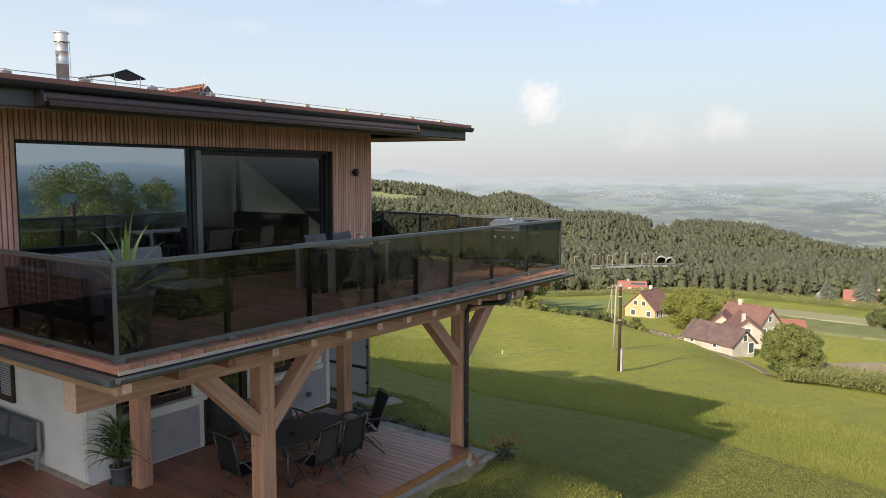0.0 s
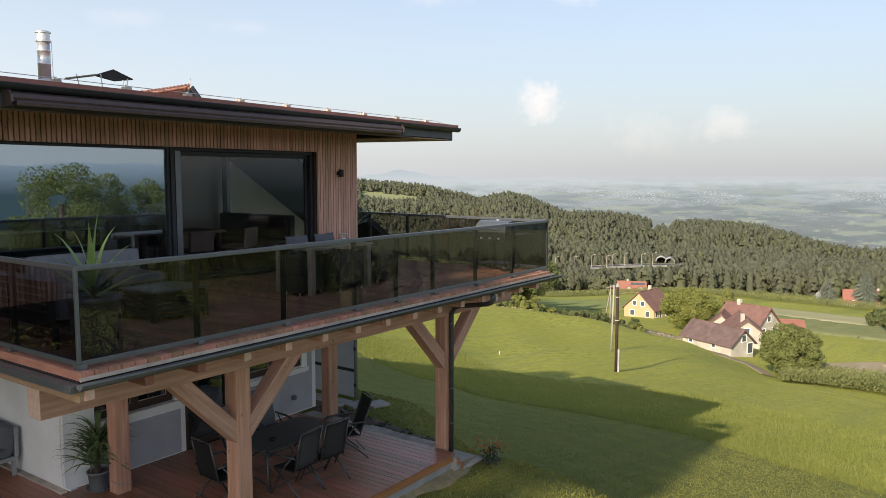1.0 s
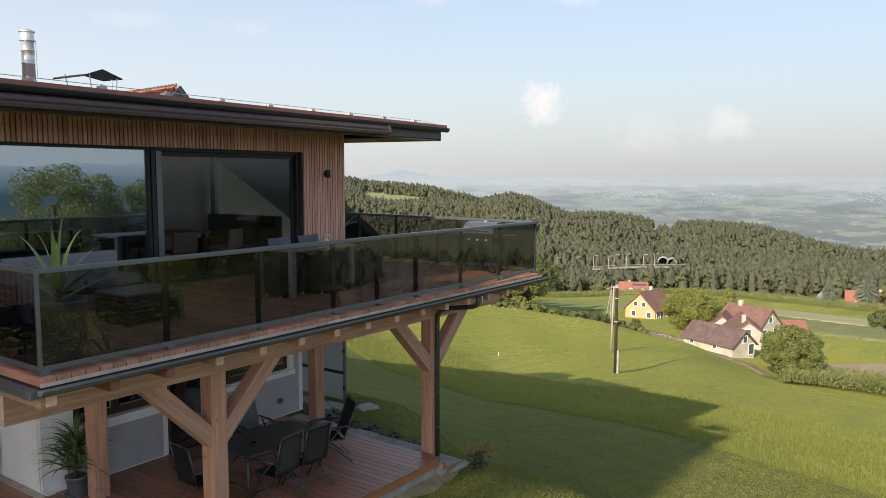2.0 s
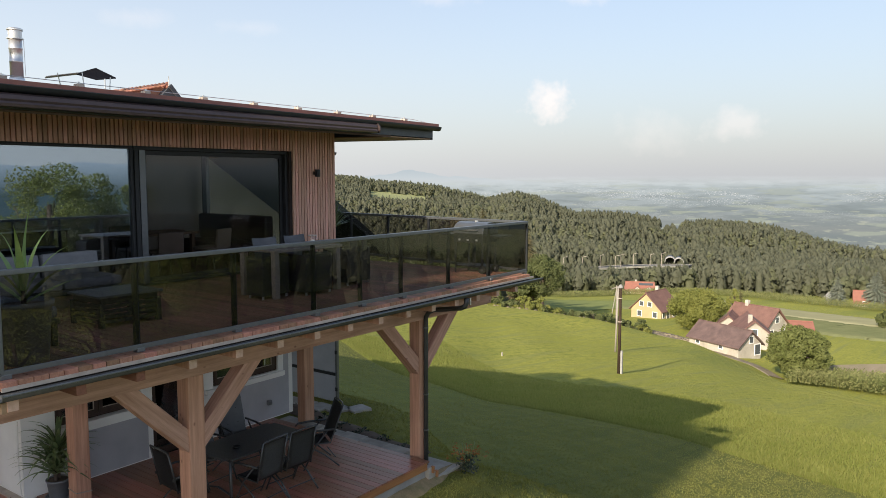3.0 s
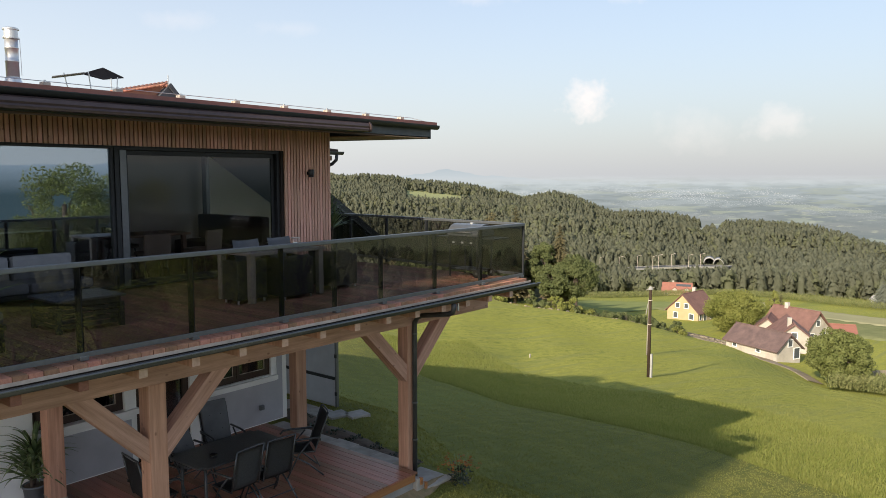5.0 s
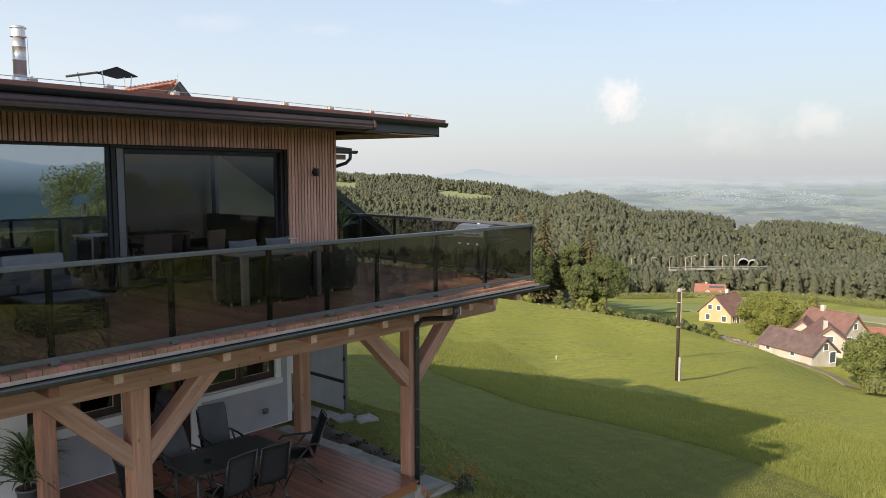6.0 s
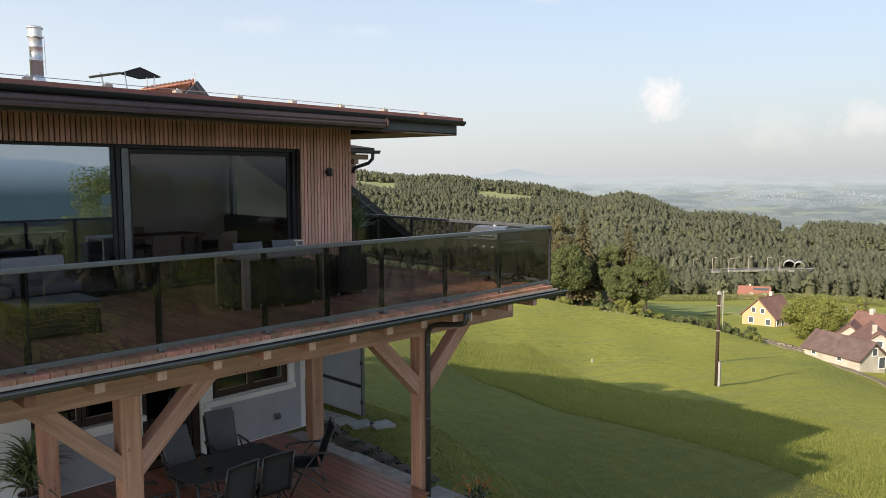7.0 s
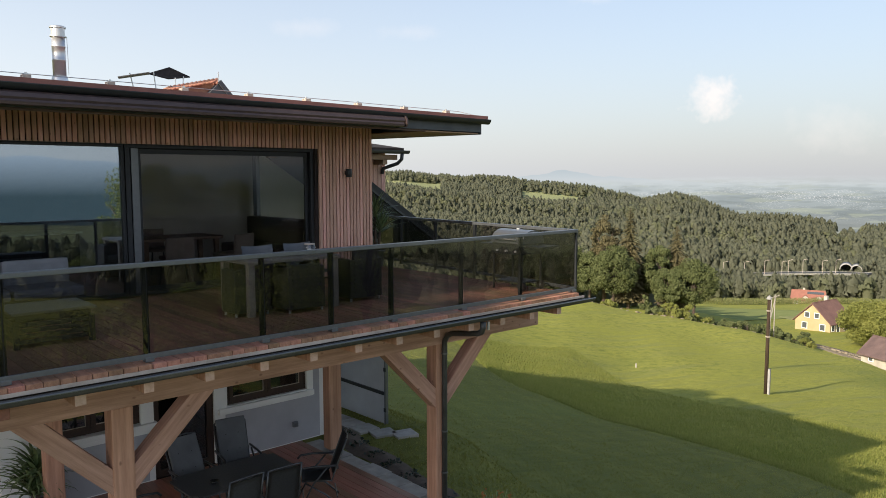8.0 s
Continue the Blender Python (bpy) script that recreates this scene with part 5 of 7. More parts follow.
def tall_grass(n, seed):
    rng = np.random.default_rng(seed)
    y = rng.uniform(-16, 34, n)
    x = meadow_edge(y) + 15 * rng.uniform(0, 1, n) ** 1.6
    z = land(x, y) - 0.03
    V, F = [], []
    for k in range(3):
        t = rng.uniform(0, 2 * math.pi, n)
        s = rng.uniform(0.06, 0.18, n)
        q = rng.normal(size=(n, 2)) * 0.10
        c0, c1 = np.cos(t) * s * 0.16, np.sin(t) * s * 0.16
        lx, ly = rng.normal(size=n) * 0.3 * s, rng.normal(size=n) * 0.3 * s
        V += [np.stack([x + q[:, 0] - c0, y + q[:, 1] - c1, z], 1), np.stack([x + q[:, 0] + c0, y + q[:, 1] + c1, z], 1), np.stack([x + q[:, 0] + lx, y + q[:, 1] + ly, z + s], 1)]
        i = np.arange(n)[:, None]
        F.append(np.concatenate([i, i + n, i + 2 * n], 1) + 3 * n * k)
    return tagged(new("tall_grass", mesh_np("tall_grass", np.concatenate(V), np.concatenate(F), M["grass_tall"])), "band of taller unmown grass in the meadow", "grass", "", "stuff")


tall_grass(60000, 18)


# ---- houses in the valley ----
M["yellow"] = mat("yellow plaster", (0.46, 0.355, 0.205), (0.40, 0.31, 0.17), 0.9, scale=0.5, bump=0.05, coarse=0.05)
M["roof_far"] = mat("brown-red tiled roof", (0.205, 0.108, 0.084), (0.15, 0.078, 0.064), 0.8, scale=0.8, bump=0.2, fine=6, coarse=0.15)
M["roof_barn"] = mat("dark brown barn tiles", (0.155, 0.10, 0.088), (0.11, 0.072, 0.066), 0.8, scale=0.8, bump=0.2, fine=6, coarse=0.2)
M["roof_orange"] = mat("bright red tiled roof", (0.31, 0.13, 0.09), (0.25, 0.105, 0.075), 0.8, scale=0.8, bump=0.2, fine=6)
M["far_white"] = mat("old white plaster", (0.50, 0.455, 0.39), (0.36, 0.32, 0.27), 0.9, scale=0.4, bump=0.05, coarse=0.12)
M["throat"] = mat("dark sheet for unlit tunnel", (0.06, 0.06, 0.055), rough=0.95, bump=0.0)
M["far_glass"] = mat("dark far window", (0.09, 0.10, 0.11), rough=0.2, bump=0.0)


def house(name, az, d, w, l, wall, ridge, turn, wm, rm, label, wins=(), hip=0.0, chimney=None, over=0.45, sink=0.6, lift=0.0):
    """A gabled house; its ridge runs along its local x. wins: (side, along, height, width, tall); side -y, +y, -x, +x."""
    x, y = polar(az, d)
    h = root(name, (0, 0, 0), label, "house")
    b = bmn()
    poly(b, [(-w / 2, -sink - 1.5), (w / 2, -sink - 1.5), (w / 2, wall), (0, ridge - 0.12), (-w / 2, wall)], -l / 2, l / 2, "x")
    part("wall", b, M[wm], h)
    sl = (ridge - wall) / (w / 2)
    b = bmn()
    e = w / 2 + over
    poly(b, [(-e, wall - over * sl), (0, ridge), (e, wall - over * sl), (e, wall - over * sl + 0.2), (0, ridge + 0.24), (-e, wall - over * sl + 0.2)], -l / 2 - over, l / 2 + over, "x")
    if hip:
        for v in b.verts:
            if abs(v.co.y) < 0.01:
                v.co.x -= math.copysign(hip, v.co.x)
    part("roof", b, M[rm], h)
    b = bmn()
    tube(b, [(-l / 2 - over + hip, 0, ridge + 0.24), (l / 2 + over - hip, 0, ridge + 0.24)], 0.12, 6)
    part("ridge", b, M[rm], h)
    for side, u, zc, ww, wh in wins:
        m = {"-y": Matrix.Translation((u, -w / 2, zc)), "+y": Matrix.Translation((u, w / 2, zc)) @ Matrix.Rotation(math.pi, 4, "Z"),
             "-x": Matrix.Translation((-l / 2, u, zc)) @ Matrix.Rotation(-math.pi / 2, 4, "Z"), "+x": Matrix.Translation((l / 2, u, zc)) @ Matrix.Rotation(math.pi / 2, 4, "Z")}[side]
        b = bmn()
        for q in ((-ww / 2 - 0.12, ww / 2 + 0.12, wh / 2, wh / 2 + 0.12), (-ww / 2 - 0.12, ww / 2 + 0.12, -wh / 2 - 0.12, -wh / 2), (-ww / 2 - 0.12, -ww / 2, -wh / 2, wh / 2), (ww / 2, ww / 2 + 0.12, -wh / 2, wh / 2)):
            box(b, q[0], q[1], -0.06, 0.0, q[2], q[3], 0, m)
        win = part("window", b, M["white"], h, "white framed window")
        part("pane", box(bmn(), -ww / 2, ww / 2, -0.025, 0.0, -wh / 2, wh / 2, 0, m), M["far_glass"], win)
    if chimney:
        part("chimney", box(bmn(), chimney[0] - 0.35, chimney[0] + 0.35, chimney[1] - 0.35, chimney[1] + 0.35, wall, ridge + 1.0, 0.04), M["far_white"], h)
    h.matrix_basis = Matrix.Translation((x, y, at(x, y) + lift)) @ Matrix.Rotation(radians(turn), 4, "Z")
    return h


house("yellow_house", 20.1, 182, 7.6, 8.6, 2.4, 6.0, -8, "yellow", "roof_far", "yellow house with brown-red gabled roof and white window frames",
      (("-x", -2.2, 1.3, 1.0, 1.2), ("-x", 1.7, 1.3, 1.0, 1.2), ("-x", -0.9, 3.6, 0.9, 1.0), ("-x", 1.2, 3.6, 0.9, 1.0), ("-y", -3.2, 1.3, 0.9, 1.2), ("-y", -1.2, 1.2, 1.0, 2.0), ("-y", 2.0, 1.3, 1.6, 1.6)), 0.0, (2.5, 1.0))
house("barn", 15.2, 131, 5.2, 10.0, 2.1, 4.2, -115, "far_white", "roof_barn", "long whitewashed barn with dark tiled roof",
      (("-y", 1.5, 1.4, 0.7, 0.5), ("-y", -3.2, 1.4, 0.7, 0.5), ("+x", 0.3, 2.9, 0.9, 1.0), ("+x", 1.8, 1.2, 1.2, 1.6)), 0.0)
house("farmhouse", 13.2, 156, 6.4, 9.0, 2.9, 5.9, -112, "far_white", "roof_far", "white farmhouse with red-brown tiled roof",
      (("+x", 0.0, 4.0, 0.9, 1.0), ("+x", -1.6, 1.6, 1.0, 1.2), ("+x", 1.6, 1.6, 1.0, 1.2)), 0.0, (-2.0, 0.0))
house("farmhouse_wing", 13.5, 144, 6.0, 9.0, 2.6, 5.0, 22, "far_white", "roof_far", "lower white wing with red-brown tiled roof",
      (("-x", 0.0, 3.2, 0.8, 0.9), ("-y", 1.0, 1.4, 0.9, 1.1)), 0.0, (-3.0, 0.6))
house("farm_shed", 14.9, 152, 4.6, 6.0, 2.4, 4.4, 10, "far_white", "roof_far", "small farm building with brown-red roof", (("-x", 0.0, 1.9, 1.0, 1.0),), 0.0)
house("farm_lean_to", 11.1, 168, 4.6, 8.0, 1.5, 2.5, -70, "far_white", "roof_orange", "low shed with wine-red roof", ())
red = house("red_roof_house", 21.35, 318, 7.0, 11.6, 1.7, 4.7, -68, "yellow", "roof_orange", "far house with bright red tiled roof and solar panels", (("-y", -4.2, 0.8, 1.0, 1.1), ("-y", 4.2, 0.8, 1.0, 1.1)), 0.4, (-1.6, 0.5))
pitch = math.atan2(3.0, 3.5)
for u in (-1.0, 3.6):
    b = bmn()
    poly(b, [(u - 0.95, 2.0), (u + 0.95, 2.0), (u + 0.95, 2.5), (u, 3.2), (u - 0.95, 2.5)], -3.3, -1.2, "y")
    part("dormer", b, M["far_white"], red, "small white gabled dormer")
    b = bmn()
    poly(b, [(u - 1.15, 2.42), (u, 3.28), (u + 1.15, 2.42), (u + 1.15, 2.56), (u, 3.44), (u - 1.15, 2.56)], -3.45, -1.0, "y")
    part("dormer_roof", b, M["roof_orange"], red)
part("solar_panel", box(bmn(), -0.4, 5.2, -0.55, 0.55, 0.0, 0.12, 0.0, Matrix.Translation((0, -1.1, 4.02)) @ Matrix.Rotation(pitch, 4, "X")), M["far_glass"], red, "row of dark solar panels")
for q in bpy.data.objects:
    if q.parent is red and q.name.split(".")[0] in ("dormer", "dormer_roof", "solar_panel"):
        q.matrix_parent_inverse = Matrix()
house("far_farm", 5.9, 287, 8.0, 14.0, 1.6, 5.0, -80, "far_white", "roof_orange", "far farm with bright red roof half hidden by trees", (("-y", -4.0, 1.5, 1.3, 1.3), ("-y", 4.0, 1.5, 1.3, 1.3)), 0.0, (3.0, 0.5))
house("far_barn", 8.5, 294, 4.0, 5.0, 1.6, 3.2, -70, "concrete", "concrete", "grey roofed far barn", (), 1.0)

# ---- motorway with tunnel mouths ----
M["far_concrete"] = mat("dark grey concrete", (0.24, 0.235, 0.215), (0.17, 0.165, 0.15), 0.9, scale=0.4, bump=0.1, coarse=0.25, spec=0.1)
mw = root("motorway_bridge", (450, 180, -52), "concrete motorway viaduct with pale parapets", "bridge")
P = [(*polar(a, 500 - 0.3 * (a - 22) ** 2), z) for a, z in ((17.9, -50.7), (18.9, -51.1), (20, -51.6), (22, -52.6), (24.5, -54.2), (27.5, -56.2))]
for (dx, w, z0, z1, nm, m) in ((0, 11.0, -0.8, 0.0, "deck", "far_concrete"), (-5.4, 0.3, 0.0, 0.45, "parapet", "far_concrete"), (5.4, 0.3, 0.0, 0.45, "parapet", "far_concrete")):
    V, F = [], []
    for i, p in enumerate(P):
        q0, q1 = P[max(i - 1, 0)], P[min(i + 1, len(P) - 1)]
        l = math.hypot(q1[0] - q0[0], q1[1] - q0[1])
        nx, ny = -(q1[1] - q0[1]) / l, (q1[0] - q0[0]) / l
        for s, z in ((dx - w / 2, z0), (dx + w / 2, z0), (dx + w / 2, z1), (dx - w / 2, z1)):
            V.append((p[0] + nx * s, p[1] + ny * s, p[2] + z))
    for i in range(len(P) - 1):
        for k in range(4):
            F.append((i * 4 + k, i * 4 + (k + 1) % 4, i * 4 + 4 + (k + 1) % 4, i * 4 + 4 + k))
    place(nm, mesh_np(nm, np.array(V), np.array(F), M[m]), mw)
for i, p in enumerate(P):
    part("pier", box(bmn(), p[0] - 1.2, p[0] + 1.2, p[1] - 1.2, p[1] + 1.2, at(p[0], p[1]) - 2, p[2] - 1.5), M["concrete"], mw)
for i, (az, d) in enumerate(((19.9, 497), (20.7, 492), (22.8, 497), (23.2, 490), (24.3, 497), (25.6, 492), (27.0, 494), (21.9, 500))):
    x, y = polar(az, d)
    z = np.interp(az, (16.6, 27.5), (-50.5, -56.2))
    lamp = root("street_lamp", (x, y, z), "slim pale street lamp on the viaduct", "street lamp", "motorway lamps")
    part("pole", tube(bmn(), [(x, y, z - 0.5), (x, y, z + 8.5)], 0.13, 6), M["drip"], lamp)
    part("arm", tube(bmn(), [(x, y, z + 8.4), (x + 0.5, y - 1.6, z + 9.0)], 0.10, 6), M["drip"], lamp)
    part("head", box(bmn(), x + 0.2, x + 0.9, y - 2.6, y - 1.4, z + 8.9, z + 9.15, 0.04), M["drip"], lamp)
for (az, d, r) in ((19.3, 512, 3.5), (18.68, 510, 3.1)):
    x, y = polar(az, d)
    tm = root("tunnel_portal", (x, y, -50), "pale concrete tunnel arch in the wooded hillside", "tunnel", "tunnel mouths")
    c, s = math.cos(radians(az)), math.sin(radians(az))
    V, F = [], []
    N = 16
    for k in range(N + 1):
        a = math.pi * k / N
        for rr in (r, r * 0.88):
            for dep in (0, 12):
                V.append((x + s * rr * math.cos(a) + c * dep, y - c * rr * math.cos(a) + s * dep, -50.8 + rr * math.sin(a)))
    for k in range(N):
        o = k * 4
        F += [(o, o + 4, o + 5, o + 1), (o + 2, o + 3, o + 7, o + 6), (o, o + 2, o + 6, o + 4), (o + 1, o + 5, o + 7, o + 3)]
    place("arch", mesh_np("arch", np.array(V), np.array(F), M["concrete"]), tm)
    b = bmn()
    V = [(x + c * 11 + s * r * u, y + s * 11 - c * r * u, -52 + w) for u, w in ((-0.8, 0), (0.8, 0), (0.8, 3.2), (-0.8, 3.2))]
    # dark sheet across the bore, its lack of light put into the colour
    place("throat", mesh_np("throat", np.array(V), np.array([[0, 1, 2, 3]]), M["throat"]), tm)

# ---- poles on the meadow ----
M["pole"] = mat("weathered dark pole", (0.066, 0.045, 0.03), (0.035, 0.024, 0.017), 0.95, scale=5, stretch=(3, 3, 0.3), bump=0.3, spec=0.15)
px, py = 53.4, 16.6
pz = at(px, py)
pl = root("utility_pole", (px, py, pz), "dark weathered timber utility pole with a pale strut at its foot", "pole")
part("shaft", tube(bmn(), [(px, py, pz - 0.3), (px, py, pz + 7.0)], 0.14, 10, True, 0.11), M["pole"], pl, "", True)
part("foot_post", box(bmn(), px - 0.10, px + 0.08, py - 0.30, py - 0.14, pz - 0.2, pz + 1.9, 0.02), M["concrete"], pl, "pale concrete foot post")
for z in (4.2, 6.1):
    part("band", lathe(bmn(), [(0.15, 0), (0.17, 0.01), (0.17, 0.06), (0.15, 0.07)], 10, (px, py, pz + z)), M["drip"], pl)
part("cap", lathe(bmn(), [(0.16, 0), (0.2, 0.05), (0.12, 0.22), (0.03, 0.3)], 10, (px, py, pz + 6.95)), M["concrete"], pl)
qx, qy = polar(22.62, 80)
qz = at(qx, qy)
p2 = root("thin_pole", (qx, qy, qz), "thin pale leaning timber pole on the meadow", "pole")
part("shaft", tube(bmn(), [(qx, qy, qz - 0.3), (qx + 0.05, qy - 0.16, qz + 6.8)], 0.11, 8, True, 0.08), M["grey_wood"], p2, "", True)
part("cap", lathe(bmn(), [(0.09, 0), (0.11, 0.03), (0.05, 0.12)], 8, (qx + 0.05, qy - 0.16, qz + 6.78)), M["concrete"], p2)
qx, qy = polar(22.8, 122)
qz = at(qx, qy)
p3 = root("trestle_pole", (qx, qy, qz), "pale timber pole with stay and crosspiece by the gardens", "pole")
part("shaft", tube(bmn(), [(qx, qy, qz - 0.3), (qx, qy, qz + 7.6)], 0.08, 8, True, 0.07), M["grey_wood"], p3)
part("stay", tube(bmn(), [(qx, qy, qz + 7.0), (qx - 0.3, qy + 1.1, qz + 0.0)], 0.06, 6), M["grey_wood"], p3)
part("crosspiece", bar(bmn(), (qx - 0.3, qy + 0.7, qz + 7.0), (qx + 0.3, qy - 0.5, qz + 7.5), 0.10), M["grey_wood"], p3)
x, y = 55.0, 28.6
solo("marker_stake", box(bmn(), x - 0.05, x + 0.05, y - 0.05, y + 0.05, at(x, y) - 0.1, at(x, y) + 0.36, 0.01), M["far_white"], "short white marker stake in the meadow", "stake")
for (az, d) in ((27.6, 121), (26.6, 124), (24.0, 140), (22.9, 150), (25.4, 130)):
    x, y = polar(az, d)
    solo("fence_post", box(bmn(), x - 0.08, x + 0.08, y - 0.08, y + 0.08, at(x, y) - 0.2, at(x, y) + 1.9, 0.02), M["grey_wood"], "pale post beside the field edge", "post", "posts by the field")


# ---- the plain far off ----
# a glowing sheet; haze is painted in, paler towards its rim
def distance_mat():
    m, nt, p, o = node_mat("plain with painted haze")
    nt.nodes.remove(p)
    L, N = nt.links.new, nt.nodes.new
    geo, sp = N("ShaderNodeNewGeometry"), N("ShaderNodeSeparateXYZ")
    L(geo.outputs["Position"], sp.inputs[0])
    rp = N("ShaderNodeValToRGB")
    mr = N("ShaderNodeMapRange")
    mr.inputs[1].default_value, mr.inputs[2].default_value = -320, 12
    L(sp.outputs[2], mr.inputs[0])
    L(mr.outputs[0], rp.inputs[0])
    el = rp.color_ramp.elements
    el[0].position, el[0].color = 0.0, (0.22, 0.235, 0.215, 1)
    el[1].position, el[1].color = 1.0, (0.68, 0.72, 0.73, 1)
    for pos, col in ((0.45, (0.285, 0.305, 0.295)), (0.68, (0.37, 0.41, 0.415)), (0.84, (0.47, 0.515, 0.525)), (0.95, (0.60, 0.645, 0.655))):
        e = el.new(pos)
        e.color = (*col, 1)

    def nse(scale, st, lo, hi, detail=5):
        mp, n, r = N("ShaderNodeMapping"), N("ShaderNodeTexNoise"), N("ShaderNodeMapRange")
        mp.inputs["Scale"].default_value = st
        L(geo.outputs["Position"], mp.inputs[0])
        L(mp.outputs[0], n.inputs["Vector"])
        n.inputs["Scale"].default_value, n.inputs["Detail"].default_value = scale, detail
        r.inputs[1].default_value, r.inputs[2].default_value = lo, hi
        L(n.outputs[0], r.inputs[0])
        return r.outputs[0]

    def mix(f, a, b2):
        n = N("ShaderNodeMix")
        n.data_type = "RGBA"
        L(f, n.inputs[0])
        L(a, n.inputs[6])
        if isinstance(b2, tuple):
            n.inputs[7].default_value = (*b2, 1)
        else:
            L(b2, n.inputs[7])
        return n.outputs[2]

    def mul(a, k):
        n = N("ShaderNodeMath")
        n.operation = "MULTIPLY"
        L(a, n.inputs[0])
        if isinstance(k, (int, float)):
            n.inputs[1].default_value = k
        else:
            L(k, n.inputs[1])
        return n.outputs[0]

    low = N("ShaderNodeMapRange")                       # painted haze softens the pattern towards the far rim
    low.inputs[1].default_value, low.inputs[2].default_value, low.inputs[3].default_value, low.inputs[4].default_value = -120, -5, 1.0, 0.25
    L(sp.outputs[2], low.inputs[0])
    c = rp.outputs[0]
    c = mix(mul(mul(nse(0.004, (1, 1, 9), 0.45, 0.60), 0.62), low.outputs[0]), c, (0.215, 0.25, 0.255))      # woods
    c = mix(mul(mul(nse(0.013, (1, 1, 7), 0.50, 0.60), 0.45), low.outputs[0]), c, (0.225, 0.255, 0.25))
    c = mix(mul(mul(nse(0.006, (1, 1, 10), 0.55, 0.61), 0.62), low.outputs[0]), c, (0.42, 0.45, 0.36))       # fields
    c = mix(mul(mul(nse(0.02, (1, 1, 6), 0.60, 0.66), 0.55), low.outputs[0]), c, (0.47, 0.48, 0.38))
    town = nse(0.0035, (1, 1, 8), 0.47, 0.56, 3)
    belt = N("ShaderNodeValToRGB")                      # the towns lie in a belt across the plain
    L(mr.outputs[0], belt.inputs[0])
    be = belt.color_ramp.elements
    be[0].position, be[0].color, be[1].position, be[1].color = 0.50, (0.12, 0.12, 0.12, 1), 0.90, (0.1, 0.1, 0.1, 1)
    for pos, v in ((0.66, 0.35), (0.72, 1.0), (0.80, 1.0), (0.84, 0.4)):
        e = be.new(pos)
        e.color = (v, v, v, 1)
    c = mix(mul(mul(mul(nse(0.17, (1, 1, 3.4), 0.56, 0.66, 2), town), belt.outputs[0]), 0.8), c, (0.84, 0.82, 0.80))    # towns
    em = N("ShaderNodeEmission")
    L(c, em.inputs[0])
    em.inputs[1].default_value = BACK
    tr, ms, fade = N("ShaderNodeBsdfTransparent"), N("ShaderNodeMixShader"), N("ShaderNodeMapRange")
    fade.inputs[1].default_value, fade.inputs[2].default_value = -28, 11     # the painted rim fades out to the sky
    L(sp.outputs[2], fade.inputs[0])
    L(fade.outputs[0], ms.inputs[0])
    L(em.outputs[0], ms.inputs[1])
    L(tr.outputs[0], ms.inputs[2])
    L(ms.outputs[0], o.inputs[0])
    return m


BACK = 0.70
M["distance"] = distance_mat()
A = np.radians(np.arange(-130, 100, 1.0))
V = np.concatenate([np.stack([EYE_X + 3000 * np.cos(A), EYE_Y + 3000 * np.sin(A), np.full(len(A), z)], 1) for z in (-420.0, 12.0)])
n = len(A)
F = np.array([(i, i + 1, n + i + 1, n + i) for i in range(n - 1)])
tagged(new("backdrop", mesh_np("backdrop", V, F, M["distance"])), "glowing backdrop of a wide plain with painted haze, towns and fields", "backdrop", "", "structure")


# far hills as glowing sheets, haze put into colour and fading foot
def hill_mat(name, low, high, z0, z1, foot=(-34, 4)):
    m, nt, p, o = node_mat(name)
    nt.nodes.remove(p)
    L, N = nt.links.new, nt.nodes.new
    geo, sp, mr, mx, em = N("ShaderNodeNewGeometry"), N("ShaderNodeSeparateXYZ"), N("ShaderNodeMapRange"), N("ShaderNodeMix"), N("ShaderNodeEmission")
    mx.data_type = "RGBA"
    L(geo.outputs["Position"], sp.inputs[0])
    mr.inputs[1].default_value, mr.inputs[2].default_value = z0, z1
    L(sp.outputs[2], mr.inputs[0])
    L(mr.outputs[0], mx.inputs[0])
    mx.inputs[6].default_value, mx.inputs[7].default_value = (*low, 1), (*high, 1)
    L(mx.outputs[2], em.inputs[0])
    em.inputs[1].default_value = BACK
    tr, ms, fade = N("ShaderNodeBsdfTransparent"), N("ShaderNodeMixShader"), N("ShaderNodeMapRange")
    fade.inputs[1].default_value, fade.inputs[2].default_value = foot      # the foot fades out, as painted haze
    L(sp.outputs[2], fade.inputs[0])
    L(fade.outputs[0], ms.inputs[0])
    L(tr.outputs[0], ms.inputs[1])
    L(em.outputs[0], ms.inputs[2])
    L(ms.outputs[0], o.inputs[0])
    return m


M["far_hill"] = hill_mat("blue hill with painted haze", (0.54, 0.585, 0.61), (0.46, 0.52, 0.56), -10, 35)
A = np.arange(20.0, 64.0, 0.25)
crest = 2 + 29 * np.exp(-((A - 38.6) / 1.75) ** 2) + 5 * np.exp(-((A - 41.5) / 1.6) ** 2) + 6 * np.exp(-((A - 34.6) / 1.8) ** 2) + 12 * np.exp(-((A - 48.0) / 3.0) ** 2) + 16 * np.exp(-((A - 57.0) / 4.0) ** 2)
crest += 2.0 * np.sin(A * 3.1) + 1.0 * np.sin(A * 7.7) - 34 * np.clip((36 - A) / 14, 0, 1)
rr = 2950
V = np.concatenate([np.stack([EYE_X + rr * np.cos(np.radians(A)), EYE_Y + rr * np.sin(np.radians(A)), z], 1) for z in (np.full(len(A), -40.0), crest)])
n = len(A)
tagged(new("backdrop_hills", mesh_np("backdrop_hills", V, np.array([(i, i + 1, n + i + 1, n + i) for i in range(n - 1)]), M["far_hill"])), "glowing pale blue hills with painted haze", "backdrop", "", "structure")
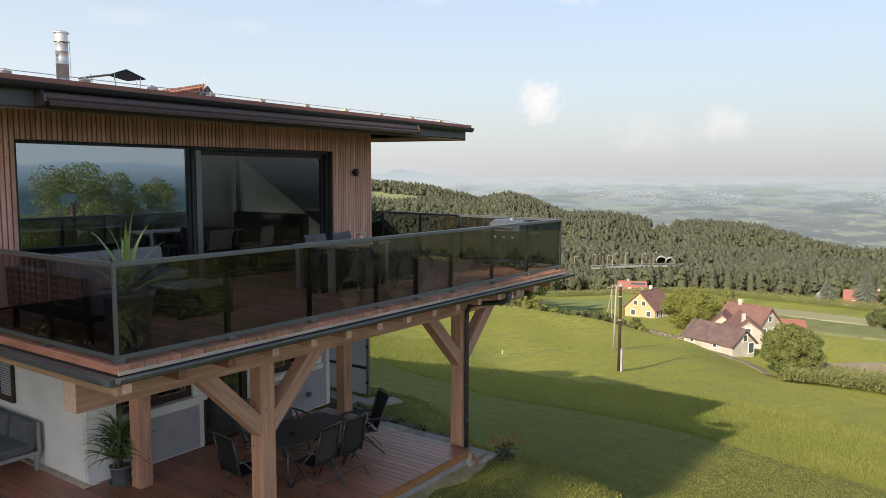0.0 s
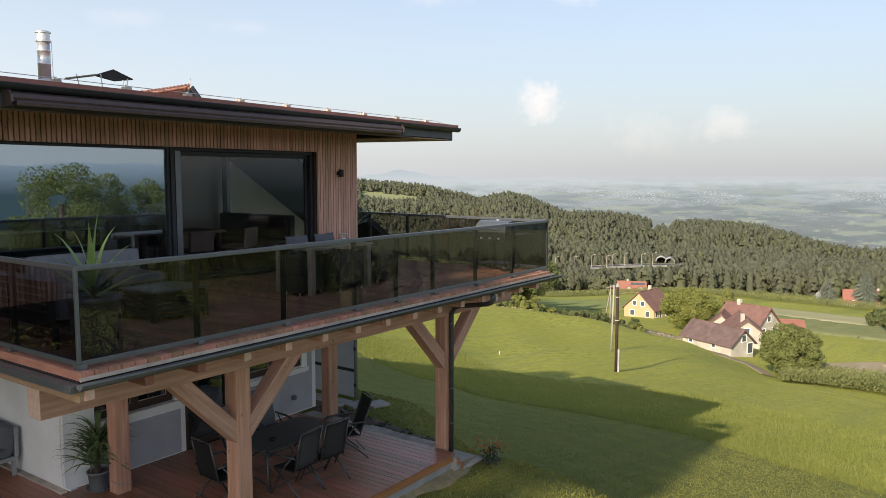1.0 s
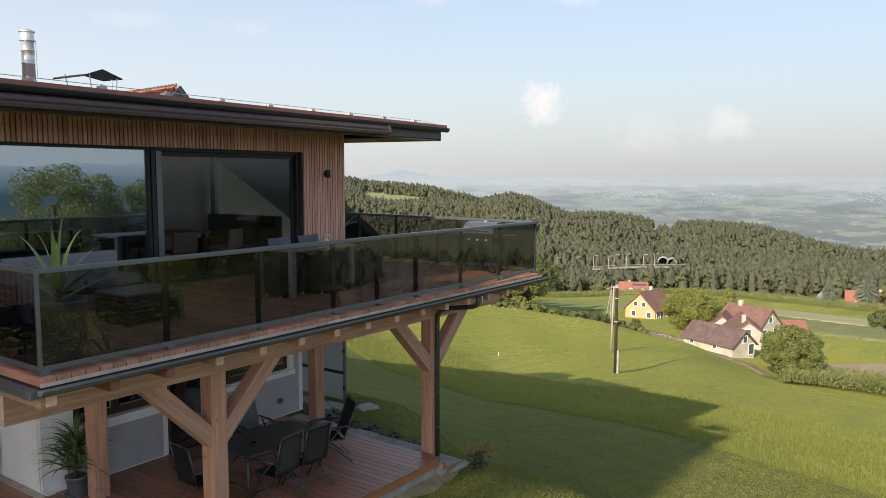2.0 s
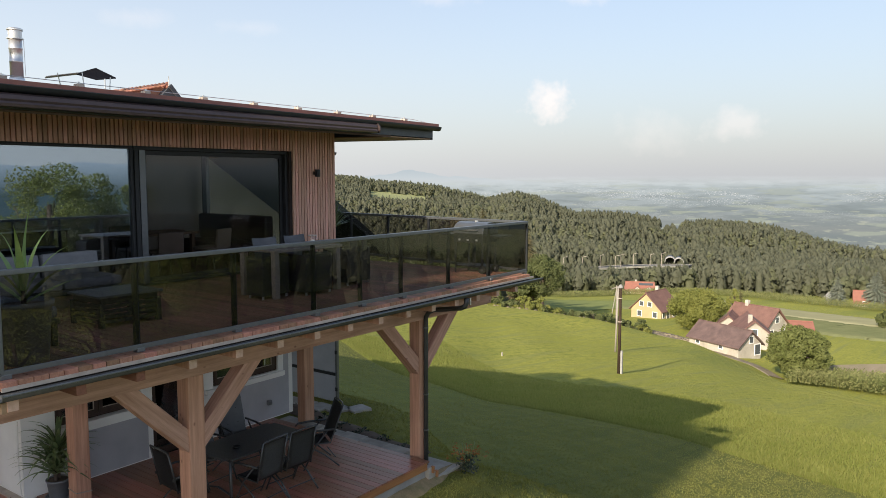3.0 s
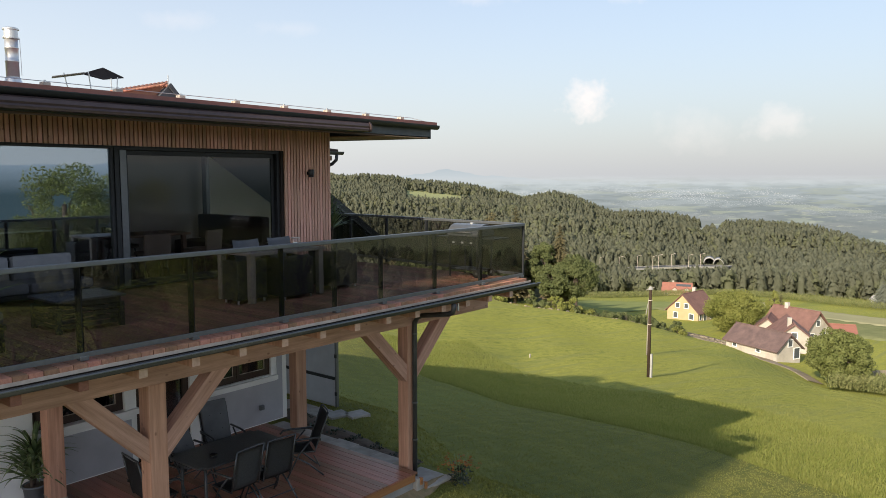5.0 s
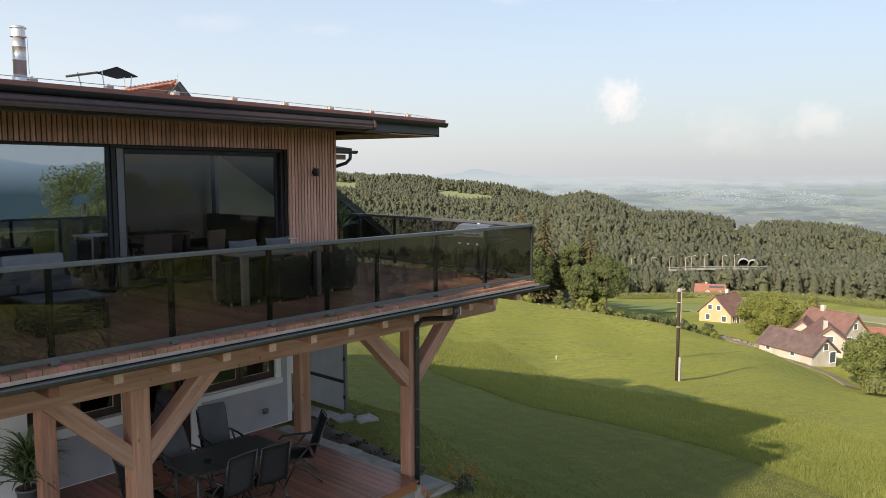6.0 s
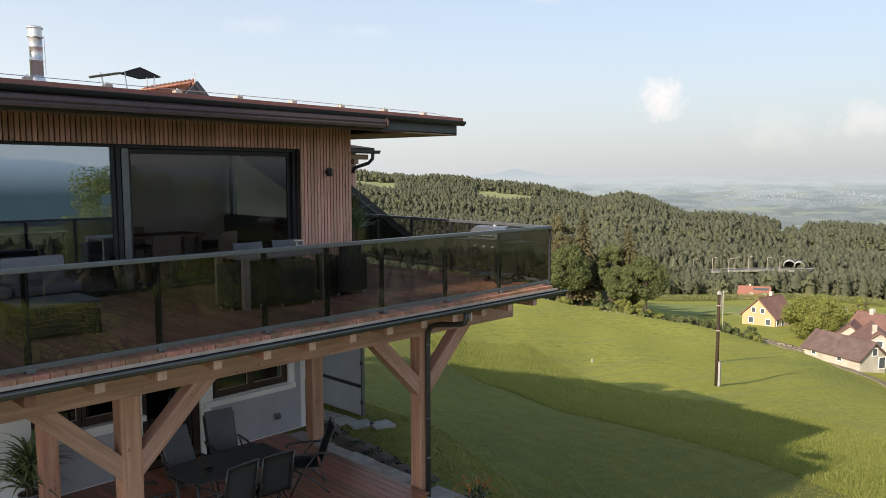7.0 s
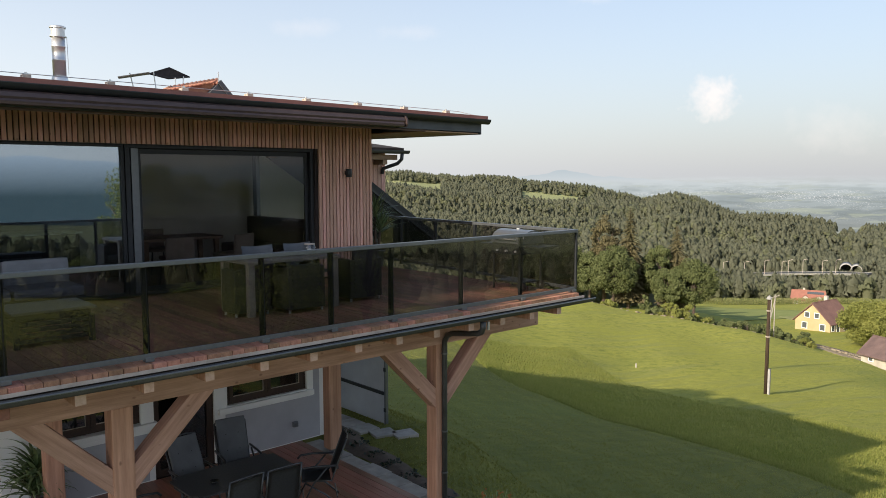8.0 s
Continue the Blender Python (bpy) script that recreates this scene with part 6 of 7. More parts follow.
# glowing gradient that gives the panes their reflection: sky-pale above, darkened below
M["mirror_range"] = hill_mat("glowing blue gradient range", (0.09, 0.14, 0.16), (0.66, 0.75, 0.85), -60, 95, (-420, -300))
A = np.arange(-130.0, -14.0, 0.5)
crest = 62 + 16 * np.sin(A * 0.13) + 9 * np.sin(A * 0.41 + 1) + 4 * np.sin(A * 1.3) - 90 * np.clip((A + 34) / 20, 0, 1)
V = np.concatenate([np.stack([EYE_X + 2960 * np.cos(np.radians(A)), EYE_Y + 2960 * np.sin(np.radians(A)), z], 1) for z in (np.full(len(A), -400.0), crest)])
n = len(A)
tagged(new("backdrop_range", mesh_np("backdrop_range", V, np.array([(i, i + 1, n + i + 1, n + i) for i in range(n - 1)]), M["mirror_range"])), "glowing blue range with darkened foot for the panes to mirror", "backdrop", "", "structure")

# ---- the older part of the house, beyond the terrace ----
old = root("older_house", (11, 9, -0.8), "older white house part with dark sloping roof and red tiles", "house")
b = bmn()
poly(b, [(8.46, -0.9), (12.6, -0.9), (12.6, 3.0), (8.46, 5.70)], 9.30, 9.6, "y")
part("wall", b, M["white"], old)
b = bmn()
poly(b, [(8.5, 5.55), (8.5, 5.85), (13.4, 2.66), (13.4, 2.36)], 6.85, 9.299, "y")
part("roof", b, M["alu_dark"], old, "dark sheet roof slope")
b = bmn()
poly(b, [(8.5, 5.60), (8.5, 5.66), (13.42, 2.47), (13.42, 2.41)], 6.80, 6.85, "y")
part("verge_board", b, M["gutter"], old)
b = bmn()
poly(b, [(8.9, 5.60), (12.86, 3.03), (12.86, 5.35), (9.2, 5.6)], 9.605, 9.8, "y")
upper = part("upper_wall", b, M["lath_back"], old)
for k in range(30):
    xx = 12.79 - k * 0.135
    foot = 5.78 - 0.651 * (xx - 8.5)
    if foot < 5.25:
        part("slat", box(bmn(), xx - 0.06, xx + 0.06, 9.27, 9.298, foot, 5.3, 0.004), M["lath"], upper)
b = bmn()
poly(b, [(8.75, 5.24), (8.75, 5.40), (14.5, 6.1), (14.5, 5.9)], 8.0, 13.1, "x")
M["eaves_sheet"] = mat("dark brown roof sheet", (0.055, 0.045, 0.04), (0.035, 0.03, 0.027), 0.85, scale=3, bump=0.1, spec=0.15)
part("eaves", b, M["eaves_sheet"], old)
part("eaves_board", box(bmn(), 9.0, 12.95, 8.85, 9.0, 5.08, 5.22, 0.008), M["soffit"], old)
part("bracket", box(bmn(), 12.45, 12.6, 8.85, 9.3, 4.95, 5.08, 0.008), M["soffit"], old)
g = part("eaves_gutter", gutter_mesh(8.6, 13.2, 0.08), M["gutter"], old, "dark eaves gutter", True)
g.location = (0, 8.68, 5.32)
part("swan_neck", tube(bmn(), [(12.98, 8.68, 5.26), (12.98, 8.70, 5.10), (12.93, 8.82, 4.98), (12.80, 9.05, 4.90), (12.72, 9.2, 4.84), (12.70, 9.22, 4.70)], 0.05, 10), M["gutter"], old, "", True)
# tiled ridge that shows above the terrace roof
ridge_roof = root("tiled_roof", (6.5, 9, 5.8), "orange clay tiled roof with dark gable end", "roof")
b = bmn()
poly(b, [(6.9, 5.9), (7.65, 6.70), (8.3, 5.9)], 8.6, 16.0, "y")
part("roof_body", b, M["fascia"], ridge_roof)
tile = mesh_of("tile", tube(bmn(), [(0, -0.17, 0.0), (0, 0.17, 0.02)], 0.055, 8, True, 0.065), M["tile"], True)
for r in range(20):
    place("tile", tile, ridge_roof, "", Matrix.Translation((7.65, 8.8 + r * 0.32, 6.72)))
part("bargeboard", bar(bmn(), (7.65, 8.56, 6.74), (8.3, 8.56, 6.0), 0.05, 0.09), M["fascia"], ridge_roof)
part("finial", tube(bmn(), [(7.65, 8.6, 6.7), (7.65, 8.6, 6.95)], 0.012, 6), M["steel"], ridge_roof)
# thin upright red tiled plate beside the ridge, shaped to read as a slope in the camera's view
b = bmn()
poly(b, [(6.45, 5.9), (7.62, 5.9), (7.62, 6.72), (6.45, 6.46)], 8.78, 8.86, "y")
part("tile_slope", b, M["tile"], ridge_roof)
tile2 = mesh_of("tile", tube(bmn(), [(-0.10, 0, 0), (0.12, 0, 0.03)], 0.030, 7, True, 0.055), M["tile"], True)
for k in range(12):
    place("tile", tile2, ridge_roof, "", Matrix.Translation((6.55 + k * 0.092, 8.80 - 0.012 * k, 6.49 + 0.0215 * k)) @ Matrix.Rotation(math.atan(0.23), 4, "Y").inverted())

# flue
flue = root("flue", (4.55, 9.3, 5.9), "shiny stainless steel chimney flue with cap", "chimney")
part("pipe", lathe(bmn(), [(0.125, 5.9), (0.125, 6.95), (0.131, 6.955), (0.131, 6.985), (0.125, 6.99), (0.125, 7.22), (0.131, 7.225), (0.131, 7.255), (0.125, 7.26), (0.125, 7.42)], 28, (4.56, 9.3, 0)), M["steel"], flue, "", True)
part("skirt", lathe(bmn(), [(0.23, 5.9), (0.23, 6.41), (0.15, 6.60), (0.145, 6.64), (0.128, 6.645)], 28, (4.56, 9.3, 0)), M["steel"], flue, "flared steel rain collar", True)
part("collar", lathe(bmn(), [(0.125, 7.42), (0.155, 7.43), (0.155, 7.455), (0.125, 7.46)], 28, (4.56, 9.3, 0)), M["steel"], flue)
part("cap", lathe(bmn(), [(0.13, 7.46), (0.13, 7.60), (0.155, 7.605), (0.155, 7.63), (0.12, 7.65)], 28, (4.56, 9.3, 0)), M["steel"], flue)
part("guy", tube(bmn(), [(4.72, 9.28, 7.45), (4.73, 9.28, 6.7)], 0.006, 5), M["steel"], flue)
# folded cover plates on the old chimney
cov = root("chimney_cover", (8.3, 13, 6.0), "dark tilted metal cover plates on thin legs", "chimney cover")
b = bmn()
v = [(7.80, 13.0, 7.35), (8.42, 13.10, 7.58), (8.95, 13.0, 7.36), (8.28, 12.85, 7.24)]
lo = [b.verts.new(Vector(q)) for q in v]
hi = [b.verts.new(Vector(q) + Vector((0, 0, 0.03))) for q in v]
b.faces.new(lo[::-1]), b.faces.new(hi)
for i in range(4):
    b.faces.new((lo[i], lo[(i + 1) % 4], hi[(i + 1) % 4], hi[i]))
part("plate", b, M["lath_back"], cov)
b = bar(bmn(), (7.08, 13.2, 7.22), (7.8, 12.9, 7.37), 0.4, 0.02)
part("plate", b, M["drip"], cov, "thin pale sheet plate")
for (p, q) in (((7.86, 12.8, 7.4), (7.92, 12.8, 6.9)), ((8.3, 12.45, 7.25), (8.3, 12.45, 6.9)), ((8.72, 12.9, 7.36), (8.68, 12.9, 6.9)), ((7.35, 13.1, 7.36), (7.45, 13.1, 6.9))):
    part("leg", tube(bmn(), [p, q], 0.015, 6), M["steel"], cov)
part("shaft", box(bmn(), 7.35, 8.75, 12.5, 13.5, 5.8, 6.93, 0.02), M["concrete"], cov)

# ---- the room behind the glass ----
part("left_reveal", box(bmn(), 0.6, 0.75, FY + 0.31, 8.5, UP - 0.02, 5.39), M["int_wall"], wall_south)
solo("wall_room", box(bmn(), 0.6, 8.4, 8.5, 8.65, UP - 0.02, 5.39), M["int_wall"], "white back wall of the living room", "wall", "", "structure")
solo("floor_room", box(bmn(), 0.6, 8.28, FY + 0.31, 8.5, UP - 0.05, UP + 0.01), M["int_floor"], "oak floor of the living room", "floor", "", "structure")
solo("ceiling", box(bmn(), 0.6, 8.46, FY + 0.31, 8.65, 5.392, 5.42), M["int_wall"], "white ceiling of the living room", "ceiling", "", "structure")
window_east = root("window_4", (8.35, 6.2, UP), "glazed gable side of the living room", "window", "", "structure")
b = bmn()
for (ya, yb, za, zb) in ((4.62, 4.70, UP, 5.38), (8.30, 8.36, UP, 5.38), (4.70, 8.30, 5.22, 5.38), (4.70, 8.22, UP, UP + 0.1)):
    box(b, 8.3, 8.38, ya, yb, za, zb)
part("window_frame", b, M["alu_dark"], window_east)
part("inner_edge", box(bmn(), 8.28, 8.37, 8.16, 8.298, UP + 0.1, 5.22), M["alu"], window_east)
for (ya, yb) in ((4.70, 8.22),):
    pn = part("pane", box(bmn(), 8.335, 8.345, ya, yb, UP + 0.1, 5.22), M["clear_pane"], window_east)
    pn.visible_shadow = False
M["int_dark"] = mat("dark brown upholstery", (0.07, 0.05, 0.045), rough=0.9, scale=5, bump=0.2)
M["int_brown"] = mat("taupe brown upholstery", (0.22, 0.175, 0.15), (0.17, 0.13, 0.11), 0.9, scale=5, bump=0.2)
M["int_oak"] = mat("brown oak furniture", (0.20, 0.12, 0.08), (0.14, 0.085, 0.055), 0.5, scale=3, bump=0.05)
tb = root("dining_table", (5.4, 6.0, UP), "brown oak dining table in the living room", "table")
part("tabletop", box(bmn(), 4.7, 6.2, 5.6, 6.5, UP + 0.72, UP + 0.77, 0.01), M["int_oak"], tb)
for (xx, yy) in ((4.8, 5.7), (6.1, 5.7), (4.8, 6.4), (6.1, 6.4)):
    part("leg", box(bmn(), xx - 0.04, xx + 0.04, yy - 0.04, yy + 0.04, UP + 0.01, UP + 0.72, 0.006), M["int_oak"], tb)


def shell_chair(m, material, label):
    c = root("dining_chair", (0, 0, 0), label, "chair", "chairs in the living room")
    b = bmn()
    box(b, -0.24, 0.24, -0.24, 0.24, 0.42, 0.49, 0.03)
    part("seat", b, M[material], c)
    b = bmn()
    box(b, -0.24, 0.24, 0.20, 0.26, 0.47, 0.86, 0.028, Matrix.Rotation(radians(-6), 4, "X"))
    part("backrest", b, M[material], c)
    for sx in (-1, 1):
        for sy in (-1, 1):
            part("leg", tube(bmn(), [(sx * 0.17, sy * 0.17, 0.43), (sx * 0.23, sy * 0.23, 0.0)], 0.016, 8), M["black"], c)
    c.matrix_basis = m
    return c


ch = shell_chair(pose(6.15, 5.2, UP + 0.01, 0, 0, 200), "int_brown", "taupe brown upholstered chair at the dining table")
copy_thing(ch, pose(5.1, 5.15, UP + 0.01, 0, 0, 170))
copy_thing(ch, pose(5.5, 6.95, UP + 0.01, 0, 0, 0))
sf = root("room_sofa", (6.9, 7.2, UP), "dark brown bench sofa along the gable window", "sofa")
part("seat", box(bmn(), 7.35, 8.18, 5.7, 8.1, UP + 0.01, UP + 0.42, 0.05), M["int_dark"], sf)
part("backrest", box(bmn(), 7.98, 8.2, 5.7, 8.1, UP + 0.42, UP + 0.98, 0.05), M["int_dark"], sf)
isl = root("kitchen_island", (3.3, 6.6, UP), "dark kitchen island with white worktop", "kitchen island")
part("body", box(bmn(), 2.3, 3.9, 6.3, 7.0, UP + 0.01, UP + 0.88, 0.01), M["int_dark"], isl)
part("worktop", box(bmn(), 2.25, 3.95, 6.25, 7.05, UP + 0.885, UP + 0.92, 0.008), M["white"], isl)
bl = root("fruit_bowl", (2.6, 6.6, UP + 0.92), "small dark bowl on the white worktop", "bowl")
part("dish", lathe(bmn(), [(0.08, UP + 0.925), (0.16, UP + 0.98), (0.2, UP + 1.05), (0.19, UP + 1.05), (0.07, UP + 0.94)], 20, (2.6, 6.6, 0)), M["black"], bl, "", True)

# ---- things on the wall ----
sc = root("wall_lamp", (7.92, 4.05, 4.68), "small dark cylindrical wall lamp on the laths", "wall lamp")
part("shade", lathe(bmn(), [(0.05, -0.075), (0.055, -0.07), (0.055, 0.07), (0.05, 0.075)], 20, (7.90, 3.99, 4.685)), M["alu_dark"], sc, "", True)
part("mount", box(bmn(), 7.87, 7.93, 4.03, 4.085, 4.65, 4.72, 0.005), M["alu_dark"], sc)
so = root("socket", (7.05, 4.6, 0), "grey outdoor socket on the plaster", "socket")
part("case", box(bmn(), 7.0, 7.10, 4.59, 4.654, -0.05, 0.05, 0.012), M["pot"], so)
part("lid", box(bmn(), 7.01, 7.09, 4.575, 4.59, -0.04, 0.03, 0.006), M["alu"], so)
cb = solo("wall_cable", tube(bmn(), [(2.14, 4.64, 0.9), (2.13, 4.64, 0.2), (2.14, 4.63, -0.25), (2.22, 4.56, -0.33), (2.35, 4.60, -0.34)], 0.012, 6), M["white"], "white cable running down the wall corner", "cable")
sh = root("shutter", (2.15, 7.2, 0.6), "dark brown louvred shutter on the side wall", "shutter")
b = bmn()
for (ya, yb, za, zb) in ((6.94, 7.0, 0.6, 1.75), (7.5, 7.56, 0.6, 1.75), (7.0, 7.5, 0.6, 0.68), (7.0, 7.5, 1.67, 1.75)):
    box(b, 2.14, 2.195, ya, yb, za, zb, 0.004)
part("frame", b, M["darkwood"], sh)
sl = mesh_of("louvre", box(bmn(), -0.02, 0.02, 0, 0.5, -0.004, 0.004, 0, Matrix.Rotation(radians(35), 4, "Y")), M["darkwood"])
for k in range(22):
    place("louvre", sl, sh, "", Matrix.Translation((2.167, 7.0, 0.70 + k * 0.044)))


# ---- lower terrace furniture ----
def sling_chair(m, label, recline=12, cushion=False):
    """A folding garden chair: bent tube frame, sling seat and back, arms."""
    c = root("garden_chair", (0, 0, 0), label, "chair", "garden chairs round the table")
    t = math.tan(radians(recline))
    back = lambda z: -0.22 - (z - 0.42) * t
    for sx in (-0.25, 0.25):
        part("back_tube", tube(bmn(), [(sx, back(1.05), 1.05), (sx, back(0.7), 0.7), (sx, -0.22, 0.42), (sx, 0.22, 0.44)], 0.014, 8), M["chair_frame"], c, "", True)
        part("front_leg", tube(bmn(), [(sx * 1.06, -0.16, 0.64), (sx * 1.08, 0.05, 0.4), (sx * 1.1, 0.26, 0.0)], 0.014, 8), M["chair_frame"], c, "", True)
        part("rear_leg", tube(bmn(), [(sx * 1.06, 0.18, 0.42), (sx * 1.08, -0.12, 0.22), (sx * 1.1, -0.36, 0.0)], 0.014, 8), M["chair_frame"], c, "", True)
        part("armrest", tube(bmn(), [(sx * 1.12, back(0.66) + 0.02, 0.66), (sx * 1.14, 0.05, 0.665), (sx * 1.14, 0.22, 0.65), (sx * 1.12, 0.27, 0.60)], 0.018, 8), M["chair_frame"], c, "", True)
        part("joint", box(bmn(), sx - 0.018, sx + 0.018, back(0.62) - 0.03, back(0.62) + 0.012, 0.60, 0.64, 0.004), M["chair_frame"], c)
    part("top_bar", tube(bmn(), [(-0.25, back(1.05), 1.05), (-0.12, back(1.05) - 0.02, 1.065), (0.12, back(1.05) - 0.02, 1.065), (0.25, back(1.05), 1.05)], 0.014, 8), M["chair_frame"], c)
    b = bmn()
    n = 8
    rows = []
    for k in range(n + 1):
        z = 0.45 + (1.03 - 0.45) * k / n
        rows.append([b.verts.new((x, back(z) - 0.015 * (1 - (x / 0.24) ** 2), z)) for x in np.linspace(-0.24, 0.24, 7)])
    for r0, r1 in zip(rows, rows[1:]):
        for i in range(6):
            b.faces.new((r0[i], r0[i + 1], r1[i + 1], r1[i]))
    bmesh.ops.solidify(b, geom=b.faces[:], thickness=0.006)
    part("backrest", b, M["sling"], c, "", True)
    b = bmn()
    rows = []
    for k in range(n + 1):
        y = -0.21 + 0.43 * k / n
        rows.append([b.verts.new((x, y, 0.43 + 0.02 * k / n - 0.02 * math.sin(math.pi * k / n) - 0.012 * (1 - (x / 0.24) ** 2))) for x in np.linspace(-0.24, 0.24, 7)])
    for r0, r1 in zip(rows, rows[1:]):
        for i in range(6):
            b.faces.new((r0[i], r0[i + 1], r1[i + 1], r1[i]))
    bmesh.ops.solidify(b, geom=b.faces[:], thickness=0.006)
    part("seat", b, M["sling"], c, "", True)
    for y in (-0.3, 0.2):
        part("crossbar", tube(bmn(), [(-0.26, y, 0.16 if y < 0 else 0.1), (0.26, y, 0.16 if y < 0 else 0.1)], 0.010, 6), M["chair_frame"], c)
    if cushion:
        m2 = Matrix.Translation((0, -0.22, 0.44)) @ Matrix.Rotation(radians(recline), 4, "X")
        pad = part("cushion", box(bmn(), -0.235, 0.235, 0.0, 0.055, 0.03, 0.70, 0.022, m2), M["cushion_dark"], c, "slate grey chair cushion")
        for (u, w) in ((-0.1, 0.45), (0.1, 0.45), (-0.1, 0.2), (0.1, 0.2)):
            part("tuft", box(bmn(), u - 0.008, u + 0.008, 0.05, 0.058, w - 0.008, w + 0.008, 0.002, m2), M["black"], pad)
        part("cushion", box(bmn(), -0.235, 0.235, -0.16, 0.24, 0.452, 0.50, 0.02), M["cushion_dark"], c)
    c.matrix_basis = m
    return c


c1 = sling_chair(pose(4.34, 1.72, LOW, 0, 0, 4), "black sling garden chair drawn up to the table")
copy_thing(c1, pose(4.94, 1.70, LOW, 0, 0, -3))
copy_thing(c1, pose(3.42, 2.35, LOW, 0, 0, -95))
c3 = sling_chair(pose(5.92, 2.15, LOW, 0, 0, 60), "black reclining garden chair at the table end", 20)
c4 = sling_chair(pose(5.2, 3.25, LOW, 0, 0, 172), "black garden chair with slate grey cushion", 16, True)
sling_chair(pose(4.38, 2.92, LOW, 0, 0, 182), "black garden chair with slate grey cushion, tilted well back", 30, True)
M["table_top"] = mat("speckled black glass tabletop", (0.03, 0.032, 0.035), (0.10, 0.104, 0.11), 0.34, scale=120, bump=0.05, fine=300)
gt = root("garden_table", (4.68, 2.3, LOW), "black speckled garden table with rounded corners", "table")
b = bmn()
box(b, 3.86, 5.48, 1.86, 2.76, LOW + 0.715, LOW + 0.74, 0.0)
bmesh.ops.bevel(b, geom=[e for e in b.edges if abs((e.verts[0].co - e.verts[1].co).z) > 0.02], offset=0.09, segments=6, affect="EDGES")
part("tabletop", b, M["table_top"], gt)
part("apron", box(bmn(), 3.98, 5.36, 1.98, 2.64, LOW + 0.66, LOW + 0.713, 0.006), M["chair_frame"], gt)
for (xx, yy) in ((4.02, 2.0), (5.34, 2.0), (4.02, 2.62), (5.34, 2.62)):
    part("leg", tube(bmn(), [(xx, yy, LOW + 0.7), (xx, yy, LOW + 0.1), (xx + (0.05 if xx < 4.5 else -0.05), yy, LOW)], 0.024, 10), M["chair_frame"], gt, "", True)
for xx in (4.02, 5.34):
    part("stretcher", tube(bmn(), [(xx, 2.0, LOW + 0.12), (xx, 2.31, LOW + 0.18), (xx, 2.62, LOW + 0.12)], 0.016, 8), M["chair_frame"], gt)
ash = root("ashtray", (4.3, 2.25, LOW + 0.74), "small black dish on the garden table", "dish")
part("dish", lathe(bmn(), [(0.05, LOW + 0.742), (0.07, LOW + 0.775), (0.062, LOW + 0.775), (0.045, LOW + 0.75)], 16, (4.3, 2.2, 0)), M["black"], ash, "", True)


def lounge(name, m, length, material, frame, label, slats=True):
    """A low outdoor sofa: base, legs, slatted back and loose cushions."""
    s = root(name, (0, 0, 0), label, "sofa")
    part("base", box(bmn(), 0, length, 0, 0.78, 0.24, 0.30, 0.01), M[frame], s)
    for x in (0.05, length - 0.05):
        for y in (0.05, 0.73):
            part("leg", box(bmn(), x - 0.03, x + 0.03, y - 0.03, y + 0.03, 0, 0.24, 0.006), M[frame], s)
    for x in (0.03, length - 0.03):
        part("back_post", box(bmn(), x - 0.03, x + 0.03, 0.74, 0.80, 0.30, 0.74, 0.006), M[frame], s)
    for k in range(5):
        part("back_slat", box(bmn(), 0.0, length, 0.785, 0.805, 0.34 + k * 0.085, 0.395 + k * 0.085, 0.005), M[frame], s)
    n = max(1, round(length / 0.8))
    w = length / n
    for k in range(n):
        part("seat_cushion", box(bmn(), k * w + 0.01, (k + 1) * w - 0.01, 0.01, 0.70, 0.302, 0.44, 0.05), M[material], s)
        part("back_cushion", box(bmn(), k * w + 0.02, (k + 1) * w - 0.02, 0.52, 0.68, 0.42, 0.82, 0.06, Matrix.Translation((0, 0.02, 0)) @ Matrix.Rotation(radians(-6), 4, "X")), M[material], s)
    s.matrix_basis = m
    return s


M["lounge_frame"] = mat("pale grey powder coat", (0.30, 0.31, 0.31), (0.26, 0.27, 0.27), 0.5, scale=10, bump=0.02)
lounge("garden_sofa", pose(1.32, 8.22, LOW, 0, 0, -90) @ Matrix.Diagonal((1, 1, 1.12, 1)), 2.25, "cushion_dark", "lounge_frame", "low pale-framed garden sofa with slate grey cushions")


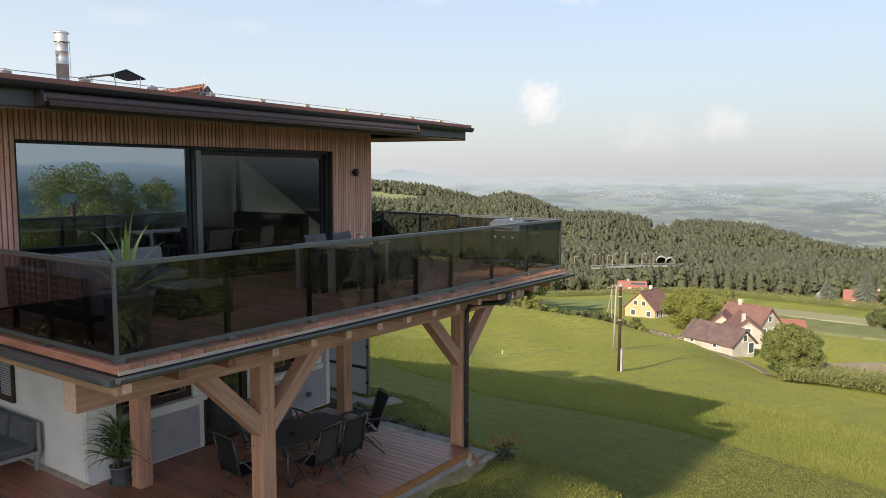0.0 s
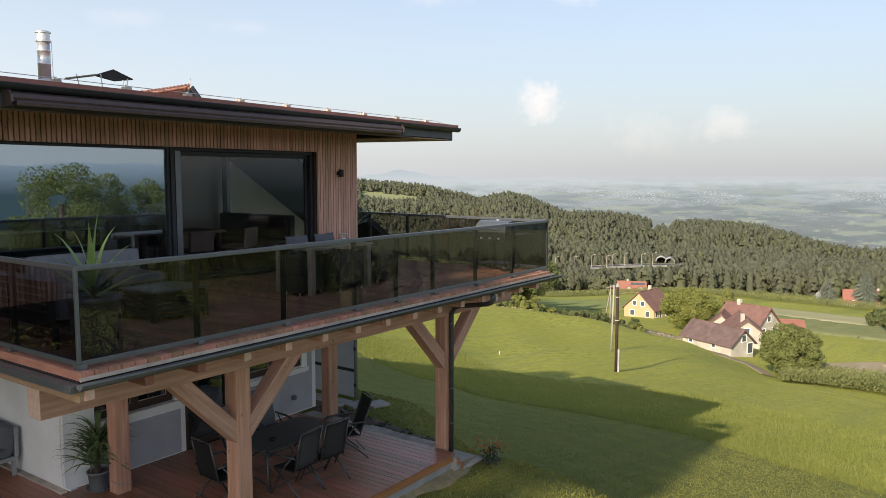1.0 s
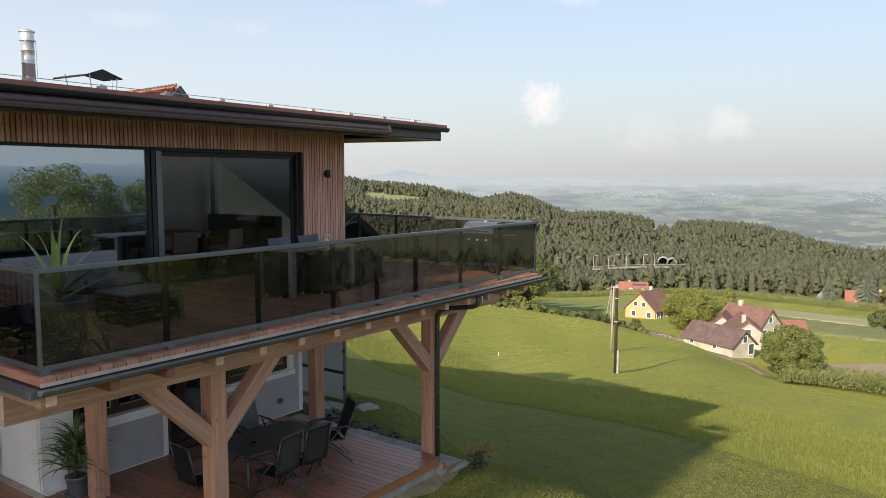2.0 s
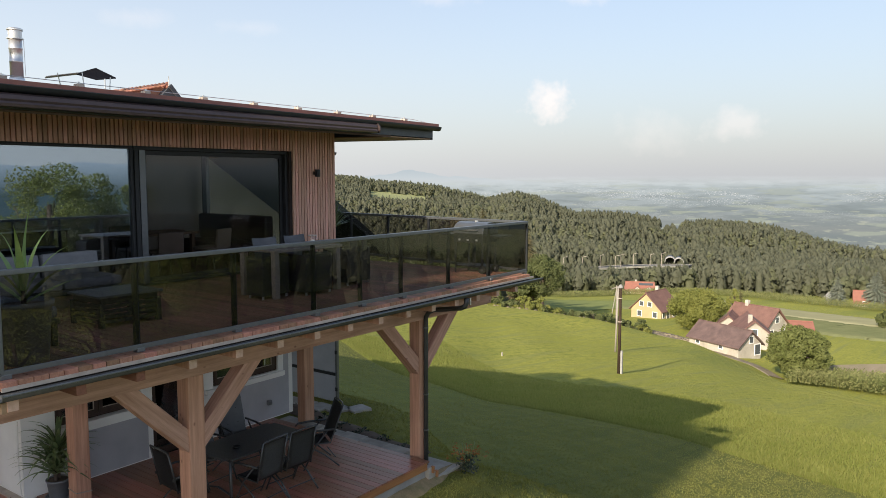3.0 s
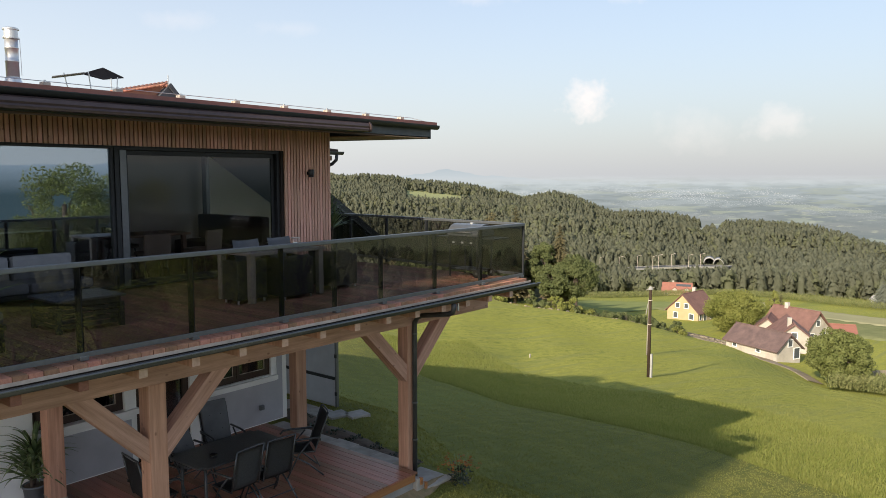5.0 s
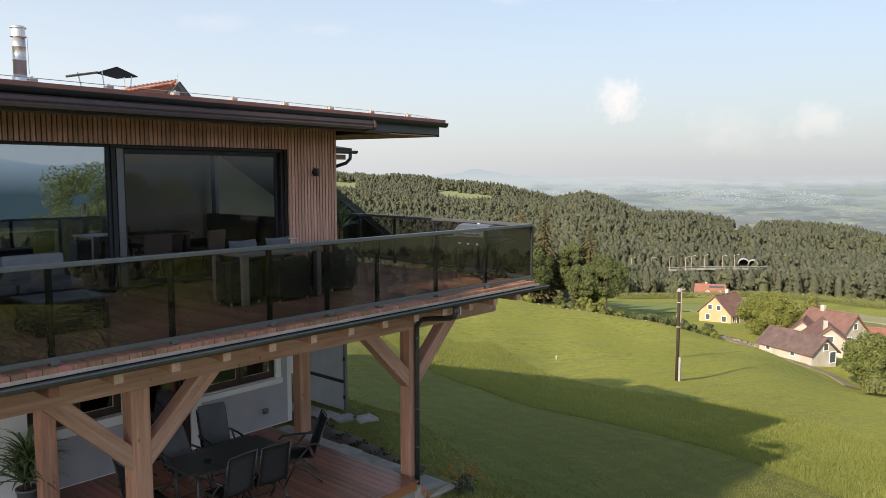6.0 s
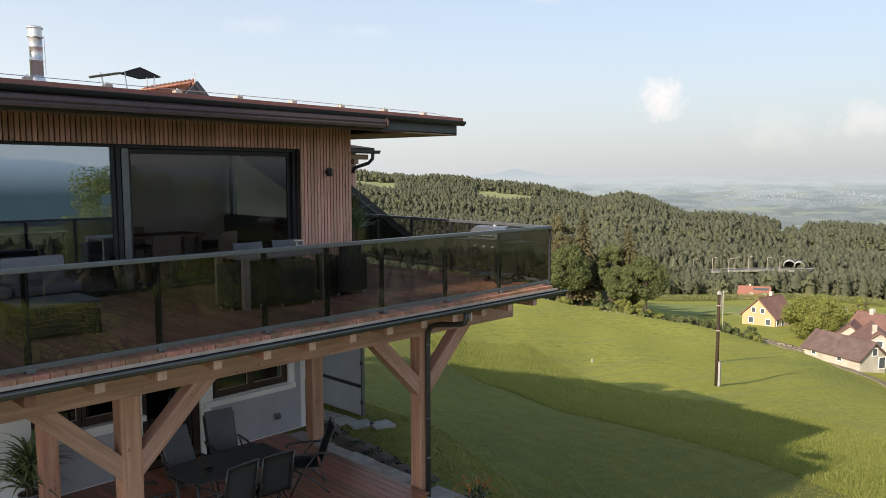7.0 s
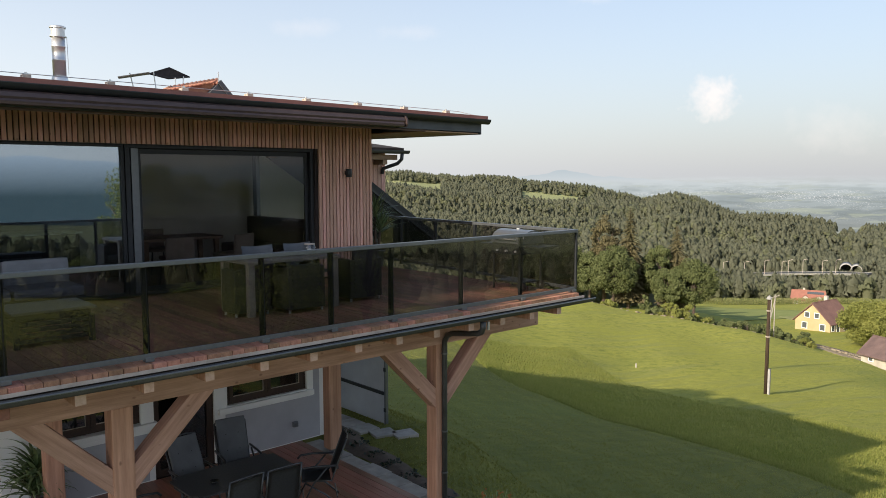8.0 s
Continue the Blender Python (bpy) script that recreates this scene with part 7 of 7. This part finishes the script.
# ---- potted plants ----
def sword_plant(name, x, y, z, pot_r, pot_h, stem, leaves, ln, seed, material, label, up=0.5, width=0.05, pot="pot", droop=1.0):
    """A potted plant with long sword leaves that arch from one or more stems."""
    rng = np.random.default_rng(seed)
    p = root(name, (x, y, z), label, "plant")
    pt = part("pot", lathe(bmn(), [(pot_r * 0.74, 0), (pot_r * 0.78, 0.01), (pot_r * 0.95, pot_h * 0.9), (pot_r * 1.04, pot_h * 0.9), (pot_r * 1.05, pot_h), (pot_r * 0.95, pot_h), (pot_r * 0.93, pot_h * 0.93)], 28, (x, y, z)), M[pot], p, "", True)
    part("soil", lathe(bmn(), [(pot_r * 0.9, z + pot_h * 0.91), (pot_r * 0.9, z + pot_h * 0.94)], 20, (x, y, 0)), M["soil"], p)
    for (sx, sy, sh) in stem:
        part("stem", tube(bmn(), [(x + sx, y + sy, z + pot_h * 0.9), (x + sx * 1.4, y + sy * 1.4, z + pot_h + sh)], 0.03, 8, True, 0.022), M["bark"], p, "", True)
        V, F = [], []
        per = leaves // len(stem)
        for k in range(per):
            a = k * 2.399 + rng.uniform(-0.3, 0.3)
            tilt = up + (1 - k / per) * (1.15 - up * 0.4) * rng.uniform(0.8, 1.1) - 0.25
            l = ln * rng.uniform(0.75, 1.1)
            base = np.array([x + sx * 1.4, y + sy * 1.4, z + pot_h + sh - 0.12 + 0.16 * k / per])
            o = len(V)
            n = 6
            side = np.array([-math.sin(a), math.cos(a), 0])
            pos, th = base.copy(), tilt
            for i in range(n + 1):
                s = i / n
                w = width * (0.45 + 1.1 * s if s < 0.35 else (1 - s) * 1.28) * 0.5
                d = np.array([math.cos(a) * math.sin(th), math.sin(a) * math.sin(th), math.cos(th)])
                nrm = np.cross(side, d)
                V += [pos - side * w + nrm * w * 0.35, pos, pos + side * w + nrm * w * 0.35]
                pos = pos + d * l / n
                th += rng.uniform(0.06, 0.27) * (0.5 + s) * droop
            for i in range(n):
                q = o + i * 3
                F += [(q, q + 1, q + 4, q + 3), (q + 1, q + 2, q + 5, q + 4)]
        place("foliage", mesh_np("foliage", np.array(V), np.array(F), M[material], True), p)
    return p


sword_plant("yucca", 2.58, 4.36, LOW, 0.17, 0.30, ((0.02, 0.02, 0.46), (-0.05, -0.04, 0.22)), 104, 0.70, 3, "leaf_yucca", "potted yucca with drooping dark green sword leaves", 0.5, 0.078, "pot", 1.75)
part("saucer", lathe(bmn(), [(0.16, LOW), (0.19, LOW + 0.005), (0.2, LOW + 0.03), (0.19, LOW + 0.03), (0.15, LOW + 0.008)], 24, (2.58, 4.36, 0)), M["pot"], bpy.data.objects["yucca"])
sword_plant("agave", 0.46, 0.52, UP, 0.26, 0.62, ((0.0, 0.0, 0.10),), 11, 0.80, 12, "leaf_agave", "tall grey planter with pale green sword leaves", 0.16, 0.095, "pot", 0.75)
sword_plant("yucca", 9.25, 5.0, UP, 0.20, 0.35, ((0.0, 0.0, 0.75), (0.05, -0.05, 0.45)), 90, 0.62, 21, "leaf_yucca", "tall potted yucca by the wall corner", 0.5, 0.05)


def wicker_seat(x0, x1, y0, y1, back, label):
    """A boxy woven armchair on small steel feet."""
    c = root("wicker_armchair", ((x0 + x1) / 2, (y0 + y1) / 2, UP), label, "chair", "woven armchairs at the terrace table")
    z0, z1 = UP + 0.05, UP + 0.63
    part("side_panel", box(bmn(), x0, x0 + 0.07, y0, y1, z0, z1, 0.018), M["wicker"], c)
    part("side_panel", box(bmn(), x1 - 0.07, x1, y0, y1, z0, z1, 0.018), M["wicker"], c)
    part("front_panel", box(bmn(), x0 + 0.072, x1 - 0.072, y1 - 0.06, y1, z0, UP + 0.36, 0.015), M["wicker"], c)
    part("backrest", box(bmn(), x0 + 0.072, x1 - 0.072, y0, y0 + 0.07, z0, UP + back, 0.018), M["wicker"], c)
    part("cushion", box(bmn(), x0 + 0.075, x1 - 0.075, y0 + 0.075, y1 - 0.01, UP + 0.362, UP + 0.43, 0.025), M["cushion_dark"], c)
    for xx in (x0 + 0.035, x1 - 0.035):
        for yy in (y0 + 0.035, y1 - 0.035):
            part("foot", lathe(bmn(), [(0.016, UP), (0.018, UP + 0.004), (0.018, z0 - 0.001)], 10, (xx, yy, 0)), M["steel"], c, "small steel foot")
    for k in range(9):
        zz = z0 + 0.06 + k * 0.06
        part("woven_band", box(bmn(), x0 + 0.02, x1 - 0.02, y0 - 0.006, y0 - 0.0005, zz, zz + 0.028, 0.002), M["wicker"], c)
    return c


wicker_seat(4.37, 4.90, 1.58, 1.95, 0.64, "black woven armchair pushed under the terrace table")
wicker_seat(5.04, 5.62, 1.36, 1.92, 0.66, "black woven armchair pushed under the terrace table")
wicker_seat(6.22, 6.80, 1.60, 2.18, 0.80, "black woven armchair beside the terrace table")

# ---- upper terrace furniture ----
lounge("lounge_sofa", pose(1.25, 2.95, UP), 1.72, "cushion", "alu_dark", "dark slatted lounge sofa with grey cushions before the window")
lounge("lounge_sofa", pose(1.05, 1.0, UP, 0, 0, 90), 1.75, "cushion", "alu_dark", "dark slatted lounge sofa with grey cushions along the railing")
ct = root("coffee_table", (2.25, 1.9, UP), "low dark coffee table on the terrace", "table")
part("tabletop", box(bmn(), 1.75, 2.62, 1.45, 2.2, UP + 0.37, UP + 0.40, 0.008), M["alu"], ct)
part("apron", box(bmn(), 1.80, 2.57, 1.50, 2.15, UP + 0.30, UP + 0.368, 0.004), M["alu_dark"], ct)
for (xx, yy) in ((1.80, 1.50), (2.57, 1.50), (1.80, 2.15), (2.57, 2.15)):
    part("leg", box(bmn(), xx - 0.03, xx + 0.03, yy - 0.03, yy + 0.03, UP, UP + 0.30, 0.004), M["alu_dark"], ct)
for k in range(4):
    z = UP + 0.05 + 0.062 * k
    for yy in (1.49, 2.14):
        part("side_slat", box(bmn(), 1.835, 2.535, yy, yy + 0.018, z, z + 0.045, 0.003), M["alu_dark"], ct)
    for xx in (1.79, 2.56):
        part("side_slat", box(bmn(), xx, xx + 0.018, 1.535, 2.115, z, z + 0.045, 0.003), M["alu_dark"], ct)
tt = root("terrace_table", (5.2, 1.9, UP), "greyed timber dining table on the terrace", "table")
for k in range(6):
    part("plank", box(bmn(), 4.5, 5.95, 1.45 + k * 0.145, 1.59 + k * 0.145, UP + 0.70, UP + 0.74, 0.006), M["grey_wood"], tt)
for (xx, yy) in ((4.57, 1.52), (5.88, 1.52), (4.57, 2.24), (5.88, 2.24)):
    part("leg", box(bmn(), xx - 0.045, xx + 0.045, yy - 0.045, yy + 0.045, UP, UP + 0.70, 0.006), M["grey_wood"], tt)


def terrace_chair(m, label):
    c = root("terrace_chair", (0, 0, 0), label, "chair", "terrace chairs")
    part("seat", box(bmn(), -0.24, 0.24, -0.22, 0.24, 0.42, 0.46, 0.015), M["cushion_dark"], c)
    b = bmn()
    rows = []
    for k in range(7):
        z = 0.44 + 0.39 * k / 6
        rows.append([b.verts.new((x, -0.22 - (z - 0.44) * 0.24 - 0.05 * (1 - (x / 0.25) ** 2), z + 0.02 * (x / 0.25) ** 2)) for x in np.linspace(-0.25, 0.25, 9)])
    for r0, r1 in zip(rows, rows[1:]):
        for i in range(8):
            b.faces.new((r0[i], r0[i + 1], r1[i + 1], r1[i]))
    bmesh.ops.solidify(b, geom=b.faces[:], thickness=0.012)
    part("backrest", b, M["cushion_dark"], c, "", True)
    for sx in (-1, 1):
        part("leg", tube(bmn(), [(sx * 0.22, 0.20, 0.44), (sx * 0.24, 0.24, 0.0)], 0.014, 8), M["alu_dark"], c)
        part("leg", tube(bmn(), [(sx * 0.22, -0.2, 0.46), (sx * 0.24, -0.30, 0.0)], 0.014, 8), M["alu_dark"], c)
    c.matrix_basis = m
    return c


tch = terrace_chair(pose(5.22, 2.22, UP, 0, 0, 180), "grey shell chair at the terrace table")
copy_thing(tch, pose(5.93, 2.25, UP, 0, 0, 184))
jx, jy, jz = 5.74, 1.93, UP + 0.74
jar = root("glass_jar", (jx, jy, jz), "squat clear glass lantern jar on the terrace table", "jar")
M["clear"] = glass_mat("clear jar glass", (0.93, 0.94, 0.93), (0.9, 0.9, 0.9), 0.06)
part("body", lathe(bmn(), [(0.075, jz + 0.002), (0.092, jz + 0.02), (0.092, jz + 0.085), (0.07, jz + 0.11), (0.07, jz + 0.125)], 20, (jx, jy, 0)), M["clear"], jar, "", True)
part("candle", lathe(bmn(), [(0.035, jz + 0.005), (0.035, jz + 0.06)], 14, (jx, jy, 0)), M["white"], jar)
part("rim", lathe(bmn(), [(0.072, jz + 0.125), (0.076, jz + 0.13), (0.076, jz + 0.138), (0.07, jz + 0.142)], 20, (jx, jy, 0)), M["drip"], jar)

# barbecue
gr = root("barbecue", (8.95, 0.95, UP), "black gas barbecue cart with steel-grey hood", "barbecue")
M["hood"] = mat("steel-grey enamel", (0.20, 0.21, 0.22), (0.17, 0.18, 0.19), 0.3, metal=0.6, scale=8, bump=0.02)
b = bmn()
pr = [(8.70, UP + 0.86)] + [(8.97 - 0.27 * math.cos(a), UP + 0.86 + 0.24 * math.sin(a)) for a in np.linspace(0.25, math.pi - 0.25, 10)] + [(9.24, UP + 0.86)]
poly(b, pr, 0.72, 1.42, "y")
part("hood", b, M["hood"], gr)
part("firebox", box(bmn(), 8.71, 9.23, 0.73, 1.41, UP + 0.66, UP + 0.855, 0.02), M["black"], gr)
part("handle", tube(bmn(), [(8.68, 0.85, UP + 0.93), (8.64, 0.85, UP + 0.94), (8.64, 1.29, UP + 0.94), (8.68, 1.29, UP + 0.93)], 0.012, 8), M["steel"], gr)
part("thermometer", lathe(bmn(), [(0.03, 0), (0.03, 0.02), (0.02, 0.024)], 14, (8.97, 1.05, UP + 1.10)), M["steel"], gr)
for k in range(3):
    part("knob", box(bmn(), 8.675, 8.71, 0.84 + k * 0.2, 0.88 + k * 0.2, UP + 0.70, UP + 0.74, 0.008), M["steel"], gr)
part("side_shelf", box(bmn(), 8.72, 9.2, 0.36, 0.715, UP + 0.80, UP + 0.83, 0.008), M["black"], gr)
part("side_shelf", box(bmn(), 8.72, 9.2, 1.425, 1.70, UP + 0.80, UP + 0.83, 0.008), M["black"], gr)
for (xx, yy) in ((8.74, 0.76), (9.2, 0.76), (8.74, 1.38), (9.2, 1.38)):
    part("leg", tube(bmn(), [(xx, yy, UP + 0.66), (xx, yy, UP + (0.0 if yy > 1 else 0.08))], 0.018, 8), M["black"], gr)
part("lower_shelf", box(bmn(), 8.74, 9.2, 0.76, 1.38, UP + 0.14, UP + 0.16, 0.004), M["black"], gr)
for xx in (8.74, 9.2):
    w = part("wheel", lathe(bmn(), [(0.085, -0.02), (0.09, -0.012), (0.09, 0.012), (0.085, 0.02)], 20), M["black"], gr)
    w.matrix_basis = pose(xx, 0.76, UP + 0.09, 0, 90, 0)
    h = part("hub", lathe(bmn(), [(0.03, -0.024), (0.03, 0.024)], 12), M["alu"], w)
    h.matrix_parent_inverse = Matrix()

gr.scale = (1.0, 1.0, 0.89)
gr.location += Vector((0.12, -0.15, 0.0))

# ---- beside the lower terrace ----
slabs = root("pavement", (7.5, 3, -0.45), "grey stone slabs along the terrace", "pavement", "", "structure")
for k in range(6):
    y0 = 1.29 + k * 0.56
    part("slab", box(bmn(), 7.17, 7.56 + 0.02 * (k % 3), y0, y0 + 0.545, -0.62, LOW - 0.05 - 0.006 * (k % 2), 0.012), M["stone"], slabs)
rng = np.random.default_rng(77)
for k, (xx, yy, w, d) in enumerate(((9.12, 6.35, 0.5, 0.5), (9.14, 5.84, 0.5, 0.48), (9.17, 5.34, 0.5, 0.46), (9.30, 4.86, 0.5, 0.44), (9.60, 4.52, 0.48, 0.42))):
    st = solo("stepping_slab", box(bmn(), -w / 2, w / 2, -d / 2, d / 2, -0.1, 0.035, 0.015), M["stone"], "flat grey stone slab in the lawn", "slab", "stone slabs in the lawn")
    st.matrix_basis = pose(xx, yy, at(xx, yy) + 0.015, 0, 0, rng.uniform(-6, 6) - (12 if k > 2 else 0))
# bed of soil with small plants between terrace and lawn
V, F = [], []
for i in range(17):
    for j in range(5):
        y = 1.3 + 4.4 * i / 16
        x = 7.62 + 0.14 * (y - 1.3) + 0.55 * j / 4 + 0.05 * math.sin(i)
        V.append((x, y, max(at(x, y), -0.72) + 0.02 + 0.05 * rng.uniform() + 0.06 * math.sin(math.pi * j / 4)))
F = [(i * 5 + j, i * 5 + j + 1, i * 5 + j + 6, i * 5 + j + 5) for i in range(16) for j in range(4)]
tagged(new("flower_bed", mesh_np("flower_bed", np.array(V), np.array(F), M["soil"], True)), "narrow bed of bare soil beside the terrace", "flower bed", "", "structure")
n = 420
c = np.stack([rng.uniform(7.70, 8.1, n), rng.uniform(1.4, 5.5, n), np.full(n, -0.68) + rng.uniform(0, 0.10, n)], 1)
c[:, 1] = np.round(c[:, 1] * 1.6) / 1.6 + rng.normal(size=n) * 0.07
c[:, 0] += 0.14 * (c[:, 1] - 1.3)
v, f = leaf_quads(rng, c, 0.05, 0.8, 1.6)
tagged(new("bed_plants", mesh_np("bed_plants", v, f, M["leaf_bed"])), "small dark green plants in the soil bed", "plants", "", "stuff")
# front steps
stp = root("garden_steps", (7.6, 0.9, -1.0), "two narrow timber-faced steps down to a stone slab", "steps")
part("block", box(bmn(), 7.17, 8.0, 0.62, 1.28, -1.25, LOW - 0.398, 0.012), M["concrete"], stp)
part("capping", box(bmn(), 7.40, 8.06, 0.56, 1.285, LOW - 0.395, LOW - 0.34, 0.012), M["stone"], stp, "flat grey stone slab")
for k in range(2):
    x0, z1 = 7.17 + 0.115 * k, LOW - 0.13 - 0.11 * k
    part("step", box(bmn(), x0, x0 + 0.112, 0.60, 1.285, -1.2, z1, 0.008), M["stone"], stp)
    part("riser_board", box(bmn(), x0 + 0.075, x0 + 0.122, 0.565, 0.62, z1 - 0.11, z1 + 0.012, 0.004), M["edge_board"], stp)
# plinth under the deck edge
solo("plinth", box(bmn(), -6.0, 7.16, 0.68, 0.9, -1.3, LOW - 0.165), M["concrete"], "grey concrete plinth under the terrace edge", "plinth", "", "structure")
# bare earth where the lawn meets the plinth
V = []
for i in range(25):
    for j in range(7):
        x, y = 4.6 + 3.9 * i / 24, 0.70 - (0.22 + 0.09 * math.sin(i * 0.55) + 0.04 * math.sin(i * 1.15)) * j / 6
        V.append((x, y, at(x, y) + 0.10 * (1 - j / 6) + 0.02 * math.sin(math.pi * (j + 0.6) / 6.6) + 0.012 * rng.uniform() - (0.03 if j == 6 or i in (0, 24) else 0)))
F = [(i * 7 + j, i * 7 + j + 1, i * 7 + j + 8, i * 7 + j + 7) for i in range(24) for j in range(6)]
tagged(new("bare_earth", mesh_np("bare_earth", np.array(V), np.array(F), M["dry_soil"], True)), "patch of bare dry earth below the terrace edge", "earth", "", "structure")
# flowering plant at the corner
fl = root("flower_bush", (8.15, 0.45, -0.8), "small bush with withering orange flowers", "flowers")
n = 260
fx, fy = 8.12, 0.42
fz = at(fx, fy)
c = np.stack([rng.normal(fx, 0.09, n), rng.normal(fy, 0.09, n), fz + rng.uniform(0.02, 0.32, n)], 1)
v, f = leaf_quads(rng, c, 0.035, 0.9, 2.2)
place("foliage", mesh_np("foliage", v, f, M["leaf_bed"]), fl)
M["orange"] = mat("withered orange petals", (0.42, 0.17, 0.04), (0.25, 0.10, 0.03), 0.8, scale=20, bump=0.1)
c = np.stack([rng.normal(fx, 0.13, 46), rng.normal(fy, 0.13, 46), fz + rng.uniform(0.30, 0.48, 46)], 1)
c = np.repeat(c, 4, 0) + rng.normal(size=(184, 3)) * 0.014
v, f = leaf_quads(rng, c, 0.035, 0.5, 1.4)
place("blossoms", mesh_np("blossoms", v, f, M["orange"]), fl)
b = bmn()
for k in range(16):
    tube(b, [(fx, fy, fz - 0.02), (fx + rng.normal() * 0.13, fy + rng.normal() * 0.13, fz + rng.uniform(0.35, 0.52))], 0.005, 5)
part("stalks", b, M["leaf_yucca"], fl)
# grey gate leaf standing open at the side of the house
M["gate"] = mat("pale grey gate sheet", (0.56, 0.57, 0.60), (0.48, 0.49, 0.52), 0.5, scale=3, bump=0.05, coarse=0.08)
ga = root("gate", (9.75, 5.6, -0.8), "pale grey sheet metal gate leaf standing open", "gate")
part("leaf", box(bmn(), 9.73, 9.77, 5.35, 7.2, -0.78, 1.55, 0.006), M["gate"], ga)
part("edge_profile", box(bmn(), 9.71, 9.79, 5.30, 5.35, -0.80, 1.58, 0.006), M["alu"], ga)
# real crossbar, but its dark colour also paints the shadow along it
part("crossbar", box(bmn(), 9.69, 9.73, 5.35, 7.2, -0.13, -0.06, 0.004), M["alu_dark"], ga, "horizontal crossbar darkened with its shadow")
for z in (-0.5, 0.4, 1.2):
    part("hinge", box(bmn(), 9.69, 9.72, 5.285, 5.345, z, z + 0.09, 0.006), M["alu_dark"], ga)

lay_laths()
b_up = mesh_of("board", box(bmn(), -0.0675, 0.0675, -0.10, 7.0, 2.684, UP, 0.005), M["deck_up"])
for k in range(67):
    place("board", b_up, upper_deck, "", Matrix.Translation((0.02 + k * 0.1415, 0, 0)))
b_low = mesh_of("board", box(bmn(), -0.0675, 0.0675, 0.60, 9.0, LOW - 0.03, LOW, 0.005), M["deck_low"])
b_low2 = mesh_of("board", box(bmn(), -0.0675, 0.0675, 0.60, LY - 0.003, LOW - 0.03, LOW, 0.005), M["deck_low"])
for k in range(92):
    xx = 7.12 - k * 0.1415
    place("board", b_low2 if xx > 2.1 else b_low, lower_deck, "", Matrix.Translation((xx, 0, 0)))
